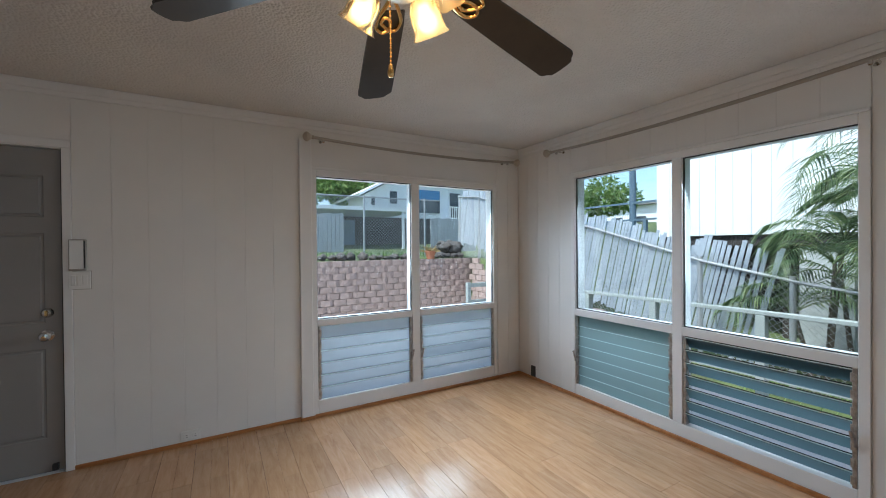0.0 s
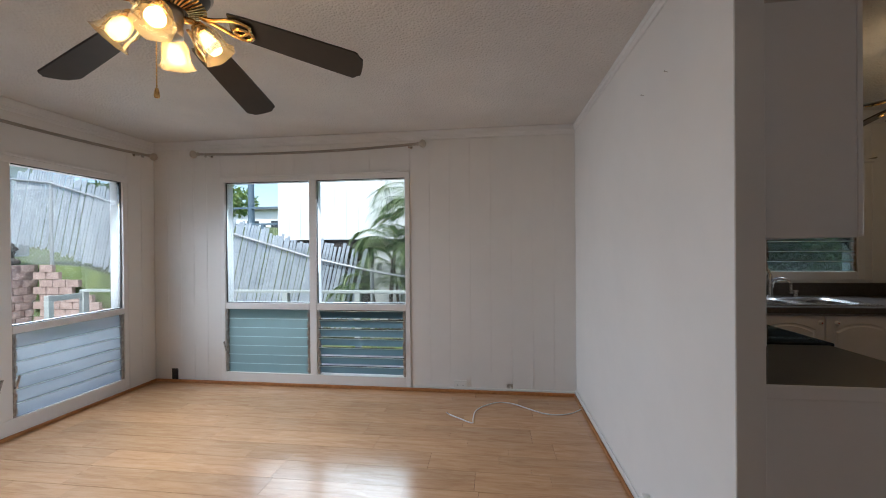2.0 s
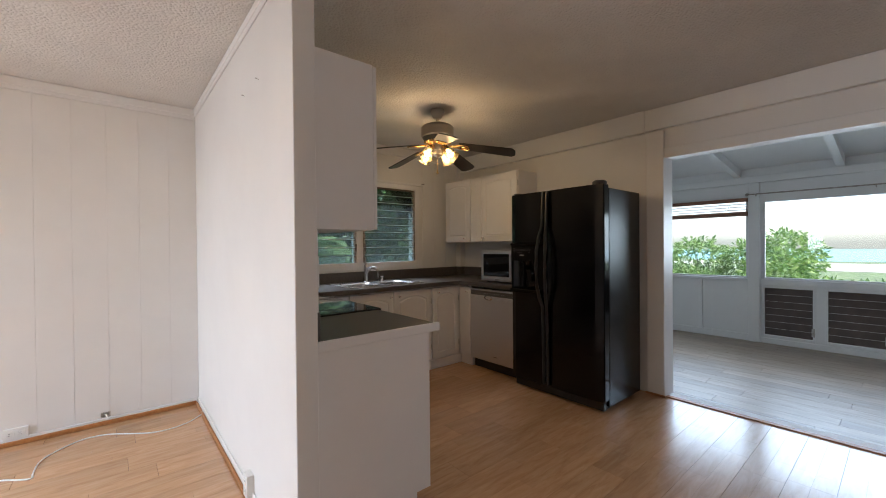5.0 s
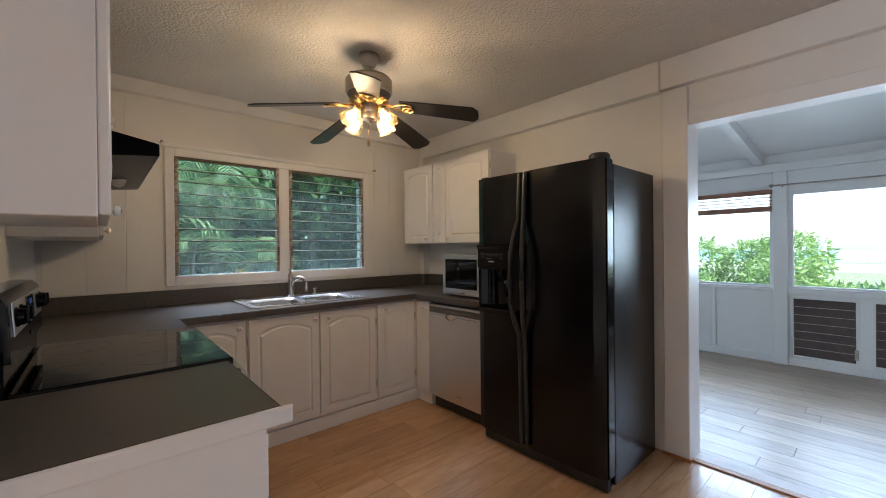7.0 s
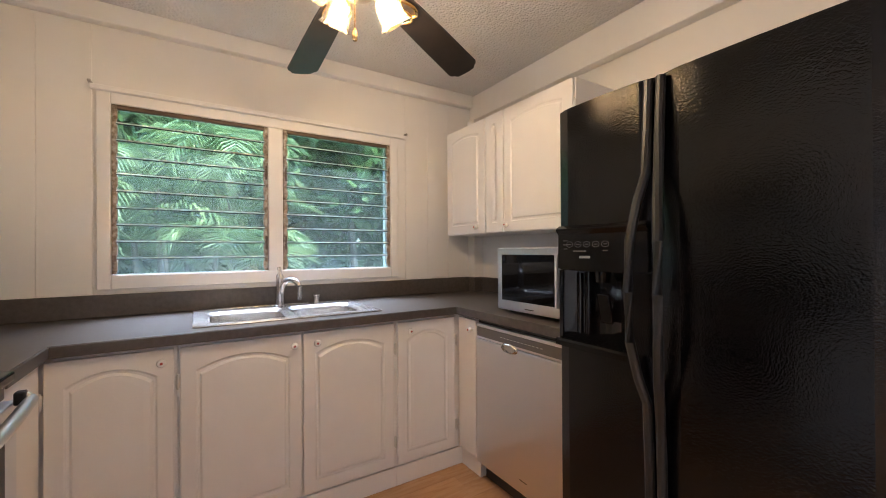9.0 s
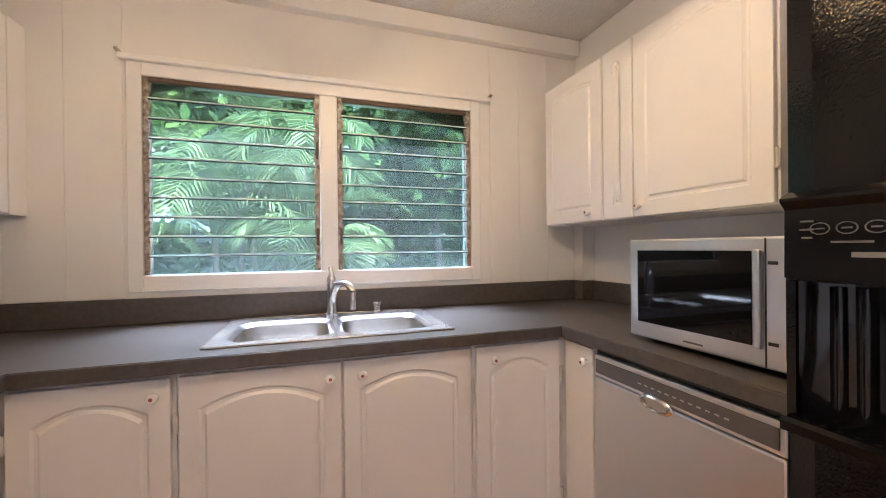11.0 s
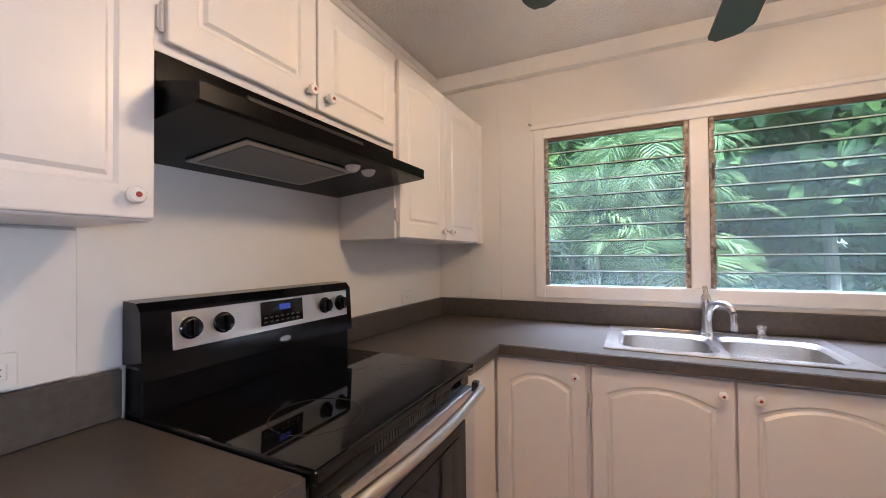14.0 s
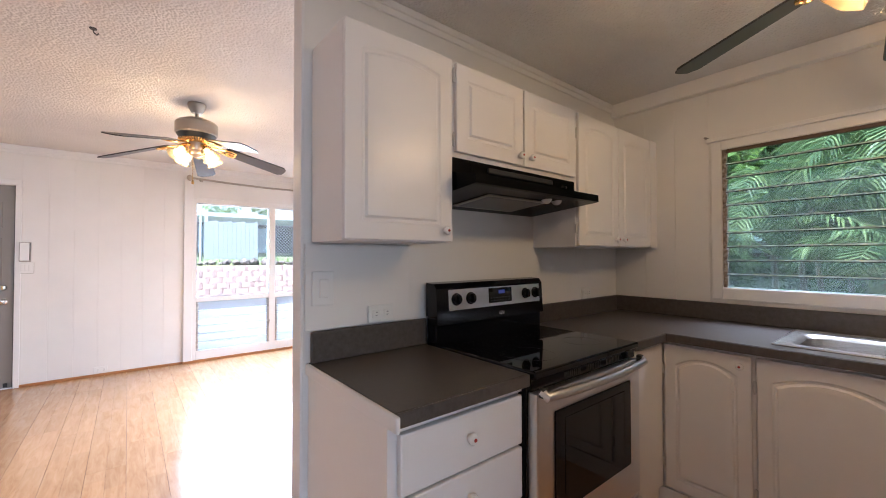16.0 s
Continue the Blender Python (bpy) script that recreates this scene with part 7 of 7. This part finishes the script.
# ---- pieces of floors and walls ----
def plank_mesh(w, l, strips, rnd, mt, thick=0.012):
    bm = B()
    sw_ = w / strips
    for i in range(strips):
        y = 0.0
        cut = rnd.uniform(0.2, 0.8)
        while y < l - 1e-3:
            e = min(l, y + cut)
            if l - e < 0.12:
                e = l
            bx(bm, i * sw_ + 0.0003, (i + 1) * sw_ - 0.0003, y + 0.0003, e - 0.0003, -thick, 0.0)
            y, cut = e, rnd.uniform(0.5, 0.9)
    me = bpy.data.meshes.new("plank")
    bmesh.ops.recalc_face_normals(bm, faces=bm.faces)
    bm.to_mesh(me)
    bm.free()
    me.materials.append(mt)
    return me


def piece(name, me, m, parent):
    ob = new(name, me)
    ob.parent = parent
    ob.matrix_basis = m
    return ob


rnd = random.Random(5)
PW, PL = 0.192, 1.2
full = [plank_mesh(PW - 0.0012, PL - 0.001, 2, rnd, floor_wood) for _ in range(7)]
fl = bpy.data.objects["floor"]
col = 0
x = XW
while x < XK - 0.01:
    y = YS - rnd.uniform(0.0, 1.0)
    while y < YN:
        y0, y1 = max(y, YS), min(y + PL, YN)
        w = min(PW, XK - x)
        if y1 - y0 > 0.03:
            if y1 - y0 > PL - 1e-3 and w > PW - 1e-3:
                me = full[rnd.randrange(7)]
            else:
                me = plank_mesh(w - 0.0012, y1 - y0 - 0.001, 2, rnd, floor_wood)
            piece("plank", me, Matrix.Translation((x, y0, 0)), fl)
        y += PL
    x += PW
sfull = [plank_mesh(1.2 - 0.002, 0.15 - 0.002, 1, rnd, sunroom_wood) for _ in range(4)]
fs = bpy.data.objects["floor_sunroom"]
y = SY
while y < YS - 0.04:
    x = SW0 - rnd.uniform(0, 1.0)
    w = min(0.15, YS - 0.036 - y)
    while x < SW1:
        x0, x1 = max(x, SW0), min(x + 1.2, SW1)
        if w > 0.149 and x1 - x0 > 1.199:
            me = sfull[rnd.randrange(4)]
        else:
            me = plank_mesh(x1 - x0 - 0.002, w - 0.001, 1, rnd, sunroom_wood)
        piece("plank", me, Matrix.Translation((x0, y, -0.003)), fs)
        x += 1.2
    y += 0.15


def boards(parent, axis, at, side, u0, u1, z0, z1, pitch, m=None):
    """Vertical wall boards with fine open joints."""
    n = max(1, round((u1 - u0) / pitch))
    p = (u1 - u0) / n
    bm = box(0.0004, p - 0.0004, 0, 0.006, 0, z1 - z0, 0.0013)
    me = bpy.data.meshes.new("board")
    bm.to_mesh(me)
    bm.free()
    me.materials.append(m or wall_paint)
    for k in range(n):
        if axis == "y":
            mm = Matrix.Translation((u0 + k * p, at - (0.006 if side < 0 else 0), z0))
        else:
            mm = Matrix.Translation((at + (0.006 if side > 0 else 0), u0 + k * p, z0)) @ Matrix.Rotation(radians(90), 4, "Z")
        piece("board", me, mm, parent)


wn, we = bpy.data.objects["wall_north"], bpy.data.objects["wall_east"]
boards(wn, "y", YN, -1, -0.664, 0.704, 0.0, ZC - 0.09, 0.197)
boards(wn, "y", YN, -1, 2.70, 2.99, 0.0, ZC - 0.09, 0.15)
boards(wn, "y", YN, -1, XW, -1.69, 0.0, ZC - 0.09, 0.2)
boards(we, "x", XE, -1, 2.425, 3.16, 0.0, ZC - 0.09, 0.15)
boards(we, "x", XE, -1, YP1 + 0.001, 0.487, 0.046, ZC - 0.09, 0.2)
boards(we, "x", XE, -1, 0.49, 2.42, 2.082, ZC - 0.09, 0.2)
boards(bpy.data.objects["wall_kitchen_east"], "x", XK, -1, YS + 0.09, -3.41, 1.021, 2.34, 0.2)
boards(bpy.data.objects["wall_kitchen_east"], "x", XK, -1, -1.715, YP0 - 0.023, 1.021, 2.34, 0.2)
